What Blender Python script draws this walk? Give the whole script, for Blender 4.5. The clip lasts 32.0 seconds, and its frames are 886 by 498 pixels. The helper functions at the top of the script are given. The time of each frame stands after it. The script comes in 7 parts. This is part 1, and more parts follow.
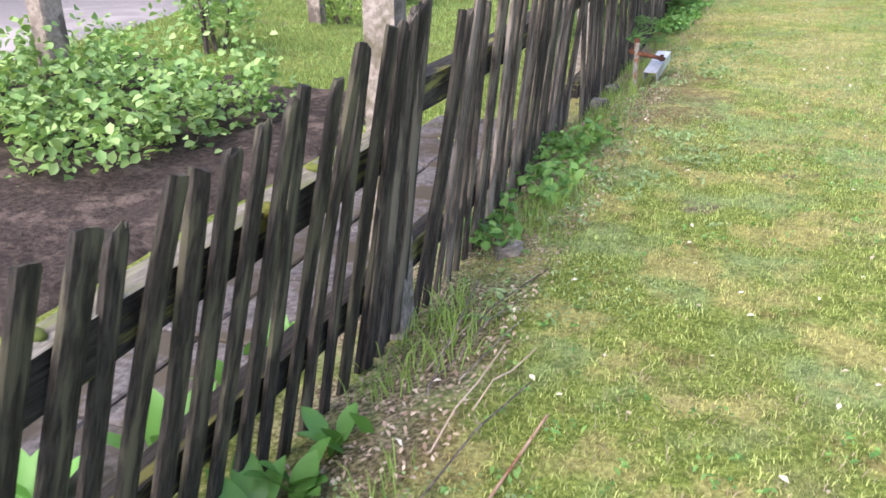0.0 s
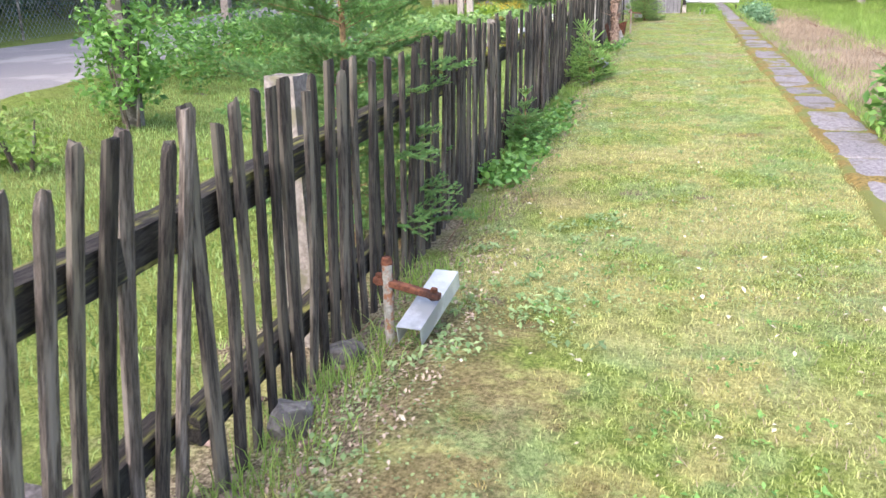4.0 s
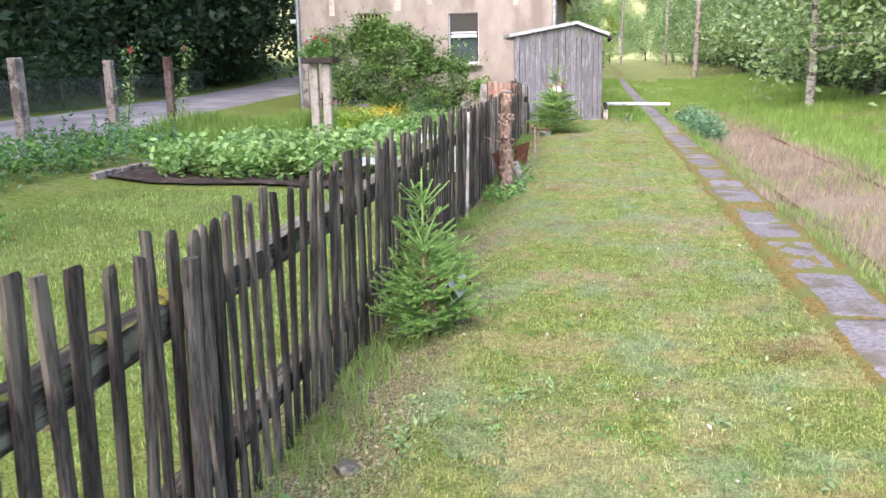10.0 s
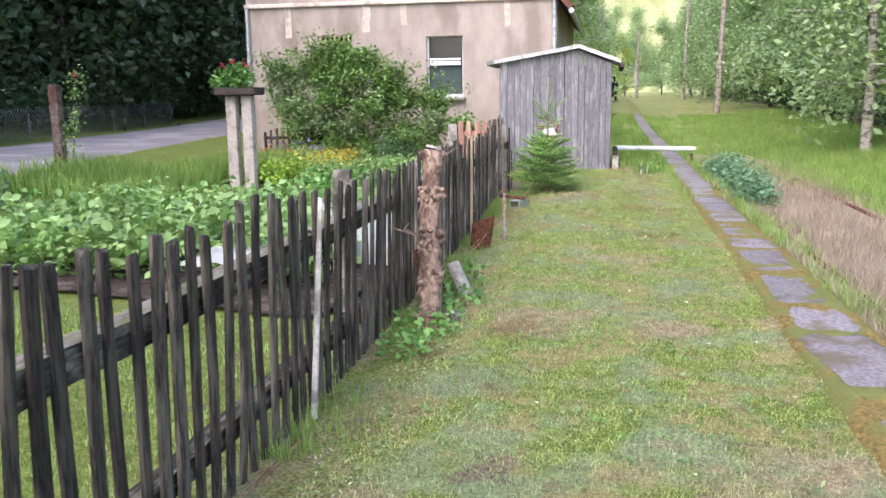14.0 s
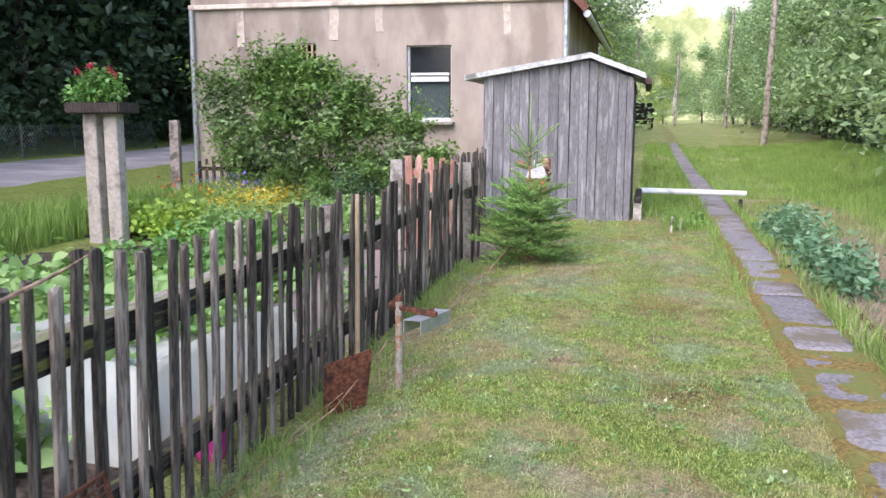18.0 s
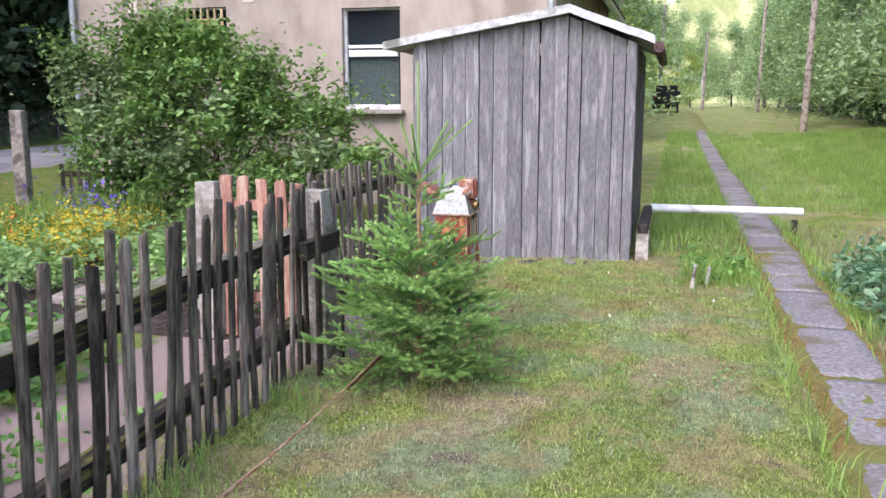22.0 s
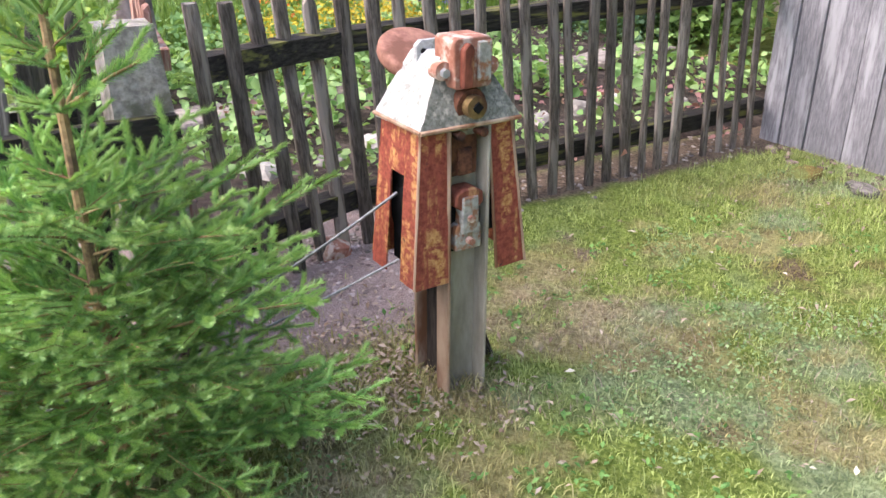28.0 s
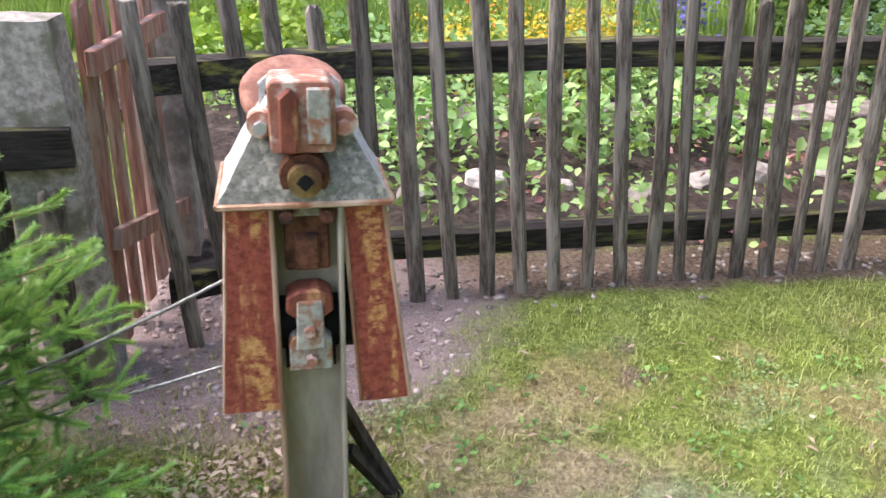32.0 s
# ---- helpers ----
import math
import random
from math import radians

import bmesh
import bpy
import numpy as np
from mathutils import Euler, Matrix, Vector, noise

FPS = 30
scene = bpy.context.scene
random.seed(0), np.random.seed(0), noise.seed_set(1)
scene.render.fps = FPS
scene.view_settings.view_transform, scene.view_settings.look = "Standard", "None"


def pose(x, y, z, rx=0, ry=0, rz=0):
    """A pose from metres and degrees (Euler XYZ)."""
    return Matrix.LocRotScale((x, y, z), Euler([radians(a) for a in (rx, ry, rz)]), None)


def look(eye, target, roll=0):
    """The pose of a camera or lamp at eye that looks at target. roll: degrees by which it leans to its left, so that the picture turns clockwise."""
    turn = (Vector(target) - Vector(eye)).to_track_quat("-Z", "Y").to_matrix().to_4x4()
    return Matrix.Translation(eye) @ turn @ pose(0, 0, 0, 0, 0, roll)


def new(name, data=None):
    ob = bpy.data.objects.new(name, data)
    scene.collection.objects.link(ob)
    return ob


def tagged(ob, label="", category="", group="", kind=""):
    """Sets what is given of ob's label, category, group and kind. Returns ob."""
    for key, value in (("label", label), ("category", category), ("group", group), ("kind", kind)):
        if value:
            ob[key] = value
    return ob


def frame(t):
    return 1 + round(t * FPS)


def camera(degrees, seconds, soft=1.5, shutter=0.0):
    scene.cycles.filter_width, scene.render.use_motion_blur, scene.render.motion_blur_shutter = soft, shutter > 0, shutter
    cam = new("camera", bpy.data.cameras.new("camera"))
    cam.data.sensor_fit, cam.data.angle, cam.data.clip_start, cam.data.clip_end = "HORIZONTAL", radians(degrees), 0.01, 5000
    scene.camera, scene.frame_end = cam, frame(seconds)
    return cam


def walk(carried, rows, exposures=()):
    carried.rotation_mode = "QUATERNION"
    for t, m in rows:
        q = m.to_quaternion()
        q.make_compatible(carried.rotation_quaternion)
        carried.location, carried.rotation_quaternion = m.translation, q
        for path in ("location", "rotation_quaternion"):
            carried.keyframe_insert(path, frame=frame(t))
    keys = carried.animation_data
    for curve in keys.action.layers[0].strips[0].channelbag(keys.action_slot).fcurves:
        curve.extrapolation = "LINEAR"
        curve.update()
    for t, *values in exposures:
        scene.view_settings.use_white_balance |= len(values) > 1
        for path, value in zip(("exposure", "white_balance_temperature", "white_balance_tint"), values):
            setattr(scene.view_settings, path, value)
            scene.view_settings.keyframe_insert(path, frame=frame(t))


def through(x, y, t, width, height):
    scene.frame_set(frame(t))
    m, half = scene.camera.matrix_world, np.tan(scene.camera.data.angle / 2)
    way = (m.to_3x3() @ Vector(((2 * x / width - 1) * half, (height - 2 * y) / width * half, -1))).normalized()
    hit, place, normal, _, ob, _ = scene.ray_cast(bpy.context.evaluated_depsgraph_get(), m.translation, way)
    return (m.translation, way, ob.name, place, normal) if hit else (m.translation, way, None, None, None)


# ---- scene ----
cam = camera(55.75, 32.0, soft=1.5, shutter=0.15)
# seconds, x, y, z, yaw, pitch, roll
PATH = [
    (0.0, 0.000, -0.000, 1.430, 22.04, -23.15, -1.65),
    (0.5, -0.036, 0.413, 1.451, 19.56, -22.15, 0.19),
    (1.0, -0.120, 0.890, 1.459, 16.85, -22.27, -0.22),
    (1.5, -0.141, 1.372, 1.455, 14.76, -20.96, -1.34),
    (2.0, -0.152, 1.896, 1.425, 14.91, -20.59, -1.68),
    (2.5, -0.092, 2.375, 1.443, 13.45, -20.23, -1.15),
    (4.5, 0.028, 4.279, 1.394, 16.35, -17.98, -1.69),
    (5.0, 0.014, 4.807, 1.423, 16.82, -18.16, -1.91),
    (5.5, 0.045, 5.361, 1.461, 17.07, -17.52, -1.42),
    (6.0, 0.005, 5.916, 1.459, 16.94, -16.95, 0.22),
    (6.5, -0.037, 6.484, 1.459, 16.75, -16.34, 0.19),
    (7.0, -0.075, 7.046, 1.472, 16.84, -16.67, -0.40),
    (7.5, -0.095, 7.604, 1.483, 15.22, -15.82, -1.22),
    (8.0, -0.087, 8.198, 1.504, 14.54, -14.76, -1.27),
    (8.5, -0.104, 8.810, 1.519, 12.24, -14.14, -0.56),
    (9.0, -0.054, 9.413, 1.535, 11.51, -13.22, -0.83),
    (9.5, -0.086, 9.998, 1.524, 11.02, -12.89, -0.39),
    (10.0, -0.108, 10.628, 1.524, 10.20, -12.62, -1.20),
    (10.5, -0.158, 11.256, 1.505, 9.50, -11.99, -0.15),
    (11.0, -0.171, 11.824, 1.509, 9.55, -11.85, -0.41),
    (11.5, -0.128, 12.406, 1.520, 10.13, -11.76, 0.22),
    (12.0, -0.090, 13.011, 1.530, 9.96, -11.56, -0.22),
    (12.5, -0.004, 13.558, 1.548, 10.04, -11.04, -0.57),
    (13.0, 0.032, 14.160, 1.526, 9.91, -11.33, -0.02),
    (13.5, 0.071, 14.739, 1.536, 10.27, -10.28, -0.52),
    (14.0, 0.068, 15.319, 1.527, 11.16, -10.54, -0.70),
    (14.5, 0.090, 15.894, 1.503, 10.65, -10.32, -1.03),
    (16.5, 0.271, 18.103, 1.545, 11.92, -10.46, 0.79),
    (17.0, 0.307, 18.668, 1.544, 12.71, -9.61, 0.59),
    (17.5, 0.301, 19.197, 1.541, 13.64, -9.39, 0.66),
    (18.0, 0.327, 19.773, 1.496, 13.59, -8.90, 0.21),
    (18.5, 0.340, 20.340, 1.514, 15.11, -9.30, -0.07),
    (19.0, 0.347, 20.904, 1.523, 15.62, -9.58, -0.03),
    (19.5, 0.375, 21.446, 1.544, 15.55, -9.68, 0.28),
    (20.0, 0.369, 21.985, 1.530, 15.52, -9.66, 0.32),
    (20.5, 0.407, 22.527, 1.517, 15.32, -9.59, -0.65),
    (21.0, 0.398, 23.057, 1.516, 15.36, -10.19, -0.85),
    (21.5, 0.436, 23.560, 1.534, 14.92, -9.89, -0.37),
    (22.0, 0.479, 24.119, 1.533, 15.33, -9.95, -0.07),
    (22.5, 0.479, 24.649, 1.541, 15.14, -9.89, 0.09),
    (23.0, 0.527, 25.169, 1.538, 16.73, -9.45, -0.15),
    (23.5, 0.519, 25.664, 1.537, 18.22, -9.89, -0.14),
    (24.0, 0.556, 26.146, 1.522, 20.42, -9.99, -0.65),
    (24.5, 0.594, 26.555, 1.529, 22.40, -9.97, -0.06),
    (26.5, 0.669, 28.049, 1.538, 43.92, -15.75, 0.27),
    (27.0, 0.815, 28.207, 1.490, 54.69, -19.09, -0.30),
    (27.5, 0.915, 28.183, 1.428, 55.42, -23.54, 0.30),
    (28.0, 0.968, 28.240, 1.430, 57.79, -24.68, 0.14),
    (28.5, 1.040, 28.315, 1.442, 62.17, -24.82, 1.22),
    (29.0, 1.062, 28.348, 1.443, 63.28, -24.85, 1.03),
    (29.5, 1.043, 28.327, 1.448, 63.57, -24.85, 1.15),
    (30.0, 1.038, 28.346, 1.451, 64.12, -24.85, 1.09),
    (30.5, 1.020, 28.465, 1.471, 65.82, -24.48, -0.40),
    (31.0, 0.853, 28.673, 1.422, 66.07, -24.74, -0.81),
    (31.5, 0.748, 28.959, 1.384, 72.30, -24.72, -0.71),
    (32.0, 0.657, 29.380, 1.379, 78.49, -24.51, 1.95),
]
walk(cam, [(t, pose(x, y, z, 90 + pitch, 0, yaw) @ pose(0, 0, 0, 0, 0, roll)) for t, x, y, z, yaw, pitch, roll in PATH],
     exposures=[(t, s, k, g) for t, s, k, g in ((0, 1.72, 6350, 20), (5, 1.95, 6300, 18), (7, 1.94, 6280, 18), (9, 1.82, 6250, 19), (14, 1.62, 6100, 20), (18, 1.5, 6000, 20), (22, 1.5, 6000, 20), (24.5, 1.58, 6100, 20), (27, 1.85, 6300, 20), (29, 2.05, 6350, 21), (32, 2.2, 6450, 21))])

# ---- light ----
world = bpy.data.worlds.new("sky")
scene.world = world
world.use_nodes = True
wn, wl = world.node_tree.nodes, world.node_tree.links
sky = wn.new("ShaderNodeTexSky")
sky.sky_type, sky.sun_disc = "NISHITA", False
sky.sun_elevation, sky.sun_rotation = radians(48), radians(200)
sky.air_density, sky.dust_density, sky.ozone_density = 1.0, 3.0, 1.0
wn["Background"].inputs["Strength"].default_value = 0.15
wl.new(sky.outputs[0], wn["Background"].inputs[0])
sun = new("sun", bpy.data.lights.new("sun", "SUN"))
sun.data.energy, sun.data.angle, sun.data.color = 1.0, radians(70), (1.0, 0.98, 0.95)
sun.matrix_world = look((0, 0, 30), (0 + 30 * math.tan(radians(42)) * math.sin(radians(20)), 30 * math.tan(radians(42)) * math.cos(radians(20)), 0))

rng = np.random.default_rng(7)


def smooth(a, b, v):
    t = min(1.0, max(0.0, (v - a) / (b - a)))
    return t * t * (3 - 2 * t)


def road_edge(y):
    return -6.6 - 0.165 * (y - 9)


def rise(y):
    return 0.8 * smooth(42, 92, y)


def ground_z(x, y):
    """The lie of the land: a level lawn, a dip along the fence, a low track bed and a bank up to the road."""
    z = -0.12 * smooth(-0.7, -1.3, x) * (1 - 0.8 * smooth(25.5, 29, y))
    z -= 0.14 * smooth(1.72, 2.0, x)
    if x < -2:
        e = road_edge(y)
        z += 0.30 * smooth(e + 2.6, e + 0.1, x)
        z += 1.2 * smooth(e - 6.5, e - 11, x)
    z += 0.25 * smooth(5, 9, x) + rise(y)
    w = 0.012 * noise.noise((x * 1.3, y * 1.3, 0)) + 0.03 * noise.noise((x * 0.35, y * 0.35, 4))
    return z + w * (1 if x < 1.2 else 0.4)


# ---- materials ----
class Graph:
    """Short hand for node materials."""

    def __init__(self, name, rough=0.8, metal=0.0, spec=0.3):
        self.m = bpy.data.materials.new(name)
        self.m.use_nodes = True
        self.n, self.l = self.m.node_tree.nodes, self.m.node_tree.links
        self.b = self.n["Principled BSDF"]
        self.b.inputs["Roughness"].default_value = rough
        self.b.inputs["Metallic"].default_value = metal
        self.b.inputs["Specular IOR Level"].default_value = spec

    def link(self, a, b):
        self.l.new(a, b)

    def put(self, sock, v):
        if hasattr(v, "is_linked"):
            self.l.new(v, sock)
        else:
            sock.default_value = v

    def coords(self, stretch=(1, 1, 1), world_space=False):
        if world_space:
            out = self.n.new("ShaderNodeNewGeometry").outputs["Position"]
        else:
            out = self.n.new("ShaderNodeTexCoord").outputs["Object"]
        mul = self.n.new("ShaderNodeVectorMath")
        mul.operation = "MULTIPLY"
        self.link(out, mul.inputs[0])
        mul.inputs[1].default_value = stretch
        if world_space:
            return mul.outputs[0]
        info = self.n.new("ShaderNodeObjectInfo").outputs["Random"]
        add = self.n.new("ShaderNodeVectorMath")
        add.operation = "MULTIPLY_ADD"
        self.link(info, add.inputs[0])
        add.inputs[1].default_value = (37, 53, 71)
        self.link(mul.outputs[0], add.inputs[2])
        return add.outputs[0]

    def noise(self, co, scale, detail=4, rough=0.6):
        t = self.n.new("ShaderNodeTexNoise")
        self.link(co, t.inputs["Vector"])
        t.inputs["Scale"].default_value, t.inputs["Detail"].default_value, t.inputs["Roughness"].default_value = scale, detail, rough
        return t.outputs["Fac"]

    def voronoi(self, co, scale):
        t = self.n.new("ShaderNodeTexVoronoi")
        self.link(co, t.inputs["Vector"])
        t.inputs["Scale"].default_value = scale
        return t.outputs["Distance"]

    def step(self, v, a, b, lo=0.0, hi=1.0):
        t = self.n.new("ShaderNodeMapRange")
        t.interpolation_type = "SMOOTHSTEP"
        self.put(t.inputs["Value"], v)
        for key, val in (("From Min", a), ("From Max", b), ("To Min", lo), ("To Max", hi)):
            t.inputs[key].default_value = val
        return t.outputs["Result"]

    def math(self, op, a, b=0.0):
        t = self.n.new("ShaderNodeMath")
        t.operation = op
        self.put(t.inputs[0], a)
        self.put(t.inputs[1], b)
        return t.outputs[0]

    def mix(self, f, a, b, blend="MIX"):
        t = self.n.new("ShaderNodeMix")
        t.data_type, t.blend_type = "RGBA", blend
        self.put(t.inputs[0], f)
        self.put(t.inputs[6], (*a, 1) if isinstance(a, tuple) else a)
        self.put(t.inputs[7], (*b, 1) if isinstance(b, tuple) else b)
        return t.outputs[2]

    def value(self, col, v):
        """Scales a colour's brightness by v."""
        t = self.n.new("ShaderNodeHueSaturation")
        self.put(t.inputs["Color"], (*col, 1) if isinstance(col, tuple) else col)
        self.put(t.inputs["Value"], v)
        return t.outputs[0]

    def axis(self, co, k):
        t = self.n.new("ShaderNodeSeparateXYZ")
        self.link(co, t.inputs[0])
        return t.outputs[k]

    def random(self, island=False):
        if island:
            return self.n.new("ShaderNodeNewGeometry").outputs["Random Per Island"]
        return self.n.new("ShaderNodeObjectInfo").outputs["Random"]

    def bump(self, h, strength=0.4, dist=0.01):
        t = self.n.new("ShaderNodeBump")
        t.inputs["Strength"].default_value, t.inputs["Distance"].default_value = strength, dist
        self.link(h, t.inputs["Height"])
        self.link(t.outputs[0], self.b.inputs["Normal"])

    def done(self, col):
        self.put(self.b.inputs["Base Color"], (*col, 1) if isinstance(col, tuple) else col)
        return self.m


def surface(name, dark, light, patch=None, scale=20, patch_scale=3, amount=0.5, rough=0.85, metal=0.0, stretch=(1, 1, 1), bump=0.4,
            vary=0.2, world_space=False, spec=0.25, dist=0.006):
    """Two tones of grain, a patch colour at a larger scale, a little difference from piece to piece."""
    g = Graph(name, rough, metal, spec)
    co = g.coords(stretch, world_space)
    n1 = g.noise(co, scale, 6, 0.65)
    col = g.mix(g.step(n1, 0.3, 0.7), dark, light)
    if patch:
        n2 = g.noise(co, patch_scale, 5, 0.6)
        col = g.mix(g.step(n2, 0.60 - 0.3 * amount, 0.74 - 0.3 * amount), col, patch)
    if vary and not world_space:
        col = g.value(col, g.step(g.random(), 0, 1, 1 - vary, 1 + vary))
    g.bump(n1, bump, dist)
    return g.done(col)


def leaf_mat(name, dark, light, rough=0.5, through=0.35):
    """Leaves: each one its own shade, and some light passes through."""
    g = Graph(name, rough, 0, 0.35)
    r = g.random(True)
    col = g.mix(r, dark, light)
    co = g.coords((1, 1, 1), True)
    col = g.value(col, g.step(g.noise(co, 1.3, 3), 0.3, 0.7, 0.75, 1.25))
    g.done(col)
    tr = g.n.new("ShaderNodeBsdfTranslucent")
    g.link(g.mix(1.0, col, (1.0, 1.0, 0.55), "MULTIPLY"), tr.inputs[0])
    add = g.n.new("ShaderNodeMixShader")
    add.inputs[0].default_value = through
    out = g.n["Material Output"]
    g.link(g.b.outputs[0], add.inputs[1])
    g.link(tr.outputs[0], add.inputs[2])
    g.link(add.outputs[0], out.inputs[0])
    return g.m


def lawn_tones(g, co, green, fine):
    """Green broken up by yellow moss, grey-green clover, straw-coloured dry turf and brown mossy spots, at the same places for soil and blades.
    The turf by the first fence is fresher, the far end is drier."""
    late = g.step(g.axis(co, 1), 9.0, 19.0)
    moss = g.mix(late, g.mix(g.step(fine, 0.3, 0.7), (0.27, 0.25, 0.08), (0.60, 0.57, 0.225)), g.mix(g.step(fine, 0.3, 0.7), (0.26, 0.225, 0.085), (0.50, 0.45, 0.21)))
    tan = g.mix(g.step(fine, 0.35, 0.7), (0.30, 0.23, 0.14), (0.60, 0.50, 0.33))
    brown = g.mix(g.step(fine, 0.35, 0.7), (0.15, 0.10, 0.045), (0.36, 0.255, 0.12))
    pale = g.mix(late, g.mix(g.step(fine, 0.35, 0.7), (0.20, 0.28, 0.10), (0.44, 0.54, 0.24)), g.mix(g.step(fine, 0.35, 0.7), (0.21, 0.27, 0.14), (0.44, 0.51, 0.30)))
    col = g.mix(g.step(g.noise(co, 1.15, 3, 0.65), 0.48, 0.62, 0, 0.8), green, pale)
    col = g.mix(g.step(g.noise(co, 2.1, 5, 0.65), 0.49, 0.60, 0, 0.9), col, moss)
    col = g.mix(g.math("MULTIPLY", g.step(g.noise(co, 0.75, 5, 0.7), 0.52, 0.66, 0, 0.85), g.step(late, 0.0, 1.0, 0.35, 1.0)), col, tan)
    col = g.mix(g.step(g.noise(co, 2.7, 5, 0.7), 0.58, 0.68, 0, 0.6), col, brown)
    # sunlit brightness of this stretch, put in as paler yellow turf patches
    sunny = g.mix(g.step(fine, 0.35, 0.7), (0.34, 0.32, 0.12), (0.66, 0.62, 0.29))
    col = g.mix(g.math("MULTIPLY", g.step(g.axis(co, 1), 3.5, 8.0), g.step(late, 1.0, 0.2, 0.0, 0.8)), col, g.mix(g.step(g.noise(co, 0.9, 4, 0.65), 0.45, 0.62), col, sunny))
    # the garden's own lawn, behind the fence, is greener
    return g.mix(g.step(g.axis(co, 0), -1.45, -1.65, 0.0, 0.8), col, green)


SPOTS = ((0.45, 26.6, 0.5), (0.16, 30.5, 0.24), (-0.79, 30.95, 0.2), (-0.22, 29.9, 0.08), (0.6, 24.4, 0.35), (-0.5, 20.6, 0.3), (-0.72, 6.3, 0.5), (-0.62, 5.7, 0.4), (-0.7, 6.9, 0.4), (-0.95, 2.3, 0.3), (-0.92, 1.7, 0.3), (0.66, 11.4, 0.16), (-0.84, 8.95, 0.09), (0.9, 15.0, 0.3))


def spots(g, co):
    """Worn, mossy places in the turf: high inside a ragged circle round each."""
    x, y = g.axis(co, 0), g.axis(co, 1)
    wob = g.math("MULTIPLY", g.math("SUBTRACT", g.noise(co, 5.5, 5, 0.75), 0.5), 2.6)
    total = 0.0
    for sx, sy, r in SPOTS:
        dx, dy = g.math("SUBTRACT", x, sx), g.math("SUBTRACT", y, sy)
        d = g.math("SQRT", g.math("ADD", g.math("MULTIPLY", dx, dx), g.math("MULTIPLY", dy, dy)))
        f = g.step(g.math("ADD", g.math("DIVIDE", d, r), wob), 1.1, 0.2, 0.0, 0.62)
        total = g.math("MAXIMUM", total, f)
    return total


def lawn_blade_mat():
    g = Graph("mown_lawn_blades", 0.6, 0, 0.25)
    co = g.coords((1, 1, 1), True)
    fine = g.step(g.random(True), 0.0, 1.0, 0.40, 0.60)
    green = g.mix(g.step(fine, 0.3, 0.7), (0.23, 0.295, 0.075), (0.49, 0.56, 0.19))
    col = g.mix(g.step(spots(g, co), 0.0, 1.0), lawn_tones(g, co, green, fine), g.mix(fine, (0.22, 0.145, 0.045), (0.47, 0.33, 0.11)))
    col = g.value(col, g.step(g.noise(co, 7, 4, 0.7), 0.3, 0.7, 0.76, 1.3))
    col = g.value(col, g.step(g.noise(co, 30, 3, 0.7), 0.3, 0.7, 0.80, 1.2))
    g.done(col)
    tr = g.n.new("ShaderNodeBsdfTranslucent")
    g.link(col, tr.inputs[0])
    mixed = g.n.new("ShaderNodeMixShader")
    mixed.inputs[0].default_value = 0.35
    g.link(g.b.outputs[0], mixed.inputs[1])
    g.link(tr.outputs[0], mixed.inputs[2])
    g.link(mixed.outputs[0], g.n["Material Output"].inputs[0])
    return g.m


def guard_mat():
    """Red-brown oxide paint, worn to ochre rust in broken patches, with scratches across."""
    g = Graph("worn_red_guard", 0.75, 0, 0.25)
    co = g.coords((1, 1, 1))
    fine = g.noise(co, 70, 5, 0.7)
    red = g.mix(g.step(fine, 0.3, 0.7), (0.16, 0.032, 0.02), (0.33, 0.085, 0.052))
    ochre = g.mix(g.step(fine, 0.3, 0.7), (0.38, 0.16, 0.05), (0.60, 0.34, 0.13))
    long = g.noise(g.coords((22, 22, 5)), 1.0, 4, 0.6)
    scratch = g.noise(g.coords((34, 34, 55)), 1.0, 4, 0.7)
    f = g.math("MULTIPLY", g.step(long, 0.48, 0.60), g.step(scratch, 0.40, 0.58))
    col = g.mix(f, red, ochre)
    col = g.mix(g.step(g.noise(co, 26, 5, 0.7), 0.62, 0.72), col, (0.07, 0.03, 0.025))
    g.bump(fine, 0.5, 0.003)
    return g.done(col)


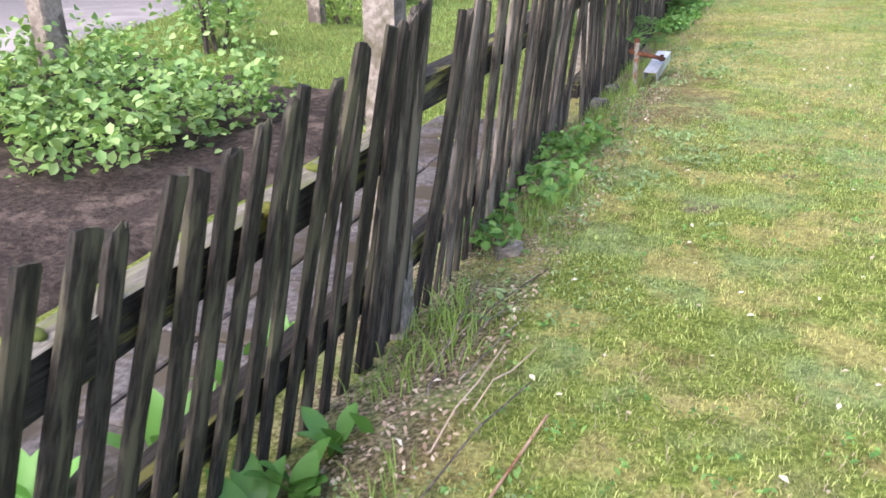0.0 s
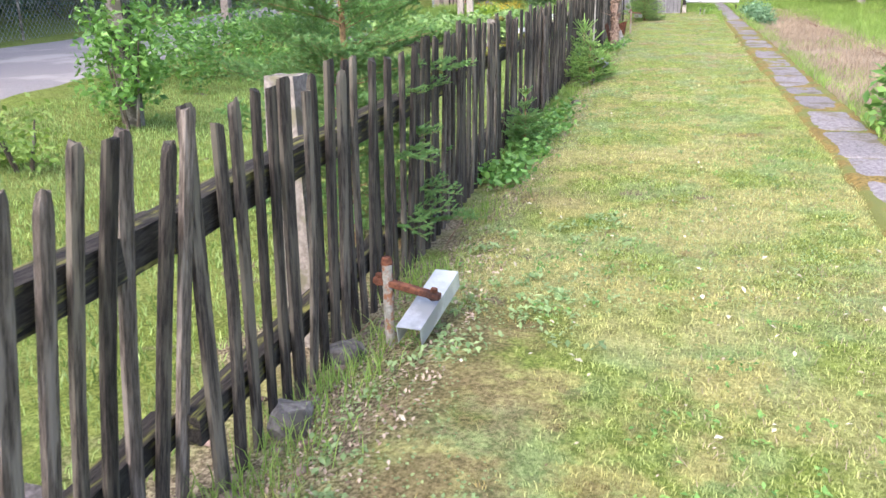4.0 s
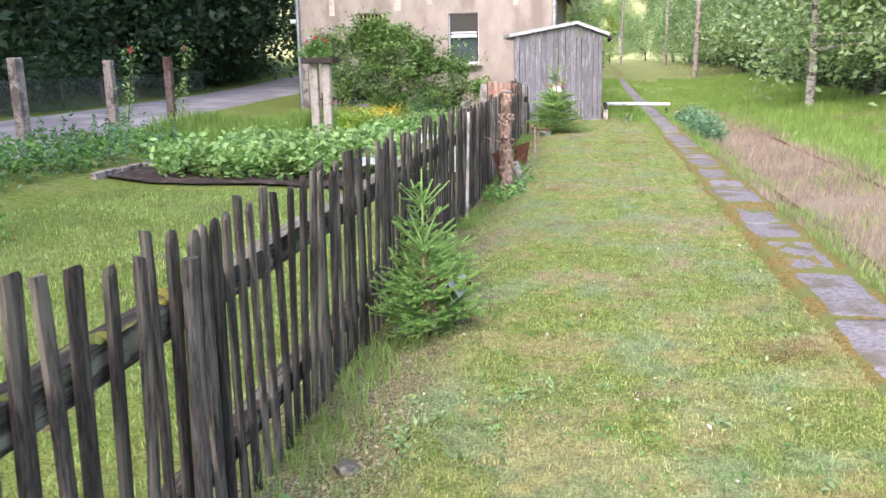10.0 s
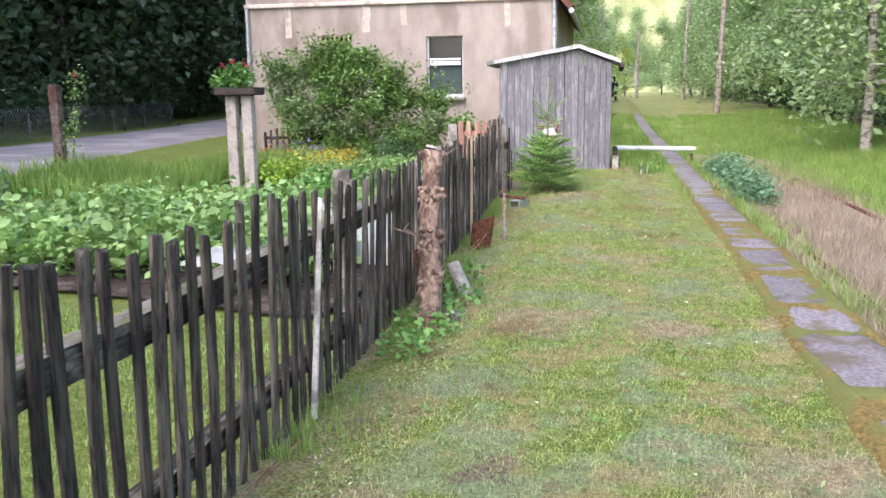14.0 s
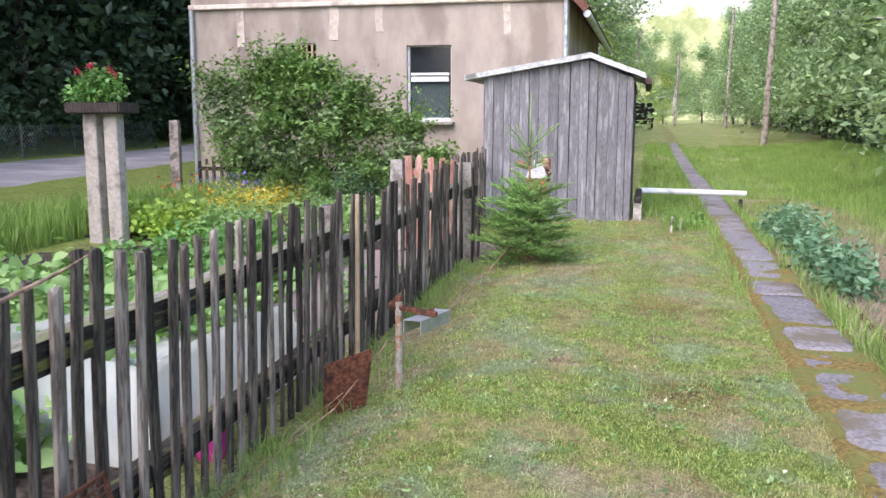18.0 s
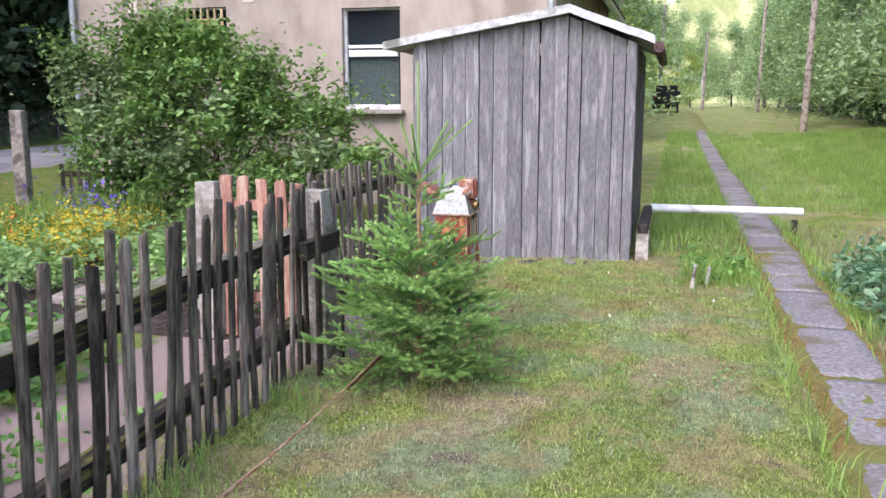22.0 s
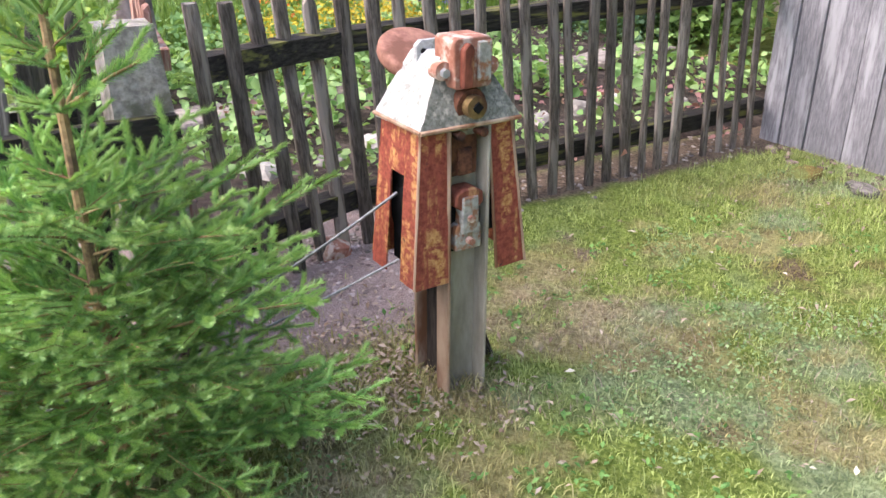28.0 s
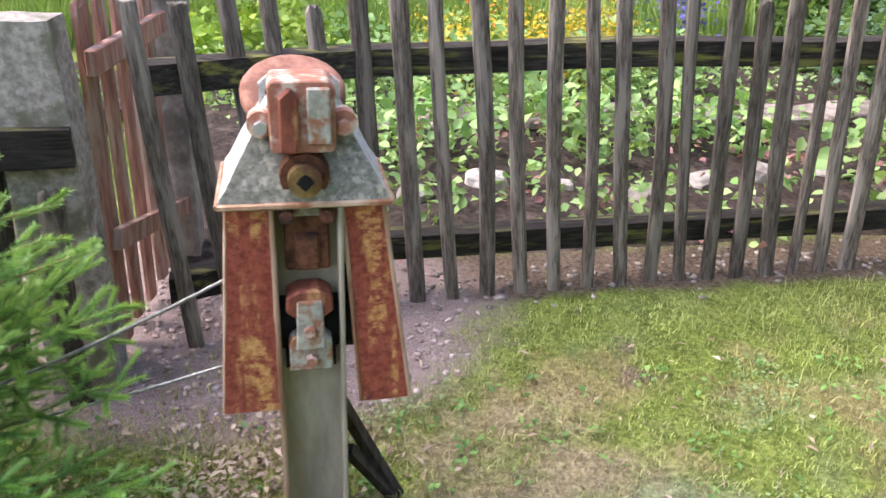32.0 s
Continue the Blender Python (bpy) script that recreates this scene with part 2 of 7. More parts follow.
def ground_mat():
    g = Graph("meadow_ground", 0.95, 0, 0.1)
    co = g.coords((1, 1, 1), True)
    x, y = g.axis(co, 0), g.axis(co, 1)
    big, mid, fine = g.noise(co, 0.55, 4), g.noise(co, 2.6, 5), g.noise(co, 60, 5, 0.7)
    tiny = g.noise(co, 240, 3, 0.7)
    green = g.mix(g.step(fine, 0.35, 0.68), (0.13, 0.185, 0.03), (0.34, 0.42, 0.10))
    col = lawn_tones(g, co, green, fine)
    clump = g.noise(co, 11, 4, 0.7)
    # turf colour lowered here to paint in the shade between the grass blades
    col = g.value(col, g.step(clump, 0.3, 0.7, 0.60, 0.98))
    dry = g.mix(g.step(fine, 0.35, 0.7), (0.25, 0.19, 0.12), (0.56, 0.47, 0.33))
    soil = g.mix(g.step(fine, 0.3, 0.7), (0.09, 0.066, 0.048), (0.25, 0.19, 0.14))
    bare = g.noise(co, 1.7, 3)
    col = g.mix(g.step(bare, 0.64, 0.70, 0, 0.8), col, g.mix(g.step(fine, 0.35, 0.65), (0.09, 0.06, 0.05), (0.28, 0.20, 0.16)))
    col = g.mix(spots(g, co), col, g.mix(g.step(fine, 0.35, 0.65), (0.075, 0.05, 0.03), (0.26, 0.18, 0.10)))
    wob = g.math("MULTIPLY", g.math("SUBTRACT", mid, 0.5), 0.9)
    xw = g.math("ADD", x, wob)
    # bare, leaf-strewn earth along the fence
    near_fence = g.math("MULTIPLY", g.step(xw, -0.66, -0.95), g.step(xw, -1.9, -1.6))
    col = g.mix(g.math("MULTIPLY", near_fence, g.math("MULTIPLY", g.math("MULTIPLY", g.step(mid, 0.38, 0.6, 0.15, 0.9), g.step(y, 28.0, 26.5)), g.step(y, 20.0, 12.0, 0.3, 1.0))), col, g.mix(g.step(fine, 0.4, 0.6), soil, dry))
    under = g.math("MULTIPLY", g.math("MULTIPLY", g.step(g.math("ADD", x, g.math("MULTIPLY", wob, 0.25)), -1.86, -1.95), g.step(x, -2.4, -2.2)), g.step(y, 29.3, 29.7))
    col = g.mix(under, col, soil)
    # orange moss beside the slabs
    rust_moss = g.mix(g.step(fine, 0.3, 0.7), (0.115, 0.08, 0.03), (0.30, 0.225, 0.085))
    col = g.mix(g.math("MULTIPLY", g.math("MULTIPLY", g.step(xw, 1.20, 1.36), g.step(xw, 2.0, 1.75)), g.step(clump, 0.38, 0.62, 0.05, 0.65)), col, rust_moss)
    # dead grass on the old track
    straw = g.mix(g.step(fine, 0.3, 0.7), (0.20, 0.155, 0.10), (0.42, 0.345, 0.25))
    col = g.mix(g.math("MULTIPLY", g.math("MULTIPLY", g.step(xw, 1.8, 2.1), g.step(xw, 4.3, 3.6)), g.step(g.math("ADD", y, g.math("MULTIPLY", wob, 6.0)), 36, 30)), col, straw)
    # trodden gravel inside the gate
    dx, dy = g.math("SUBTRACT", x, -1.9), g.math("SUBTRACT", y, 29.25)
    d = g.math("SQRT", g.math("ADD", g.math("MULTIPLY", g.math("MULTIPLY", dx, dx), 1.2), g.math("MULTIPLY", g.math("MULTIPLY", dy, dy), 0.85)))
    grit = g.mix(g.step(tiny, 0.35, 0.65), (0.24, 0.175, 0.155), (0.48, 0.39, 0.36))
    col = g.mix(g.step(g.math("ADD", d, g.math("MULTIPLY", wob, 0.5)), 0.86, 0.62), col, grit)
    walk_ = g.math("MULTIPLY", g.math("MULTIPLY", g.step(xw, -1.62, -1.75), g.step(xw, -2.95, -2.75)), g.math("MULTIPLY", g.step(y, 24.4, 25.0), g.step(y, 29.4, 29.0)))
    col = g.mix(walk_, col, grit)
    g.bump(g.math("ADD", fine, g.math("MULTIPLY", tiny, 0.5)), 0.8, 0.02)
    return g.done(col)


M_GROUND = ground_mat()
M_MOWN = lawn_blade_mat()
M_GUARD = guard_mat()
M_WEB = surface("beige_flaked_steel", (0.235, 0.205, 0.15), (0.40, 0.36, 0.275), (0.28, 0.19, 0.105), 14, 6, 0.36, 0.7, stretch=(1, 1, 0.3), bump=0.4, vary=0.05)
M_EDGE = surface("rust_streaked_edge", (0.30, 0.17, 0.10), (0.50, 0.36, 0.25), (0.22, 0.10, 0.05), 18, 8, 0.4, 0.75, stretch=(1, 1, 0.3))
M_PALEPICKET = surface("dry_grey_picket", (0.050, 0.040, 0.032), (0.18, 0.148, 0.12), (0.25, 0.215, 0.18), 26, 5, 0.45, 0.8, 0, (6, 6, 0.7), 0.6, 0.3)
M_PICKET = surface("weathered_picket", (0.0125, 0.0105, 0.009), (0.074, 0.061, 0.049), (0.11, 0.096, 0.073), 26, 5, 0.5, 0.8, 0, (6, 6, 0.7), 0.6, 0.45)
M_RAIL = surface("wet_black_rail", (0.008, 0.007, 0.006), (0.05, 0.043, 0.036), (0.16, 0.155, 0.045), 16, 5.0, 0.26, 0.75, 0, (6, 0.6, 6), 0.6)
M_MOSS = surface("moss_cushion", (0.06, 0.065, 0.012), (0.20, 0.175, 0.03), (0.09, 0.12, 0.03), 60, 3, 0.5, 0.95)
M_POST = surface("old_concrete_post", (0.10, 0.088, 0.075), (0.27, 0.245, 0.215), (0.07, 0.066, 0.05), 30, 6, 0.5, 0.9, bump=0.5)
M_PALE = surface("pale_concrete", (0.33, 0.30, 0.26), (0.56, 0.52, 0.46), (0.22, 0.20, 0.17), 26, 4, 0.35, 0.9)
M_ROADPOST = surface("brown_grey_post", (0.20, 0.165, 0.14), (0.38, 0.325, 0.28), (0.12, 0.10, 0.085), 24, 5, 0.4, 0.9, bump=0.6)
M_BROWNPOST = surface("brown_weathered_post", (0.13, 0.085, 0.07), (0.29, 0.23, 0.20), (0.11, 0.055, 0.04), 22, 4, 0.45, 0.9, bump=0.6)
M_GREYPOST = surface("pale_grey_post", (0.16, 0.14, 0.12), (0.31, 0.28, 0.245), (0.16, 0.15, 0.10), 40, 7, 0.35, 0.9, bump=0.7)
M_GATEPOST = surface("grey_gate_post", (0.135, 0.115, 0.095), (0.29, 0.26, 0.225), (0.10, 0.09, 0.06), 40, 7, 0.35, 0.9, bump=0.7)
M_GATESTONE = surface("rough_pale_gate_stone", (0.17, 0.155, 0.13), (0.36, 0.33, 0.285), (0.13, 0.125, 0.085), 46, 7, 0.38, 0.9, bump=0.8)
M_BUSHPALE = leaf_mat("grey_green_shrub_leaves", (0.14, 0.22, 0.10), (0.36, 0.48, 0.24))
M_FERN = leaf_mat("bright_fern_leaves", (0.25, 0.40, 0.05), (0.45, 0.58, 0.12))
M_ORANGE = leaf_mat("orange_flowers", (0.6, 0.12, 0.02), (0.8, 0.25, 0.05))
M_TWIG = surface("ochre_spruce_stem", (0.24, 0.15, 0.07), (0.44, 0.31, 0.15), (0.14, 0.09, 0.05), 60, 12, 0.35, 0.85)
M_LILY = leaf_mat("lily_leaves", (0.09, 0.24, 0.05), (0.22, 0.44, 0.11), rough=0.35)
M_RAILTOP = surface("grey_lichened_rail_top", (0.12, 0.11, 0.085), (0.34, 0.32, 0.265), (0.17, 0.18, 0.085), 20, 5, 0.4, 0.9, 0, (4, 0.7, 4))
M_LOG = surface("lichened_log", (0.02, 0.017, 0.014), (0.085, 0.07, 0.058), (0.20, 0.20, 0.15), 18, 5, 0.42, 0.85, 0, (4, 0.7, 4), 0.7)
M_WETPICKET = surface("dark_damp_picket", (0.007, 0.006, 0.005), (0.042, 0.036, 0.029), (0.075, 0.07, 0.045), 26, 5, 0.42, 0.7, 0, (6, 6, 0.7), 0.6, 0.35)
M_STAND = surface("weathered_stand_post", (0.45, 0.40, 0.335), (0.62, 0.56, 0.48), (0.33, 0.285, 0.235), 24, 5, 0.3, 0.9, bump=0.5)
M_PAVE = surface("dark_worn_paving", (0.05, 0.045, 0.043), (0.15, 0.138, 0.133), (0.06, 0.05, 0.035), 38, 3.0, 0.46, 0.9, bump=0.5, vary=0.15)
M_SLAB = surface("platform_slab", (0.12, 0.11, 0.11), (0.265, 0.245, 0.245), (0.13, 0.11, 0.075), 38, 2.6, 0.34, 0.9, bump=0.5, vary=0.12)
M_RUSTMOSS = surface("rust_green_moss", (0.10, 0.08, 0.022), (0.29, 0.20, 0.06), (0.15, 0.165, 0.045), 34, 2.2, 0.55, 0.95, bump=1.0, dist=0.02, world_space=True)
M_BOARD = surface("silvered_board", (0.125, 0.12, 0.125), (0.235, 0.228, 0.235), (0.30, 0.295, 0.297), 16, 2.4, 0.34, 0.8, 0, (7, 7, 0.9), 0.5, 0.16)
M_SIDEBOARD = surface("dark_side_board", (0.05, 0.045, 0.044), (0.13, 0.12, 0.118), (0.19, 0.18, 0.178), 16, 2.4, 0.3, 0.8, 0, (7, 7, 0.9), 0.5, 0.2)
M_FELT = surface("roofing_felt", (0.36, 0.36, 0.35), (0.66, 0.66, 0.65), (0.2, 0.2, 0.18), 18, 3, 0.3, 0.7)
M_DARKWOOD = surface("dark_wood", (0.02, 0.016, 0.014), (0.075, 0.06, 0.05), None, 14, rough=0.8, stretch=(4, 4, 0.6))
M_RENDER = surface("stained_render", (0.345, 0.29, 0.24), (0.45, 0.385, 0.325), (0.28, 0.23, 0.19), 2.6, 0.8, 0.40, 0.9, stretch=(1, 1, 0.45), bump=0.3, world_space=True)
M_TRIM = surface("lime_trim", (0.55, 0.47, 0.39), (0.70, 0.62, 0.53), (0.4, 0.33, 0.27), 12, 2, 0.3, 0.9)
M_WHITE = surface("white_paint", (0.6, 0.61, 0.6), (0.8, 0.8, 0.79), (0.42, 0.41, 0.38), 9, 3, 0.25, 0.5)
M_RED = surface("red_pulley_paint", (0.11, 0.03, 0.018), (0.27, 0.085, 0.05), (0.46, 0.25, 0.11), 34, 13, 0.12, 0.7, stretch=(1, 1, 0.45), bump=0.5, vary=0.1)
M_RUST = surface("brown_rust", (0.055, 0.022, 0.013), (0.19, 0.075, 0.04), (0.03, 0.015, 0.012), 40, 8, 0.35, 0.85, bump=0.6)
M_SALMON = surface("salmon_primer", (0.30, 0.12, 0.075), (0.46, 0.235, 0.165), (0.58, 0.47, 0.38), 40, 20, 0.42, 0.75)
M_WHEEL = surface("brown_red_wheel", (0.22, 0.10, 0.07), (0.36, 0.18, 0.125), (0.15, 0.065, 0.04), 40, 7, 0.35, 0.7, vary=0)
M_GREYPAINT = surface("grey_flaked_paint", (0.22, 0.21, 0.175), (0.40, 0.385, 0.33), (0.27, 0.12, 0.06), 50, 26, 0.42, 0.7, bump=0.5, vary=0.08)
M_HOOD = surface("white_flaked_hood", (0.36, 0.36, 0.335), (0.50, 0.505, 0.48), (0.27, 0.27, 0.23), 80, 48, 0.30, 0.75, bump=0.7, vary=0)
M_HOODFRONT = surface("lichened_hood_front", (0.11, 0.11, 0.085), (0.26, 0.255, 0.21), (0.36, 0.335, 0.27), 80, 50, 0.34, 0.85, bump=0.7, vary=0)
M_BRASS = surface("dull_brass", (0.13, 0.08, 0.035), (0.28, 0.19, 0.08), (0.1, 0.05, 0.03), 30, 12, 0.35, 0.5, 0.5)
M_ZINC = surface("galvanised_sheet", (0.42, 0.45, 0.46), (0.62, 0.65, 0.66), (0.34, 0.36, 0.37), 10, 4, 0.4, 0.4, 0.6)
M_STEEL = surface("grey_steel_wire", (0.2, 0.2, 0.19), (0.4, 0.4, 0.39), None, 60, rough=0.5, metal=0.6)
M_BLACK = surface("black_hollow", (0.004, 0.004, 0.004), (0.012, 0.012, 0.012), None, 10)
M_ASPHALT = surface("grey_asphalt", (0.19, 0.175, 0.17), (0.33, 0.305, 0.295), (0.38, 0.345, 0.325), 60, 0.6, 0.4, 0.9, world_space=True)
M_SOIL = surface("dark_garden_soil", (0.022, 0.016, 0.013), (0.085, 0.062, 0.05), (0.13, 0.10, 0.08), 30, 6, 0.3, 0.95, bump=1.0, dist=0.03, world_space=True)
M_BARK = surface("rough_bark", (0.05, 0.04, 0.03), (0.17, 0.13, 0.10), (0.25, 0.23, 0.2), 14, 3, 0.3, 0.95, stretch=(2, 2, 0.6), bump=0.8)
M_PEELED = surface("peeled_trunk", (0.13, 0.082, 0.058), (0.42, 0.305, 0.225), (0.10, 0.062, 0.045), 18, 7, 0.4, 0.9, stretch=(1.5, 1.5, 1), bump=0.8, dist=0.015)
M_BIRCH = surface("pale_birch_bark", (0.26, 0.24, 0.205), (0.50, 0.47, 0.42), (0.08, 0.07, 0.06), 8, 3, 0.35, 0.85, stretch=(1, 1, 3))
M_NEEDLE = leaf_mat("spruce_needles", (0.115, 0.265, 0.075), (0.29, 0.50, 0.16), through=0.25)
M_TIP = leaf_mat("young_spruce_needles", (0.24, 0.45, 0.12), (0.48, 0.67, 0.24), through=0.28)
# needle colour copied slightly darker, shade put in for spruces at the fence
M_NEEDLEDARK = leaf_mat("shaded_spruce_needles", (0.115, 0.25, 0.09), (0.26, 0.46, 0.165), through=0.38)
M_BUSH = leaf_mat("bush_leaves", (0.085, 0.175, 0.045), (0.28, 0.43, 0.135))
# lightened and blued leaf colour, with the distance haze put in
M_FOREST = leaf_mat("hazy_woodland_leaves", (0.19, 0.30, 0.155), (0.46, 0.59, 0.32), through=0.5)
# sunlight on the far trees is put into this yellow-green leaf colour
M_SUNLEAF = leaf_mat("sunlit_yellow_green_leaves", (0.27, 0.36, 0.07), (0.52, 0.60, 0.17), through=0.5)
# dark leaf tones that carry the shade under the woods' canopy
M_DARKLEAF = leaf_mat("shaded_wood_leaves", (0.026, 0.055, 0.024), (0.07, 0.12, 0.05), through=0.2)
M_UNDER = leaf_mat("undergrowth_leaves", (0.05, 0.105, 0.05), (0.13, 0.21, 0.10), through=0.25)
M_VEG = leaf_mat("vegetable_leaves", (0.155, 0.30, 0.085), (0.40, 0.57, 0.22))
M_HERB = leaf_mat("dark_herb_leaves", (0.08, 0.20, 0.045), (0.23, 0.42, 0.11))
M_BLUEGREEN = leaf_mat("nettle_leaves", (0.09, 0.19, 0.10), (0.22, 0.36, 0.20))
M_GRASS = leaf_mat("lawn_blades", (0.13, 0.225, 0.055), (0.38, 0.50, 0.18), through=0.35)
M_TALL = leaf_mat("tall_grass_blades", (0.15, 0.27, 0.05), (0.36, 0.50, 0.14), through=0.4)
M_STRAW = leaf_mat("straw_blades", (0.21, 0.155, 0.11), (0.45, 0.365, 0.27), through=0.2)
M_LITTER = leaf_mat("dead_leaves", (0.20, 0.13, 0.08), (0.56, 0.45, 0.34), through=0.1)
M_FALLEN = leaf_mat("pale_fallen_leaves", (0.42, 0.36, 0.24), (0.75, 0.70, 0.56), through=0.1)
M_YELLOW = leaf_mat("yellow_flowers", (0.55, 0.38, 0.02), (0.75, 0.6, 0.08))
M_PURPLE = leaf_mat("violet_flowers", (0.12, 0.08, 0.42), (0.30, 0.22, 0.68))
M_PINK = leaf_mat("red_flowers", (0.45, 0.02, 0.05), (0.7, 0.10, 0.16))
M_DULLPINK = leaf_mat("pink_foliage", (0.28, 0.13, 0.13), (0.5, 0.27, 0.25))
M_GLASS = Graph("window_glass", 0.08, 0, 0.5).done((0.02, 0.025, 0.03))


# ---- mesh helpers ----
def box(bm, cx, cy, cz, sx, sy, sz, m=None):
    v = bmesh.ops.create_cube(bm, size=1.0)["verts"]
    bmesh.ops.transform(bm, matrix=(m or Matrix()) @ Matrix.Translation((cx, cy, cz)) @ Matrix.Diagonal((sx, sy, sz, 1)), verts=v)
    return v


def tube(bm, a, b, r1, r2=None, seg=10, caps=True):
    a, b = Vector(a), Vector(b)
    q = (b - a).to_track_quat("Z", "Y").to_matrix().to_4x4()
    v = bmesh.ops.create_cone(bm, cap_ends=caps, segments=seg, radius1=r1, radius2=r1 if r2 is None else r2, depth=(b - a).length)["verts"]
    bmesh.ops.transform(bm, matrix=Matrix.Translation((a + b) / 2) @ q, verts=v)
    return v


def bevel(bm, w=0.004, seg=1):
    bmesh.ops.bevel(bm, geom=bm.edges[:], offset=w, segments=seg, affect="EDGES", profile=0.6)


def rough_up(bm, amount, scale=8.0, seed=0.0):
    for v in bm.verts:
        v.co += Vector(noise.noise_vector(v.co * scale + Vector((seed, seed * 2, 0)))) * amount


def mesh_of(name, bm, material, smooth_shade=False):
    me = bpy.data.meshes.new(name)
    bm.to_mesh(me)
    bm.free()
    for m in material if isinstance(material, (list, tuple)) else [material]:
        me.materials.append(m)
    if smooth_shade:
        for p in me.polygons:
            p.use_smooth = True
    return me


def part(name, bm, material, parent, label="", smooth_shade=False):
    ob = new(name, mesh_of(name, bm, material, smooth_shade))
    ob.parent = parent
    if label:
        tagged(ob, label)
    return ob


def piece(name, me, parent, m):
    ob = new(name, me)
    ob.parent = parent
    ob.matrix_local = m
    return ob


def base(name, x, y, z, label, category, rz=0.0, group="", kind=""):
    ob = new(name)
    ob.matrix_world = pose(x, y, z, 0, 0, rz)
    ob.empty_display_size = 0.2
    return tagged(ob, label, category, group, kind)


def thing(name, bm, material, label, category, group="", kind="", smooth_shade=False):
    return tagged(new(name, mesh_of(name, bm, material, smooth_shade)), label, category, group, kind)


def raw_mesh(name, verts, faces_flat, sizes, materials, mat_index=None):
    """A mesh from flat arrays, for large numbers of small leaves or blades."""
    me = bpy.data.meshes.new(name)
    me.vertices.add(len(verts))
    me.vertices.foreach_set("co", np.asarray(verts, np.float32).ravel())
    me.loops.add(len(faces_flat))
    me.loops.foreach_set("vertex_index", np.asarray(faces_flat, np.int32))
    me.polygons.add(len(sizes))
    starts = np.concatenate([[0], np.cumsum(sizes)[:-1]]).astype(np.int32)
    me.polygons.foreach_set("loop_start", starts)
    if mat_index is not None:
        me.polygons.foreach_set("material_index", np.asarray(mat_index, np.int32))
    for m in materials if isinstance(materials, (list, tuple)) else [materials]:
        me.materials.append(m)
    me.update(calc_edges=True)
    me.validate()
    return me


def leaves_mesh(name, centres, size, material, up=0.35, aspect=0.55, mat_index=None, droop=0.25, full=False):
    """One folded, pointed leaf at each centre, turned at random and a little upward; full ones have a rounded outline."""
    c = np.asarray(centres, float)
    n = len(c)
    s = size * rng.uniform(0.6, 1.3, n)[:, None]
    d = rng.normal(size=(n, 3))
    d[:, 2] = d[:, 2] * 0.5 - droop
    d /= np.linalg.norm(d, axis=1)[:, None]
    nrm = rng.normal(size=(n, 3)) * (1 - up)
    nrm[:, 2] += up * 2
    side = np.cross(d, nrm)
    side /= np.linalg.norm(side, axis=1)[:, None] + 1e-9
    lift = np.cross(side, d) * s * 0.12
    a, b = c - d * s * 0.5, c + d * s * 0.5
    l, r = c + side * s * aspect * 0.5 + lift, c - side * s * aspect * 0.5 + lift
    if full:
        e, w = c + d * s * 0.24, side * s * aspect * 0.42
        verts = np.stack([a, l - d * s * 0.12, e + w + lift * 0.7, b - lift * 0.8, e - w + lift * 0.7, r - d * s * 0.12], 1).reshape(-1, 3)
        faces = (np.arange(n)[:, None] * 6 + np.array([0, 1, 2, 0, 2, 3, 0, 3, 4, 0, 4, 5])).ravel()
        return raw_mesh(name, verts, faces, np.full(4 * n, 3), material)
    verts = np.stack([a, l, b, r], 1).reshape(-1, 3)
    i = np.arange(n)[:, None] * 4
    faces = (i + np.array([0, 1, 2, 0, 2, 3])).ravel()
    mi = None if mat_index is None else np.repeat(mat_index, 2)
    return raw_mesh(name, verts, faces, np.full(2 * n, 3), material, mi)


def blades_mesh(name, xy, height, width, material, lean=0.45, z=None):
    """Bent grass blades, each of a quad and a tip."""
    xy = np.asarray(xy, float)
    n = len(xy)
    zz = np.array([ground_z(px, py) for px, py in xy]) if z is None else np.full(n, z)
    h = height * rng.uniform(0.5, 1.25, n)
    az, bz = rng.uniform(0, 2 * math.pi, n), rng.uniform(0, 2 * math.pi, n)
    ln = lean * rng.uniform(0.1, 1.2, n) * h
    lx, ly = np.cos(az) * ln, np.sin(az) * ln
    wx, wy = np.cos(bz) * width * 0.5, np.sin(bz) * width * 0.5
    x, y = xy[:, 0], xy[:, 1]
    v = np.empty((n, 5, 3))
    v[:, 0] = np.stack([x - wx, y - wy, zz - 0.01], 1)
    v[:, 1] = np.stack([x + wx, y + wy, zz - 0.01], 1)
    v[:, 2] = np.stack([x + wx * 0.8 + lx * 0.35, y + wy * 0.8 + ly * 0.35, zz + h * 0.6], 1)
    v[:, 3] = np.stack([x - wx * 0.8 + lx * 0.35, y - wy * 0.8 + ly * 0.35, zz + h * 0.6], 1)
    v[:, 4] = np.stack([x + lx, y + ly, zz + h], 1)
    i = np.arange(n)[:, None] * 5
    faces = (i + np.array([0, 1, 2, 3, 3, 2, 4])).ravel()
    return raw_mesh(name, v.reshape(-1, 3), faces, np.tile([4, 3], n), material)


def scatter(n, x0, x1, y0, y1):
    return np.stack([rng.uniform(x0, x1, n), rng.uniform(y0, y1, n)], 1)


def patchy(xy, scale, cut, seed=0.0):
    """Keeps the points where a slow noise lies above cut, for an uneven growth."""
    return np.array([p for p in xy if noise.noise((p[0] * scale + seed, p[1] * scale, seed)) > cut])


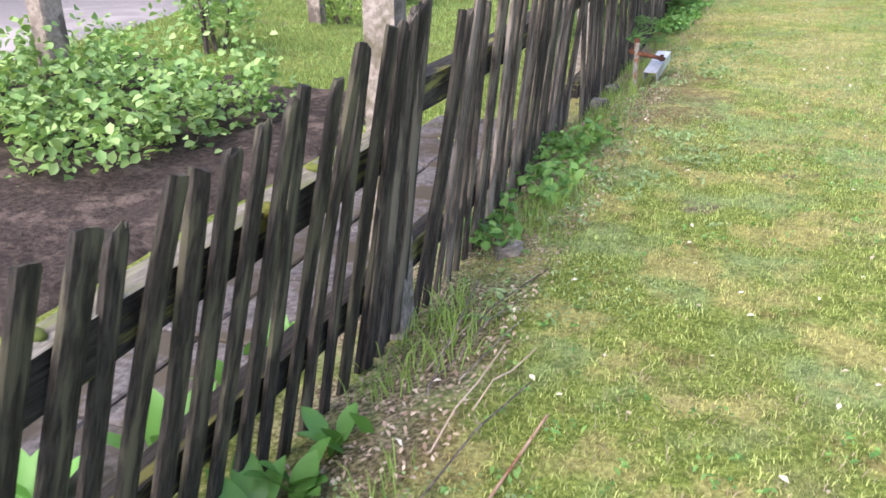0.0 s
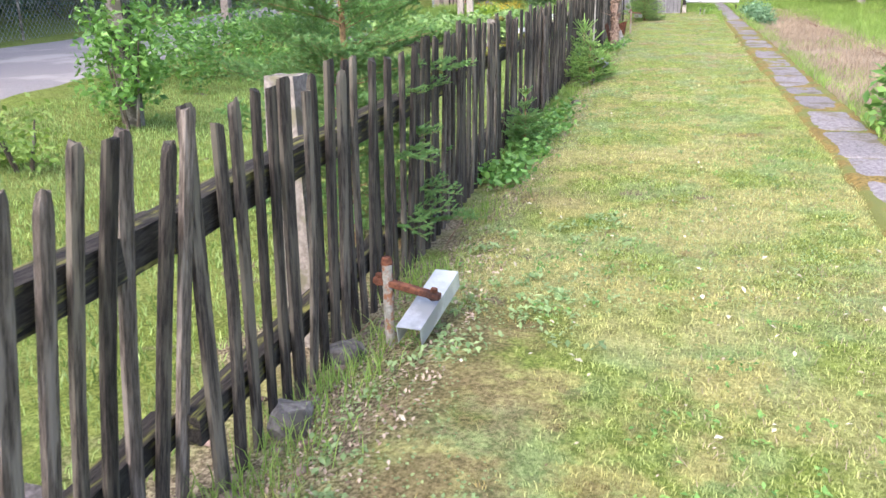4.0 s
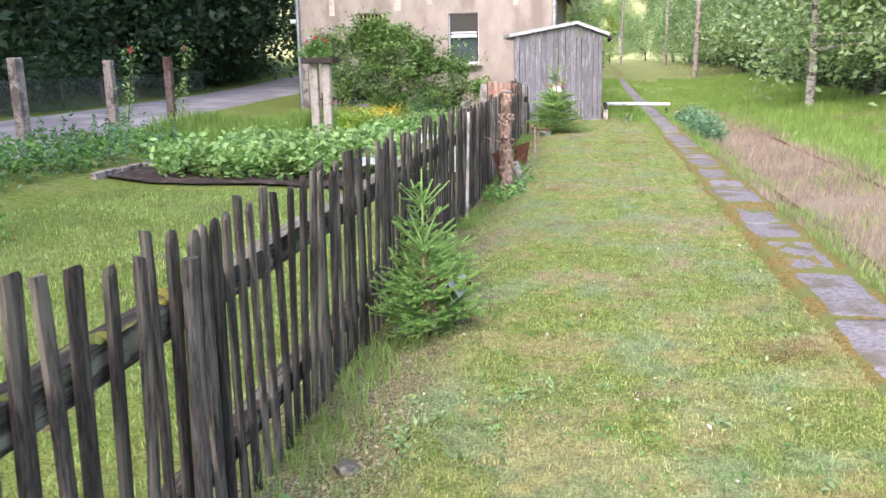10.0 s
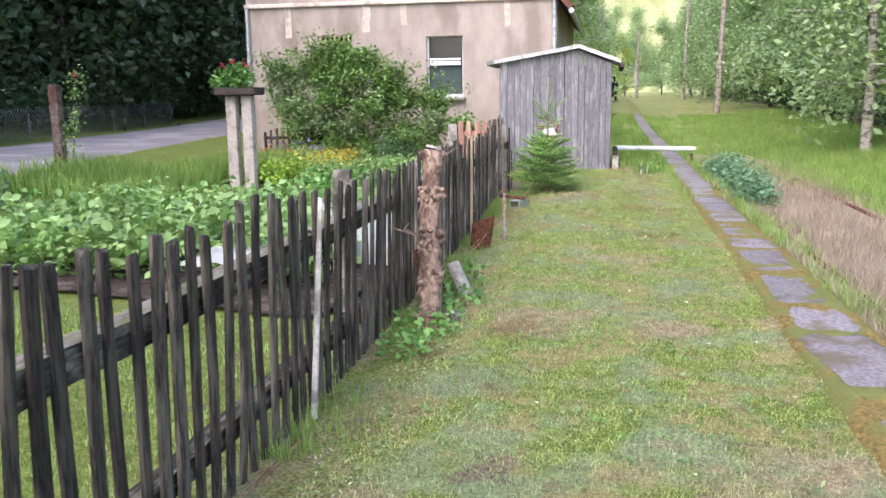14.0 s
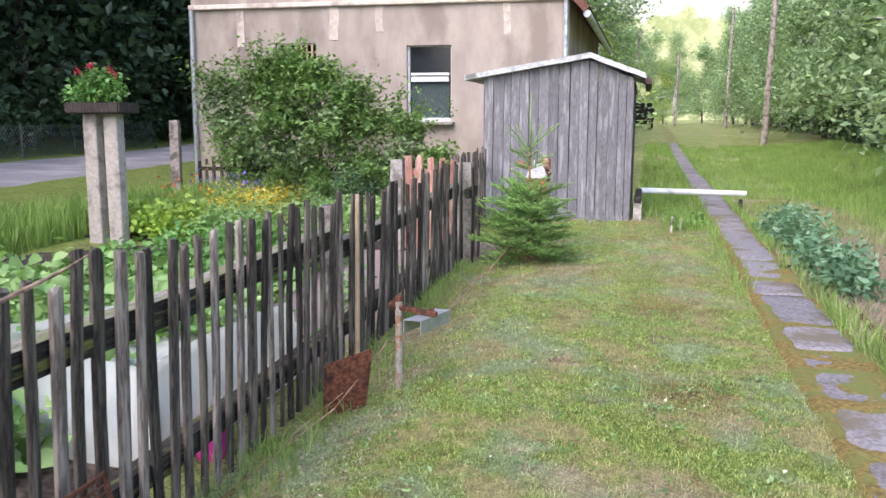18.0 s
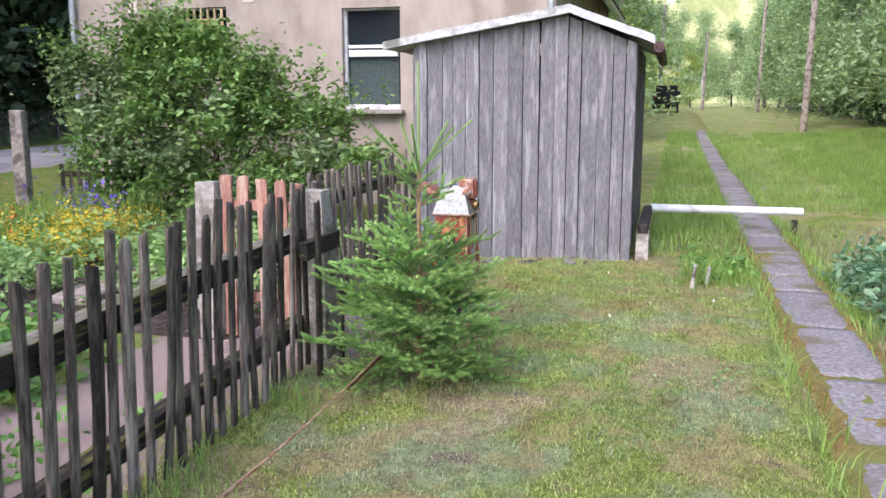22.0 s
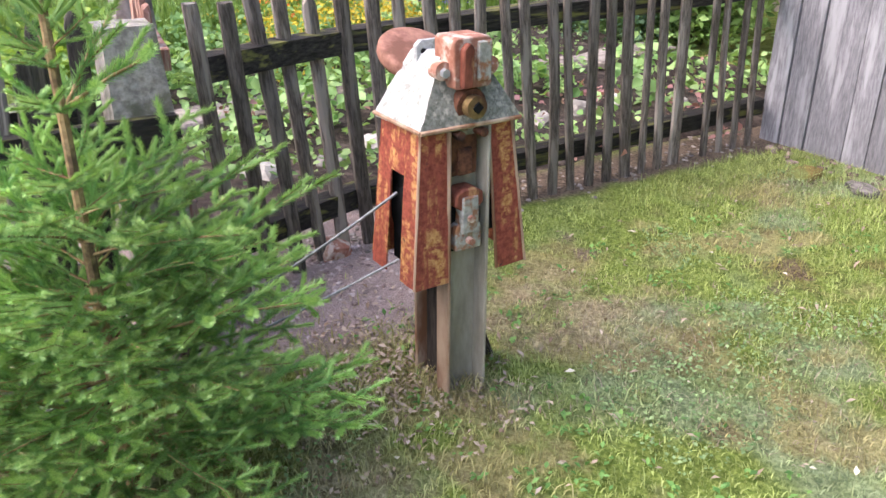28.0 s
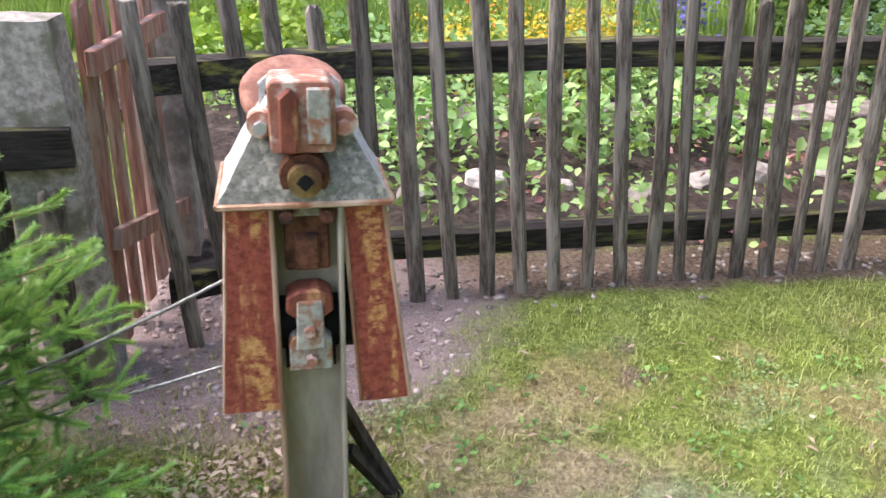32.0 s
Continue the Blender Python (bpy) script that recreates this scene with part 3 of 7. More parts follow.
# ---- ground, road, slabs ----
def grid_mesh(name, xs, ys, material, zf):
    verts = [(x, y, zf(x, y)) for y in ys for x in xs]
    w = len(xs)
    faces = [(j * w + i, j * w + i + 1, (j + 1) * w + i + 1, (j + 1) * w + i) for j in range(len(ys) - 1) for i in range(w - 1)]
    me = bpy.data.meshes.new(name)
    me.from_pydata(verts, [], faces)
    me.materials.append(material)
    for p in me.polygons:
        p.use_smooth = True
    return new(name, me)


def steps(*spans):
    out = []
    for a, b, s in spans:
        out += list(np.arange(a, b - 1e-6, s))
    return out + [spans[-1][1]]


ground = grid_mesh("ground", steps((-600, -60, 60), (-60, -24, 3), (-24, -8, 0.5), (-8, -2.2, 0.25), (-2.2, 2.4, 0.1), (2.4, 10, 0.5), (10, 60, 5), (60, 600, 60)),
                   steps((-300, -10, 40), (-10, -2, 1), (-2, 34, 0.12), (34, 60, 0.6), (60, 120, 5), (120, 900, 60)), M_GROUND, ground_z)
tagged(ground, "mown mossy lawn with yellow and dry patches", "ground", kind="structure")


RY = steps((-40, 0, 4), (0, 60, 1), (60, 140, 10))
RX = (0.0, -0.4, -2.4, -4.4, -4.9)
me = bpy.data.meshes.new("road")
rv = [(road_edge(y) + dx + 0.12 * noise.noise((y * 0.7, dx, 2)), y, ground_z(road_edge(y) + dx, y) + (0.03 if 0 > dx > -4.9 else -0.02)) for y in RY for dx in RX]
k = len(RX)
me.from_pydata(rv, [], [(j * k + i + 1, j * k + i, (j + 1) * k + i, (j + 1) * k + i + 1) for j in range(len(RY) - 1) for i in range(k - 1)])
me.materials.append(M_ASPHALT)
tagged(new("road", me), "narrow grey asphalt lane beyond the garden", "road", kind="structure")

# ---- platform slabs ----
slab_path = base("slab_path", 0, 0, 0, "row of cracked mossy concrete platform slabs", "path", kind="structure")


def strip_z(y):
    """The level of the slabs' bed."""
    return (ground_z(1.47, y) - rise(y)) * 0.3 + rise(y)


def slab_mesh(seed, w, l):
    """A worn concrete slab with chipped, wavering edges and a slightly uneven top."""
    r = random.Random(seed)
    bm = bmesh.new()
    n = 13
    side = [[w / 2 + 0.022 * noise.noise((i * 0.45, seed * 3.1, s)) - (0.03 * r.random() if r.random() < 0.25 else 0) for i in range(n)] for s in (1, 2)]
    rows = []
    for i in range(n):
        y = (-0.5 + i / (n - 1)) * l
        xa, xb = -side[0][i], side[1][i]
        row = []
        for k in range(7):
            t = k / 6
            e = 0.006 * noise.noise((k * 1.7, i * 3.3, seed)) if i in (0, n - 1) else 0.0
            row.append(bm.verts.new((xa + (xb - xa) * t, y + e, 0.022 + 0.006 * noise.noise((t * 3, i * 0.5, seed)) - (0.006 if k in (0, 6) or i in (0, n - 1) else 0))))
        rows.append(row)
    for a, b in zip(rows, rows[1:]):
        for k in range(6):
            bm.faces.new((a[k], a[k + 1], b[k + 1], b[k]))
    rim = [rows[0][k] for k in range(7)] + [rows[i][6] for i in range(1, n)] + [rows[-1][k] for k in range(5, -1, -1)] + [rows[i][0] for i in range(n - 2, 0, -1)]
    low = [bm.verts.new((v.co.x, v.co.y, -0.06)) for v in rim]
    for q in range(len(rim)):
        p = (q + 1) % len(rim)
        bm.faces.new((rim[p], rim[q], low[q], low[p]))
    return mesh_of("slab", bm, M_SLAB, True)


SLABS = [slab_mesh(s, 0.46, 1.10) for s in range(5)] + [slab_mesh(s + 9, 0.44, 0.66) for s in range(2)]
y = 4.0
joints = []
while y < 62:
    k = random.randrange(7)
    l = 1.115 if k < 5 else 0.675
    x = 1.47 + 0.002 * (y - 14)
    piece("slab", SLABS[k], slab_path, pose(x + random.gauss(0, 0.008), y + l / 2, strip_z(y + l / 2) + random.gauss(0, 0.002), random.gauss(0, 0.15), random.gauss(0, 0.3), random.gauss(0, 0.4) + (180 if random.random() < 0.5 else 0)))
    y += l
    joints.append((y, 0.95 if random.random() < 0.35 else 0.12))


def moss_height(x, y):
    """Cushions of moss that swell along the slabs' edges and joints and creep over them in tongues."""
    cx = 1.47 + 0.002 * (y - 14)
    d = x - cx
    near_joint, grown = min((abs(y - q), k) for q, k in joints)
    n1 = noise.noise((x * 2.2, y * 0.9, 5.0)) + 0.5 * noise.noise((x * 6, y * 4, 1.0)) + 0.28 * noise.noise((x * 17, y * 15, 2.0))
    edge = 0.95 * smooth(0.12, 0.25, -d) + 0.75 * smooth(0.14, 0.25, d) + grown * smooth(0.16, 0.0, near_joint)
    f = n1 * 0.85 + edge - (0.66 if y > 27 else 0.52)
    h = 0.024 + 0.016 * max(-1.5, min(1.2, f)) + 0.003 * noise.noise((x * 60, y * 60, 0.0))
    h -= 0.07 * smooth(0.225 + 0.09 * noise.noise((y * 1.1, 3.0, 0.0)), 0.34, -d) + 0.17 * smooth(0.24, 0.40, d)
    return strip_z(y) + h


moss = grid_mesh("slab_moss", steps((1.0, 1.9, 0.03)), steps((5.0, 34.0, 0.035)), M_RUSTMOSS, moss_height)
tagged(moss, "orange and olive moss creeping over the slabs", "moss", kind="stuff")

# ---- old track ----
for rx in (2.12, 3.52):
    bm = bmesh.new()
    for w, z, h in ((0.062, -0.02, 0.03), (0.018, -0.07, 0.08), (0.12, -0.12, 0.02)):
        box(bm, 0, 0, z, w, 30, h)
    rail = thing("rail", bm, M_RUST, "rusty rail sunk in the dead grass of a disused track", "rail", group="track rails")
    rail.matrix_world = pose(rx, 17, -0.115)

# ---- picket fence ----
FY = [-3, 3, 4.2, 5.7, 10, 15, 20, 24, 28.8, 29.0, 29.6, 32.35]
FX = [-1.12, -1.11, -1.15, -1.25, -1.34, -1.42, -1.45, -1.5, -1.6, -1.69, -1.93, -2.02]


def fence_x(y):
    return float(np.interp(y, FY, FX))


def picket_mesh(seed, h):
    """A split pale: half-round in section, a worn and pointed head, a slight bow."""
    r = random.Random(seed)
    bm = bmesh.new()
    w = r.uniform(0.0235, 0.029)
    t = r.uniform(0.011, 0.015)
    prof = [(-t * 0.6, -w), (t * 0.5, -w * 0.96), (t, -w * 0.45), (t * 1.05, w * 0.4), (t * 0.5, w * 0.95), (-t * 0.6, w)]
    zs = [-0.02, h * 0.25, h * 0.5, h * 0.75, h - 0.04, h - 0.016, h]
    bow, bx = r.gauss(0, 0.008), r.gauss(0, 0.006)
    cut = r.random() < 0.3
    rings = []
    for i, z in enumerate(zs):
        k = 1.0 if i < 5 else ((1.0, 1.0)[i - 5] if cut else (0.90, 0.55)[i - 5])
        b = math.sin(z / h * 3.1)
        rings.append([bm.verts.new((px * (1 if i < 6 else 0.9) + bx * b, py * k * r.uniform(0.94, 1.06) + bow * b, z + (r.gauss(0, 0.005) if i > 4 else 0))) for px, py in prof])
    for a, b in zip(rings, rings[1:]):
        for i in range(6):
            j = (i + 1) % 6
            bm.faces.new((a[i], a[j], b[j], b[i]))
    bm.faces.new(rings[-1])
    return mesh_of("picket", bm, M_PICKET, False)


PICKETS = [picket_mesh(s, 1.0 + 0.008 * (s % 7)) for s in range(14)]
WET = [m.copy() for m in PICKETS]
for m in WET:
    m.materials[0] = M_WETPICKET
PALE = [m.copy() for m in PICKETS]
for m in PALE:
    m.materials[0] = M_PALEPICKET


def fence_section(y0, y1, label, pitch=0.1, lean=0.0, wild=1.0, kinds=None, skip=0.006, top=1.0, rail=0.87, low=0.25, wide=1.0, over=0.0, rail_th=0.12, rail_from=0.0):
    """Two rails and their pales; lean and top are one value or rows of (y, value)."""
    ym = (y0 + y1) / 2
    xm, zm = fence_x(ym), ground_z(fence_x(ym), ym)
    ob = base("fence_section", xm, ym, zm, label, "fence", group="picket fence along the lawn")
    yaw = math.degrees(math.atan2(-(fence_x(y1) - fence_x(y0)), y1 - y0))
    for zr, th in ((rail, rail_th), (low, min(0.10, rail_th))):
        bm = bmesh.new()
        n = max(2, int((y1 - y0) / 0.3))
        for i in range(n):
            ra = y0 - rail_from
            a = ra + (y1 - ra) * i / n
            b = ra + (y1 - ra) * (i + 1) / n
            pts = []
            for yy in (a, b):
                gz = ground_z(fence_x(yy), yy) - zm
                wob = 0.012 * noise.noise((yy * 0.9, zr * 9, 0))
                pts.append((fence_x(yy) - xm - 0.058 - math.sin(radians(over)) * (1 - zr), yy - ym, gz + zr + wob + 0.01 * noise.noise((yy * 5, zr, 0))))
            (xa, ya, za), (xb, yb, zb) = pts
            hw, hh = 0.04, th / 2
            ring_a = [bm.verts.new((xa + dx, ya, za + dz)) for dx, dz in ((-hw, -hh), (hw, -hh), (hw * 1.05, hh * 0.9), (0, hh * 1.1), (-hw, hh))]
            ring_b = [bm.verts.new((xb + dx, yb, zb + dz)) for dx, dz in ((-hw, -hh), (hw, -hh), (hw * 1.05, hh * 0.9), (0, hh * 1.1), (-hw, hh))]
            for q in range(5):
                f = bm.faces.new((ring_a[q], ring_a[(q + 1) % 5], ring_b[(q + 1) % 5], ring_b[q]))
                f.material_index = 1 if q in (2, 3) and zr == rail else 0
            if i == 0:
                bm.faces.new(ring_a[::-1])
            if i == n - 1:
                bm.faces.new(ring_b)
        bmesh.ops.remove_doubles(bm, verts=bm.verts[:], dist=0.001)
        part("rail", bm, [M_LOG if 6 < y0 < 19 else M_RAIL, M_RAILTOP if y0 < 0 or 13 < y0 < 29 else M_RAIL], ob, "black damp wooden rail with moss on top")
    y = y0 + pitch / 2
    while y < y1:
        if random.random() > skip:
            me = random.choice(kinds or PICKETS)
            gz = ground_z(fence_x(y), y) - zm
            m = pose(fence_x(y) - xm - math.sin(radians(over)), y - ym, gz + random.gauss(0.005, 0.012) * wild, 0, 0, 0)
            tilt = random.gauss(float(np.interp(y, *zip(*lean))) if isinstance(lean, tuple) else lean, 0.9 * wild)
            piece("picket", me, ob, m @ pose(0, 0, 0, tilt, random.gauss(0.4 + over, 0.8), random.gauss(0, 4)) @ Matrix.Diagonal((1, wide * random.uniform(0.82, 1.2), (float(np.interp(y, *zip(*top))) if isinstance(top, tuple) else top) * random.uniform(0.98, 1.03), 1)))
        y += pitch * random.uniform(0.95, 1.05)
    return ob


def concrete_post(y, dx=-0.09, h=1.06, w=0.13, label="mossy weathered concrete fence post", mat=None, tilt=0.0):
    bm = bmesh.new()
    box(bm, 0, 0, h / 2 - 0.08, w, w, h + 0.16)
    bmesh.ops.subdivide_edges(bm, edges=bm.edges[:], cuts=3, use_grid_fill=True)
    for v in bm.verts:
        if v.co.z > h - 0.03:
            v.co.x *= 0.86
            v.co.y *= 0.86
    rough_up(bm, 0.008, 14, y)
    ob = thing("fence_post", bm, mat or M_POST, label, "post", group="concrete fence posts")
    ob.matrix_world = pose(fence_x(y) + dx, y, ground_z(fence_x(y), y), tilt + random.gauss(0, 0.7), 0, random.gauss(0, 3))
    return ob


OLD = "grey weathered picket fence section with leaning pales"
first_run = fence_section(-2.6, 2.42, OLD, 0.124, ((0.8, -17.0), (1.9, -10.5), (2.4, -7.0)), 0.4, top=((0.8, 0.98), (1.3, 1.06), (2.1, 1.15)), rail=0.74, wide=1.18, over=7.0, kinds=WET)
fence_section(2.62, 5.7, "weathered picket fence section beside the sunken gap", 0.120, ((2.7, -11.0), (3.1, -3.0), (3.6, -1.5), (5.0, -3.0)), 0.5, top=1.13, wide=0.95, over=6.0, kinds=PALE[:8] + PICKETS, rail_from=0.08)
spruce_run = fence_section(5.7, 11.0, "weathered picket fence with spruce branches pushing through", 0.124, -3.0, 0.55, top=1.13, wide=1.08)
moss_run = fence_section(10.99, 13.2, "weathered picket fence with moss on its rail", 0.124, -2.2, 0.5, top=1.14, wide=1.08)
fence_section(13.2, 19.5, "close-set grey picket fence in front of the vegetable garden", 0.126, -1.0, 0.4, top=1.13, wide=1.1)
fence_section(19.56, 24.7, "grey picket fence in front of the white tub", 0.116, -2.6, 0.6, top=1.10, kinds=PICKETS + PALE[:5])
last_run = fence_section(24.78, 28.62, "grey picket fence section ending at the gate post", 0.118, -2.6, 0.6, top=1.06, rail=0.78, kinds=PICKETS + PALE[:5])
fence_section(29.02, 32.3, "grey picket fence between gate and shed", 0.124, 5.0, 0.55, top=1.03, kinds=PALE, rail=0.85, low=0.2, rail_th=0.09, wide=0.95)
POST_Y = 6.88
for py, dx, ph, pw in ((-2.6, -0.12, 1.15, 0.12), (2.54, -0.13, 1.25, 0.12), (POST_Y, -0.19, 1.15, 0.145), (11.03, -0.13, 1.14, 0.11), (20.28, -0.09, 1.19, 0.12), (24.74, -0.09, 1.06, 0.12)):
    concrete_post(py, dx, h=ph, w=pw, label="pale-topped weathered concrete fence post" if py < 8 else "mossy weathered concrete fence post", mat=M_GATEPOST if py < 3 else M_GREYPOST if py < 8 else None, tilt=-4.0 if 2 < py < 3 else 0.0)
concrete_post(28.79, 0.0, 1.04, 0.175, "stout rough concrete gate post", M_GATESTONE)
# the last run's rail laps the gate post, with a short pale under it
bm = bmesh.new()
box(bm, 0, 0, 0, 0.05, 0.52, 0.10)
bmesh.ops.subdivide_edges(bm, edges=bm.edges[:], cuts=3, use_grid_fill=True)
rough_up(bm, 0.006, 14, 3)
ob = part("rail_end", bm, M_RAIL, last_run, "split black end of the rail")
ob.matrix_local = last_run.matrix_world.inverted() @ pose(-1.497, 28.60, 0.71, 0, 0, 2)
for py, h in ((28.46, 0.66), (28.79, 0.64)):
    piece("picket", PICKETS[3], last_run, last_run.matrix_world.inverted() @ pose(-1.455, py, -0.06, -1, 0, 0) @ Matrix.Diagonal((1, 1.3, h + (0.36 if py < 28.6 else 0.02), 1)))
bm = bmesh.new()
tube(bm, (0, 0, -0.05), (0.01, 0.01, 1.05), 0.05, 0.046, 7)
for v in bm.verts:
    v.co.x *= 0.45
ob = thing("pale_board", bm, M_PALEPICKET, "broad silver-grey board nailed upright on the fence", "fence")
ob.matrix_world = pose(fence_x(12.95) + 0.045, 12.95, ground_z(fence_x(12.95), 12.95) + 0.02, -2, 0, 0)
# a thin pale pole tied to the fence, and a fresh lath
for py, lab, h in ((19.2, "thin pale pole leaning on the picket fence", 1.12), (24.8, "fresh yellowish lath nailed upright on the fence", 1.13)):
    bm = bmesh.new()
    tube(bm, (0, 0, -0.06), (0.0, 0.24 if py < 20 else 0.03, h), 0.018, 0.014, 7)
    rough_up(bm, 0.004, 20)
    ob = thing("pole", bm, surface("pale_lath", (0.30, 0.22, 0.13), (0.45, 0.36, 0.24), None, 20, stretch=(5, 5, 0.6)) if py > 20 else M_PALE, lab, "pole")
    ob.matrix_world = pose(fence_x(py) + 0.055, py, ground_z(fence_x(py), py))

# doubled pales by the first gate post
gap_board = base("loose_pales", fence_x(2.5) - 0.10, 2.52, ground_z(fence_x(2.52), 2.52), "three close-set grey pales nailed before the post", "fence")
for i in range(5):
    piece("picket", PICKETS[i], gap_board, pose(0.012 * (i % 2), -0.26 + 0.07 * i, 0.02 + 0.01 * i, -7 + i, 6.5, 0) @ Matrix.Diagonal((1, 1.25, 1.15, 1)))

# ---- moss on the rails and posts ----
def rail_moss(section, y0, y1, n, zr, over, seed):
    """Uneven cushions of moss along the top of a rail, as one part of its section."""
    r = random.Random(seed)
    bm = bmesh.new()
    for _ in range(n):
        y = r.uniform(y0, y1)
        if noise.noise((y * 2.3, seed, 0.0)) < -0.12:
            continue
        s = r.uniform(0.012, 0.032)
        v = bmesh.ops.create_icosphere(bm, subdivisions=2, radius=1)["verts"]
        x = fence_x(y) - 0.058 - math.sin(radians(over)) * (1 - zr) + r.gauss(0, 0.016)
        m = Matrix.Translation((x, y, ground_z(fence_x(y), y) + zr + 0.056 + r.gauss(0, 0.004))) @ Matrix.Rotation(r.uniform(0, 3), 4, "Z") @ Matrix.Diagonal((s, s * r.uniform(1.0, 2.2), s * r.uniform(0.45, 0.75), 1))
        bmesh.ops.transform(bm, matrix=m, verts=v)
    rough_up(bm, 0.005, 45, seed)
    me = mesh_of("moss", bm, M_MOSS, True)
    return tagged(piece("moss", me, section, section.matrix_world.inverted()), "yellow-green moss cushions", kind="stuff")


rail_moss(first_run, 0.4, 2.3, 9, 0.74, 7.0, 3)
rail_moss(spruce_run, 8.6, 11.0, 190, 0.87, 0.0, 5)
rail_moss(moss_run, 11.1, 13.2, 60, 0.87, 0.0, 9)
bm = bmesh.new()
for k in range(9):
    v = bmesh.ops.create_icosphere(bm, subdivisions=2, radius=1)["verts"]
    s = 0.02 + 0.006 * (k % 3)
    bmesh.ops.transform(bm, matrix=Matrix.Translation((fence_x(11.03) - 0.09 + 0.045 * math.sin(k * 2.4), 11.03 + 0.045 * math.cos(k * 2.4), ground_z(fence_x(11.03), 11.03) + 1.14)) @ Matrix.Diagonal((s, s, s * 0.7, 1)), verts=v)
rough_up(bm, 0.005, 45, 2)
thing("moss_cushion", bm, M_MOSS, "yellow-green moss cushion on top of the post", "moss", smooth_shade=True)

# ---- gate ----
gate = base("garden_gate", -1.68, 28.86, 0.0, "short garden gate of faded red pales", "gate", rz=81)
for i in range(5):
    piece("pale", PICKETS[i + 2], gate, pose(0, 0.07 + 0.14 * i, 0.03 + 0.01 * (i % 2), 0, 0, 0) @ Matrix.Diagonal((1, 1.6, 0.99, 1)))
M_REDPALE = surface("faded_red_pale", (0.25, 0.12, 0.085), (0.43, 0.235, 0.175), (0.42, 0.32, 0.25), 16, 4, 0.4, 0.85, stretch=(5, 5, 0.6))
for ob in gate.children:
    ob.data = ob.data.copy()
    ob.data.materials[0] = M_REDPALE
for z0 in (0.88,):
    bm = bmesh.new()
    box(bm, 0.035, 0.34, z0, 0.03, 0.68, 0.07)
    bevel(bm, 0.004)
    part("crossbar", bm, M_REDPALE, gate)
bm = bmesh.new()
box(bm, 0.035, 0, 0, 0.025, 0.8, 0.06)
ob = part("brace", bm, M_REDPALE, gate)
ob.matrix_local = pose(0.02, 0.34, 0.3, -14, 0, 0)
concrete_post(28.98, -0.75, 1.05, 0.15, "square pale concrete post with a pyramid top inside the gate", M_PALE)

# ---- shed ----
SX0, SX1, SY, SD = -2.08, 0.11, 32.38, 2.3
RIDGE = -0.52


def shed_top(x):
    return 2.10 + (2.33 - 2.10) * (x - SX0) / (RIDGE - SX0) if x < RIDGE else 2.33 - (2.33 - 2.06) * (x - RIDGE) / (SX1 - RIDGE)


shed = base("shed", (SX0 + SX1) / 2, SY + SD / 2, 0, "small shed of silver-grey vertical boards with a felt roof", "shed")
ox, oy = (SX0 + SX1) / 2, SY + SD / 2


def board(x0, x1, z0, parent, side=False):
    bm = bmesh.new()
    n = 7
    t = 0.022
    for i in range(n + 1):
        f = i / n
        for x in (x0, x1):
            top = shed_top(x) if not side else 2.06
            z = z0 + (top - z0) * f
            wob = 0.003 * noise.noise((x * 9, z * 3, 1))
            for d in (0, t):
                bm.verts.new((x + wob, d + 0.003 * noise.noise((x * 4, z * 2, 5)), z))
    bm.verts.ensure_lookup_table()
    for i in range(n):
        a, b = i * 4, (i + 1) * 4
        for p, q in ((0, 2), (2, 3), (3, 1), (1, 0)):
            bm.faces.new([bm.verts[k] for k in (a + p, a + q, b + q, b + p)])
    bm.faces.new([bm.verts[k] for k in (0, 1, 3, 2)])
    bm.faces.new([bm.verts[k] for k in (n * 4, n * 4 + 2, n * 4 + 3, n * 4 + 1)])
    return part("board", bm, M_BOARD, parent)


x = SX0
while x < SX1 - 0.05:
    w = random.uniform(0.11, 0.165)
    if SX1 - x - w < 0.07:
        w = SX1 - x
    ob = board(x + 0.003, x + w - 0.005, -0.10, shed)
    ob.matrix_local = pose(-ox, SY - oy - random.uniform(0.0, 0.016), random.uniform(0.0, 0.02), random.gauss(0, 0.12), random.gauss(0, 0.1), 0)
    x += w
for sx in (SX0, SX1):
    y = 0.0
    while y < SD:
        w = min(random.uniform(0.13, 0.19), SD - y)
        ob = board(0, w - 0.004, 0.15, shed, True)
        # right side wall takes a darker copy of the board material
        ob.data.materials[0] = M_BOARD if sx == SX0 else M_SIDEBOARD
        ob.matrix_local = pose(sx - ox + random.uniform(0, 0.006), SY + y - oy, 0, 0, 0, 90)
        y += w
bm = bmesh.new()
box(bm, 0, SD / 2 - 0.03, 1.05, SX1 - SX0 - 0.06, 0.03, 2.1)
part("back_wall", bm, M_DARKWOOD, shed)
bm = bmesh.new()
box(bm, 0, 0, 0.09, SX1 - SX0 - 0.08, SD - 0.1, 0.06)
part("shed_floor", bm, M_DARKWOOD, shed)
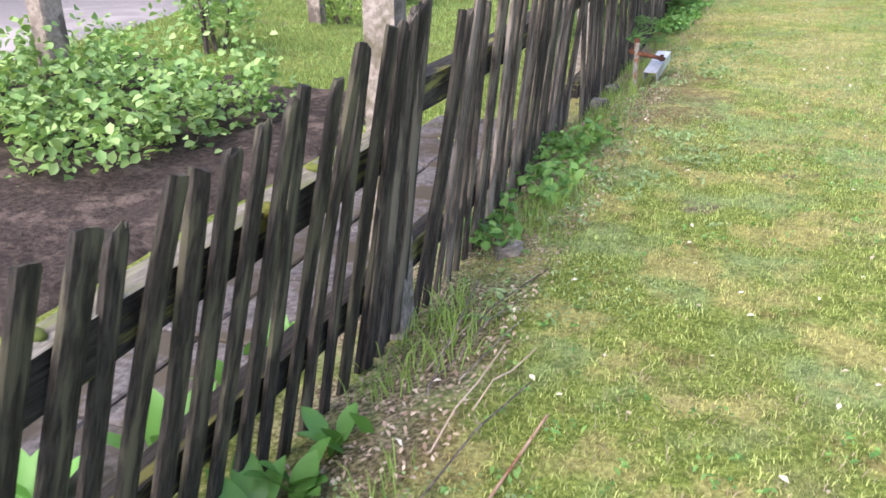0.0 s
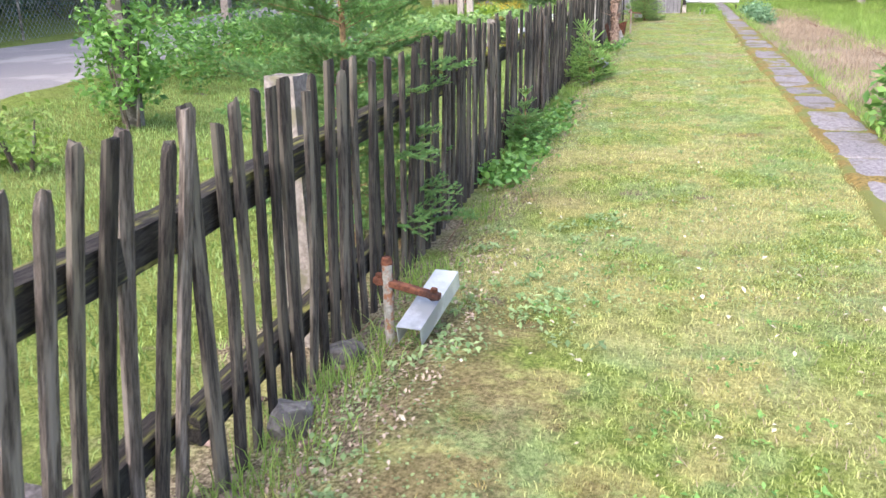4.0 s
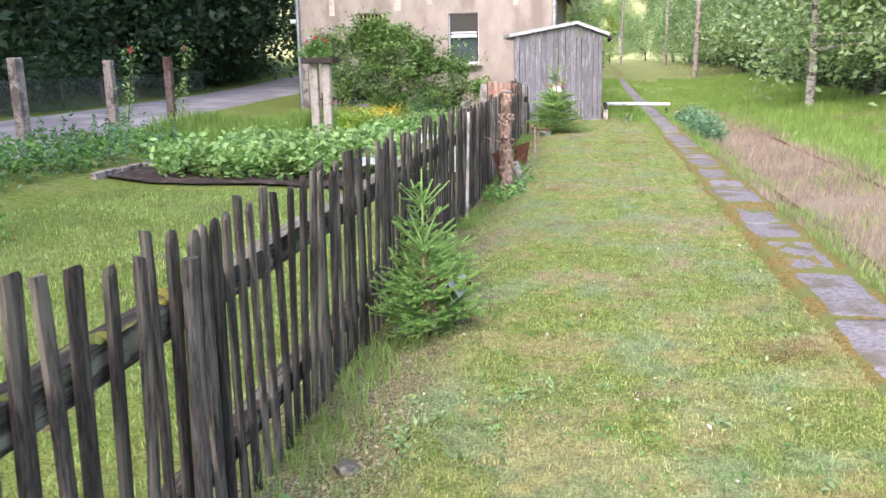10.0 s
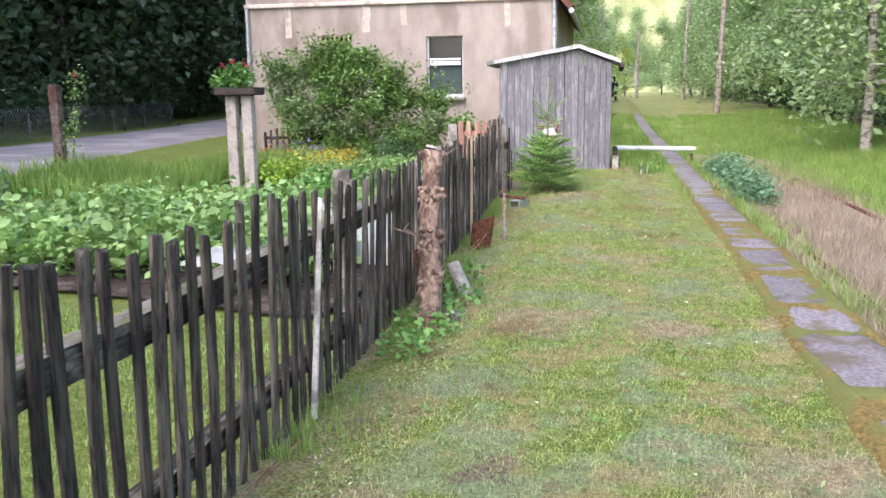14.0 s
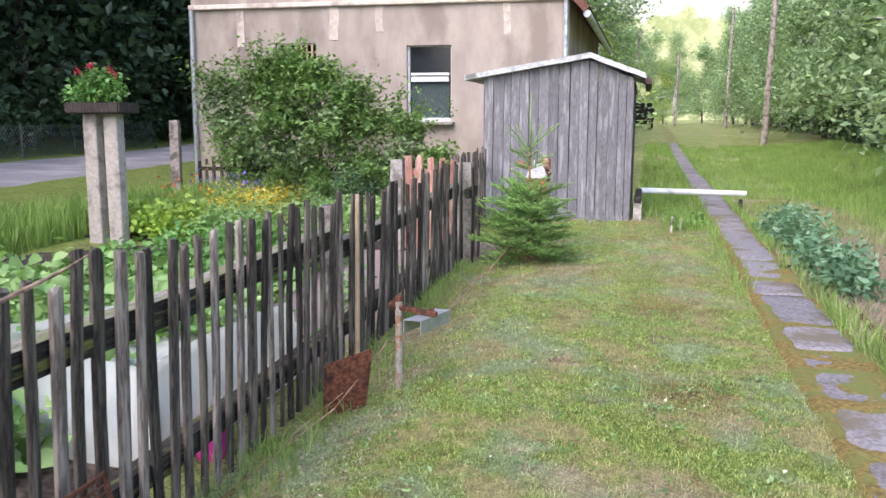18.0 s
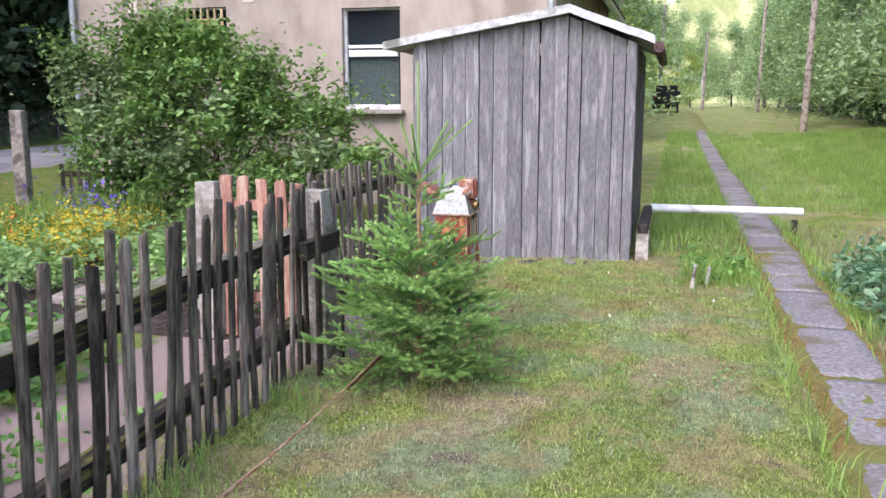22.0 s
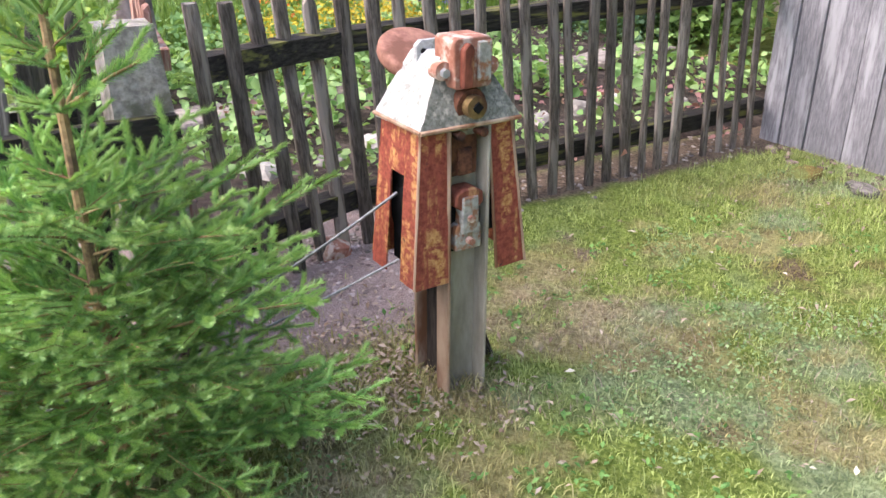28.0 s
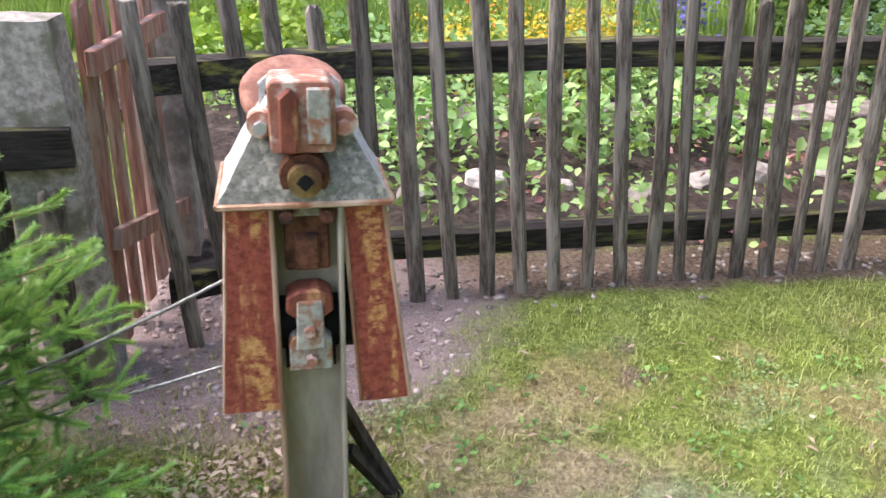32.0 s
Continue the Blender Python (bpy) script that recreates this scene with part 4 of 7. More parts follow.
# roof: two slopes with a pale felt edge
for xa, xb, za, zb in ((SX0 - 0.30, RIDGE, 2.10 - 0.045, 2.36), (RIDGE, SX1 + 0.16, 2.36, 2.06)):
    bm = bmesh.new()
    ps = []
    for yy in (SY - 0.13, SY + SD + 0.1):
        for xx, zz in ((xa, za), (xb, zb)):
            ps.append(((xx - ox, yy - oy, zz), (xx - ox, yy - oy, zz + 0.075)))
    low = [bm.verts.new(p[0]) for p in ps]
    top = [bm.verts.new(p[1]) for p in ps]
    for f in ((0, 1, 3, 2),):
        bm.faces.new([low[i] for i in f])
        bm.faces.new([top[i] for i in f[::-1]])
    for a, b in ((0, 1), (1, 3), (3, 2), (2, 0)):
        bm.faces.new((low[a], top[a], top[b], low[b]))
    bmesh.ops.recalc_face_normals(bm, faces=bm.faces[:])
    bmesh.ops.subdivide_edges(bm, edges=bm.edges[:], cuts=5, use_grid_fill=True)
    rough_up(bm, 0.010, 6)
    part("roof_slope", bm, M_FELT, shed, "pale grey felt with a rounded white edge")
bm = bmesh.new()
tube(bm, (SX1 - ox + 0.2, -SD / 2 - 0.12, 2.03), (SX1 - ox + 0.2, SD / 2 + 0.1, 2.0), 0.05, None, 10)
part("gutter", bm, surface("brown_gutter", (0.05, 0.03, 0.03), (0.14, 0.09, 0.085), None, 20), shed, "short brown rain gutter")
bm = bmesh.new()
box(bm, 0, 0, 0.16, 0.12, 0.36, 0.26)
bmesh.ops.subdivide_edges(bm, edges=bm.edges[:], cuts=2, use_grid_fill=True)
rough_up(bm, 0.012, 9)
ob = thing("concrete_block", bm, M_PALE, "pale concrete block under the shed's corner", "block")
ob.matrix_world = pose(0.22, 32.62, -0.04)
bm = bmesh.new()
box(bm, 0, 0, 0, 0.10, 1.6, 0.09)
bevel(bm, 0.01)
ob = thing("wooden_beam", bm, M_DARKWOOD, "weathered beam lying along the shed side", "beam")
ob.matrix_world = pose(0.22, 33.3, 0.30, 0, 0, 0)
# white pole across the path
bm = bmesh.new()
tube(bm, (0, 0, 0), (1.74, 0.50, -0.055), 0.05, 0.046, 14)
ob = thing("barrier_pole", bm, M_WHITE, "white-painted wooden barrier pole lying across the slab path", "pole", smooth_shade=False)
ob.matrix_world = pose(0.24, 34.25, 0.30)
bm = bmesh.new()
box(bm, 0, 0, 0.08, 0.06, 0.10, 0.34)
bevel(bm, 0.008)
ob = thing("pole_rest", bm, M_DARKWOOD, "short dark stake under the barrier pole", "stake")
ob.matrix_world = pose(1.90, 34.72, -0.1)

# ---- house ----
HX0, HX1, HY, HD = -9.15, -1.2, 36.25, 9.0
house = base("house", (HX0 + HX1) / 2, HY, 0, "old gable house with stained beige render", "house")
hx = (HX0 + HX1) / 2
W = HX1 - HX0


def wall_with_holes(x0, x1, z0, z1, holes, yy, th):
    """A wall in strips round its openings (x0, x1, z0, z1 of each)."""
    bm = bmesh.new()
    xs = sorted({x0, x1, *[h[0] for h in holes], *[h[1] for h in holes]})
    for a, b in zip(xs, xs[1:]):
        cut = sorted([(h[2], h[3]) for h in holes if h[0] < (a + b) / 2 < h[1]])
        z = z0
        for lo, hi in cut + [(z1, z1)]:
            if lo - z > 0.01:
                box(bm, (a + b) / 2, yy + th / 2, (z + lo) / 2, b - a, th, lo - z)
            z = hi
    bmesh.ops.remove_doubles(bm, verts=bm.verts[:], dist=0.001)
    return bm


WIN = (-4.42, -3.5, 1.42, 2.92)
SMALL = (-7.25, -6.35, 2.3, 3.0)
HOLES = [tuple(v - hx if i < 2 else v for i, v in enumerate(h)) for h in (WIN, SMALL)]
part("front_wall", wall_with_holes(-W / 2, W / 2, -0.3, 3.75, HOLES, 0, 0.35), M_RENDER, house)
EL, ER, RZ, RXX = 5.4, 3.75, 7.6, 0.3
bm = bmesh.new()
front_pts = [(-W / 2, 3.75), (W / 2, 3.75), (RXX, RZ), (-W / 2, EL)]
poly = [[bm.verts.new((a, d, b)) for a, b in front_pts] for d in (0, 0.35)]
bm.faces.new(poly[0])
bm.faces.new(poly[1][::-1])
for q in range(4):
    r = (q + 1) % 4
    bm.faces.new((poly[0][r], poly[0][q], poly[1][q], poly[1][r]))
part("gable", bm, M_RENDER, house)
for sx, top in ((-1, EL), (1, ER)):
    bm = bmesh.new()
    box(bm, sx * (W / 2 - 0.175), HD / 2 + 0.175, top / 2 - 0.15, 0.35, HD - 0.35, top + 0.3)
    part("side_wall", bm, M_RENDER, house)
bm = bmesh.new()
box(bm, 0, HD + 0.1, 1.7, W, 0.3, 4.1)
part("rear_wall", bm, M_RENDER, house)
for px, zb, w in ((-8.02, 2.95, 0.16), (-5.95, 3.05, 0.20), (-4.98, 3.2, 0.16), (-2.4, 3.1, 0.14)):
    bm = bmesh.new()
    box(bm, px - hx, -0.004, (zb + 3.7) / 2, w, 0.016, 3.7 - zb)
    bmesh.ops.subdivide_edges(bm, edges=bm.edges[:], cuts=3, use_grid_fill=True)
    for v in bm.verts:
        v.co.x += 0.05 * noise.noise((v.co.z * 3, px, 0.0))
    part("plaster_strip", bm, M_TRIM, house, "pale lime run down the wall")
bm = bmesh.new()
box(bm, 0, -0.03, 3.76, W + 0.06, 0.10, 0.10)
bevel(bm, 0.015)
part("cornice", bm, M_TRIM, house, "pale plaster ledge under the gable")
M_TILE = surface("red_roof_tiles", (0.12, 0.05, 0.035), (0.24, 0.11, 0.08), (0.07, 0.05, 0.04), 12, 2, 0.4)
for xa, za, sx in ((-W / 2, EL, -1), (W / 2, ER, 1)):
    d = Vector((xa - RXX, 0, za - RZ))
    a = Vector((RXX, 0, RZ))
    e = a + d * (1 + 0.42 / d.length)
    n = Vector((-d.z, 0, d.x)).normalized() * (0.14 if d.x > 0 else -0.14)
    bm = bmesh.new()
    rings = [[bm.verts.new(Vector((0, yy, 0)) + q) for q in (a, e, e + n, a + n)] for yy in (-0.35, HD + 0.5)]
    bm.faces.new(rings[0])
    bm.faces.new(rings[1][::-1])
    for q in range(4):
        r = (q + 1) % 4
        bm.faces.new((rings[0][r], rings[0][q], rings[1][q], rings[1][r]))
    bmesh.ops.recalc_face_normals(bm, faces=bm.faces[:])
    part("roof_slope", bm, M_TILE, house)
    bm = bmesh.new()
    tube(bm, (e.x + sx * 0.06, -0.3, e.z - 0.03), (e.x + sx * 0.06, HD + 0.3, e.z - 0.03), 0.07, None, 10)
    part("gutter", bm, M_ZINC, house)
for px in (HX0 - hx + 0.05, HX1 - hx - 0.06):
    bm = bmesh.new()
    tube(bm, (px, -0.09, -0.1), (px, -0.09, 3.7), 0.05, None, 12)
    part("drainpipe", bm, M_ZINC, house, "blue-grey zinc drainpipe")

def window(hole, name, label):
    x0, x1, z0, z1 = hole
    x0, x1 = x0 - hx, x1 - hx
    w = part(name, (lambda b: (box(b, (x0 + x1) / 2, 0.17, (z0 + z1) / 2, x1 - x0, 0.01, z1 - z0), b)[1])(bmesh.new()), M_GLASS, house, label)
    for a, b, c, d in ((x0, x0 + 0.045, z0, z1), (x1 - 0.03, x1, z0, z1), (x0 + 0.045, x1 - 0.03, z0, z0 + 0.08), (x0 + 0.045, x1 - 0.03, z1 - 0.03, z1)):
        bm = bmesh.new()
        box(bm, (a + b) / 2, 0.12, (c + d) / 2, b - a, 0.07, d - c)
        bevel(bm, 0.006)
        part("window_frame", bm, M_WHITE, w)
    return w


w1 = window(WIN, "window", "tall white-framed window with dark upper panes and a net curtain")
for zz, hh in ((2.26, 0.10), (2.36, 0.05)):
    bm = bmesh.new()
    box(bm, (WIN[0] + WIN[1]) / 2 - hx, 0.105, zz, WIN[1] - WIN[0] - 0.14, 0.07, hh)
    bevel(bm, 0.005)
    part("transom", bm, M_WHITE, w1)
bm = bmesh.new()
box(bm, (WIN[0] + WIN[1]) / 2 - hx, 0.155, 1.84, WIN[1] - WIN[0] - 0.14, 0.006, 0.76)
part("curtain", bm, surface("green_net_curtain", (0.045, 0.065, 0.06), (0.09, 0.12, 0.11), None, 30), w1)
bm = bmesh.new()
box(bm, (WIN[0] + WIN[1]) / 2 - hx, -0.06, 1.39, 1.06, 0.22, 0.05)
part("window_sill", bm, M_PALE, w1)
w2 = window(SMALL, "window", "small window behind a yellowish wooden grille")
M_GRILLE = surface("ochre_grille", (0.36, 0.28, 0.14), (0.55, 0.45, 0.26), None, 20)
for i in range(7):
    bm = bmesh.new()
    box(bm, SMALL[0] - hx + 0.09 + 0.12 * i, 0.02, 2.65, 0.035, 0.03, 0.66)
    part("grille_bar", bm, M_GRILLE, w2)
for zz in (2.42, 2.62, 2.82):
    bm = bmesh.new()
    box(bm, (SMALL[0] + SMALL[1]) / 2 - hx, 0.045, zz, 0.9, 0.02, 0.03)
    part("grille_bar", bm, M_GRILLE, w2)
# side porch
porch = base("porch", -9.75, 41.5, 0.1, "pale lean-to porch with a white eave beside the house", "porch")
bm = bmesh.new()
box(bm, 0, 0, 1.35, 1.1, 2.6, 2.9)
part("wall", bm, M_PALE, porch)
bm = bmesh.new()
box(bm, -0.1, 0, 2.9, 1.7, 3.2, 0.14)
bevel(bm, 0.02)
part("roof", bm, M_WHITE, porch)
bm = bmesh.new()
box(bm, -0.35, -1.7, 1.7, 0.9, 0.05, 0.5, Matrix.Rotation(0.5, 4, "Y"))
part("awning_board", bm, M_RUST, porch, "dark red slanting board")

# ---- wire pulley stand ----
DX, DY, DZ = -0.88, 29.415, 0.0
dev = base("pulley_stand", DX, DY, DZ, "rusty railway wire-pulley stand with a white peaked hood", "signal device")


def poly_prism(bm, pts, axis, a, b):
    """A prism of the outline pts (two coordinates) from a to b along axis 0 or 1."""
    def at(p, t):
        return (t, p[0], p[1]) if axis == 0 else (p[0], t, p[1])
    lo = [bm.verts.new(at(p, a)) for p in pts]
    hi = [bm.verts.new(at(p, b)) for p in pts]
    bm.faces.new(lo)
    bm.faces.new(hi[::-1])
    for i in range(len(pts)):
        j = (i + 1) % len(pts)
        bm.faces.new((lo[j], lo[i], hi[i], hi[j]))
    bmesh.ops.recalc_face_normals(bm, faces=bm.faces[:])


# post: a front channel open towards the lawn and a rear flange
bm = bmesh.new()
box(bm, 0.055, 0, 0.36, 0.010, 0.115, 0.92)
part("web", bm, M_WEB, dev, "grey flaking steel web")
for sy in (-1, 1):
    bm = bmesh.new()
    box(bm, 0.085, sy * 0.062, 0.37, 0.062, 0.010, 0.94)
    bevel(bm, 0.003)
    part("flange", bm, M_EDGE if sy < 0 else M_WEB, dev, "rust-streaked flange edge" if sy < 0 else "")
    bm = bmesh.new()
    box(bm, -0.012, sy * 0.022, 0.36, 0.11, 0.008, 0.90)
    part("inner_web", bm, M_DARKWOOD, dev)
bm = bmesh.new()
box(bm, -0.075, 0, 0.36, 0.012, 0.125, 0.92)
bevel(bm, 0.003)
part("rear_flange", bm, M_EDGE, dev)
for sy, z0, z1 in ((0.055, 0.32, -0.08), (0.075, 0.18, -0.1)):
    bm = bmesh.new()
    tube(bm, (0.0, sy, z0), (-0.06, sy + 0.17, z1), 0.018, None, 4)
    part("brace", bm, M_DARKWOOD, dev, "flat dark steel brace")


def sheet(name, quad, label=""):
    """One sheet of guard steel over the four corners, gently dented."""
    bm = bmesh.new()
    v = [Vector(q) for q in quad]
    n = (v[1] - v[0]).cross(v[3] - v[0]).normalized() * 0.004
    nu, nv = 4, 8
    grids = []
    for off in (Vector(), n):
        grids.append([[bm.verts.new(v[0].lerp(v[1], i / nu).lerp(v[3].lerp(v[2], i / nu), j / nv) + off) for i in range(nu + 1)] for j in range(nv + 1)])
    for g, flip in zip(grids, (False, True)):
        for j in range(nv):
            for i in range(nu):
                f = (g[j][i], g[j][i + 1], g[j + 1][i + 1], g[j + 1][i])
                bm.faces.new(f[::-1] if flip else f)
    rim = [(0, i) for i in range(nu)] + [(j, nu) for j in range(nv)] + [(nv, i) for i in range(nu, 0, -1)] + [(j, 0) for j in range(nv, 0, -1)]
    for (j0, i0), (j1, i1) in zip(rim, rim[1:] + rim[:1]):
        bm.faces.new((grids[0][j1][i1], grids[0][j0][i0], grids[1][j0][i0], grids[1][j1][i1]))
    bmesh.ops.recalc_face_normals(bm, faces=bm.faces[:])
    rough_up(bm, 0.0022, 14, quad[0][1] * 9)
    return part(name, bm, M_GUARD, dev, label)


def skirt(sy):
    """Bent sheet-steel guards round the wheel: a front, a rear and an outer side, wider at the foot."""
    zt, zb = 0.815, 0.384 if sy < 0 else 0.388
    yo_t, yo_b, yi, yib = sy * 0.142, sy * (0.174 if sy < 0 else 0.196), sy * 0.066, sy * (0.066 if sy < 0 else 0.096)
    x0t, x1t, x0b, x1b = -0.105, 0.10, -0.125, 0.115
    sheet("front_plate", ((x1t, yi, zt), (x1t, yo_t, zt), (x1b, yo_b, zb), (x1b, yib, zb)), "red-brown guard sheet worn to ochre rust")
    sheet("rear_plate", ((x0t, yi, zt), (x0t, yo_t, zt), (x0b, yo_b, zb + 0.02), (x0b, yi, zb + 0.02)))

    def q(u, v):
        xt, xb = x0t + (x1t - x0t) * u, x0b + (x1b - x0b) * u
        return (xt + (xb - xt) * v, yo_t + (yo_b - yo_t) * v, zt + (zb - zt) * v)
    for u0, u1, v0, v1 in ([(0, 0.34, 0, 1), (0.66, 1, 0, 1), (0.34, 0.66, 0, 0.30)] if sy < 0 else [(0, 1, 0, 1)]):
        sheet("side_plate", (q(u0, v0), q(u1, v0), q(u1, v1), q(u0, v1)))
    for (a, b) in (((x1t, yo_t, zt), (x1b, yo_b, zb)), ((x1t, yi, zt), (x1b, yib, zb))):
        bm = bmesh.new()
        tube(bm, a, b, 0.0045, None, 6)
        part("plate_edge", bm, M_EDGE, dev, "bent plate edge rubbed to tan rust")


skirt(-1), skirt(1)
bm = bmesh.new()
tube(bm, (0.0, -0.13, 0.55), (0.0, 0.13, 0.55), 0.085, None, 24)
part("inner_wheel", bm, M_BLACK, dev)
# black sheet added behind the slot, painting the dark inside of the guard
bm = bmesh.new()
box(bm, 0, -0.122, 0.60, 0.17, 0.006, 0.40)
bevel(bm, 0.002)
part("inner_plate", bm, M_BLACK, dev, "black sheet added to darken the inside of the guard")
# hood: a peaked cover with a rolled lip
bm = bmesh.new()
lo = [(-0.118, -0.150), (0.118, -0.150), (0.118, 0.150), (-0.118, 0.150)]
hi = [(-0.085, -0.062), (0.062, -0.062), (0.062, 0.062), (-0.085, 0.062)]
rings = [[bm.verts.new((x, y, z)) for x, y in pts] for pts, z in ((lo, 0.812), ([(x * 1.03, y * 1.03) for x, y in lo], 0.822), (lo, 0.834), ([(x * 0.97, y * 0.93) for x, y in lo], 0.85), (hi, 0.985), ([(x * 0.9, y * 0.8) for x, y in hi], 0.995))]
for a, b in zip(rings, rings[1:]):
    for i in range(4):
        j = (i + 1) % 4
        bm.faces.new((a[i], a[j], b[j], b[i]))
bm.faces.new(rings[-1])
bm.faces.new(rings[0][::-1])
bmesh.ops.subdivide_edges(bm, edges=bm.edges[:], cuts=2, use_grid_fill=True)
rough_up(bm, 0.0035, 18)
bm.normal_update()
for f in bm.faces:
    f.material_index = 1 if f.normal.x > 0.45 else 0
hood = part("hood", bm, [M_HOOD, M_HOODFRONT], dev, "white hood with flaking paint and a lichened grey front")
bm = bmesh.new()
poly_prism(bm, [(-0.075, 0.90), (0.075, 0.90), (0.075, 1.005), (0.06, 1.018), (-0.06, 1.018), (-0.075, 1.005)], 0, -0.045, -0.028)
part("top_plate", bm, M_HOOD, dev, "upright white plate with bolt holes")
# solid black plugs stand in for the dark inside the bolt holes
for sy in (-0.055, 0.055):
    bm = bmesh.new()
    tube(bm, (-0.05, sy, 0.99), (-0.022, sy, 0.99), 0.008, None, 10)
    part("bolt_hole", bm, M_BLACK, dev)
for a, b in (((0.122, -0.155), (0.122, 0.155)), ((-0.122, -0.155), (0.122, -0.155)), ((-0.122, 0.155), (0.122, 0.155))):
    bm = bmesh.new()
    tube(bm, (a[0], a[1], 0.821), (b[0], b[1], 0.821), 0.006, None, 6)
    part("hood_lip", bm, M_EDGE, dev, "rusty rolled lip of the hood")
# wheel behind the hood
bm = bmesh.new()
prof = [(0.0, -0.022), (0.088, -0.022), (0.1, -0.018), (0.105, -0.008), (0.105, 0.012), (0.1, 0.02), (0.088, 0.024), (0.0, 0.028)]
n = 32
rr = [[bm.verts.new((w, r * math.cos(6.2832 * i / n), r * math.sin(6.2832 * i / n))) for r, w in prof] for i in range(n)]
for i in range(n):
    for k in range(len(prof) - 1):
        bm.faces.new((rr[i][k], rr[(i + 1) % n][k], rr[(i + 1) % n][k + 1], rr[i][k + 1]))
bmesh.ops.recalc_face_normals(bm, faces=bm.faces[:])
ob = part("wheel", bm, M_WHEEL, dev, "brownish-red thick disc wheel", True)
ob.matrix_local = pose(-0.150, -0.01, 0.955, 0, -64, 0)
# clamp block on the front
bm = bmesh.new()
poly_prism(bm, [(-0.056, 0.925), (-0.05, 0.918), (0.05, 0.918), (0.056, 0.925), (0.058, 1.03), (0.045, 1.045), (-0.05, 1.045), (-0.058, 1.035)], 0, 0.03, 0.125)
bevel(bm, 0.003)
rough_up(bm, 0.002, 30)
blk = part("clamp_block", bm, M_SALMON, dev, "salmon clamp block with peeling paint")
bm = bmesh.new()
poly_prism(bm, [(-0.042, 0.922), (-0.01, 0.922), (-0.006, 1.02), (-0.022, 1.036), (-0.04, 1.02)], 0, 0.115, 0.142)
bevel(bm, 0.004)
part("rib", bm, M_RED, blk)
bm = bmesh.new()
box(bm, 0.13, 0.028, 0.985, 0.012, 0.040, 0.10)
bevel(bm, 0.003)
part("rib", bm, M_GREYPAINT, blk)
for sy in (-1, 1):
    bm = bmesh.new()
    tube(bm, (0.062, sy * 0.072, 0.963), (0.098, sy * 0.072, 0.963), 0.024, None, 14)
    part("lug", bm, M_SALMON, dev)
    bm = bmesh.new()
    tube(bm, (0.098, sy * 0.072, 0.960), (0.112, sy * 0.072, 0.960), 0.012, None, 6)
    part("bolt", bm, M_ZINC if sy < 0 else M_SALMON, dev)
# socket
bm = bmesh.new()
tube(bm, (0.08, 0, 0.876), (0.118, 0, 0.872), 0.047, 0.044, 20)
part("socket_flange", bm, M_RUST, dev)
bm = bmesh.new()
for i in range(20):
    a, b = 6.2832 * i / 20, 6.2832 * (i + 1) / 20
    for r0, r1, xa, xb in ((0.030, 0.030, 0.115, 0.145), (0.030, 0.013, 0.145, 0.147), (0.013, 0.012, 0.147, 0.12)):
        bm.faces.new([bm.verts.new((xx, r * math.cos(t), 0.872 + r * math.sin(t))) for xx, r, t in ((xa, r0, a), (xa, r0, b), (xb, r1, b), (xb, r1, a))])
bmesh.ops.remove_doubles(bm, verts=bm.verts[:], dist=0.0005)
bmesh.ops.recalc_face_normals(bm, faces=bm.faces[:])
part("socket", bm, M_BRASS, dev, "brass bush with a square keyhole")
# black cube set proud of the bush paints the dark of the keyhole
bm = bmesh.new()
box(bm, 0.128, 0, 0, 0.02, 0.022, 0.022)
ob = part("keyhole", bm, M_BLACK, dev)
ob.matrix_local = pose(0.0125, 0, 0.872, 45, 0, 0)
# lower brackets
for y0, z0, w, h, d, mt in ((0, 0.80, 0.10, 0.03, 0.02, M_GREYPAINT), (0, 0.735, 0.085, 0.12, 0.012, M_RUST), (0.0, 0.715, 0.045, 0.075, 0.03, M_RUST)):
    bm = bmesh.new()
    box(bm, 0.08, y0, z0, d, w, h)
    bevel(bm, 0.004)
    part("bracket", bm, mt, dev)
for sy in (-0.036, 0.036):
    bm = bmesh.new()
    tube(bm, (0.085, sy, 0.798), (0.128, sy, 0.798), 0.013, None, 8)
    part("bolt", bm, M_RUST, dev)
bm = bmesh.new()
poly_prism(bm, [(-0.045, 0.60), (-0.025, 0.585), (0.025, 0.585), (0.045, 0.60), (0.043, 0.632), (0.02, 0.645), (-0.02, 0.645), (-0.043, 0.632)], 0, 0.06, 0.118)
bevel(bm, 0.004)
part("latch_head", bm, M_RED, dev, "red-flaked latch head")
bm = bmesh.new()
poly_prism(bm, [(-0.028, 0.52), (0.028, 0.52), (0.024, 0.625), (-0.024, 0.625)], 0, 0.085, 0.125)
bevel(bm, 0.003)
part("latch_bar", bm, M_GREYPAINT, dev)
bm = bmesh.new()
poly_prism(bm, [(-0.042, 0.468), (0.042, 0.468), (0.040, 0.535), (0.026, 0.55), (-0.034, 0.545), (-0.042, 0.53)], 0, 0.075, 0.115)
bevel(bm, 0.003)
lp = part("latch_plate", bm, M_GREYPAINT, dev)
for zz, yy in ((0.497, 0.0), (0.563, -0.002)):
    bm = bmesh.new()
    tube(bm, (0.11, yy, zz), (0.134, yy, zz), 0.012, 0.011, 6)
    part("bolt", bm, M_SALMON, lp)
# black box on the web paints the shade behind the latch
bm = bmesh.new()
box(bm, 0.064, 0, 0.53, 0.012, 0.10, 0.16)
part("recess", bm, M_BLACK, dev)


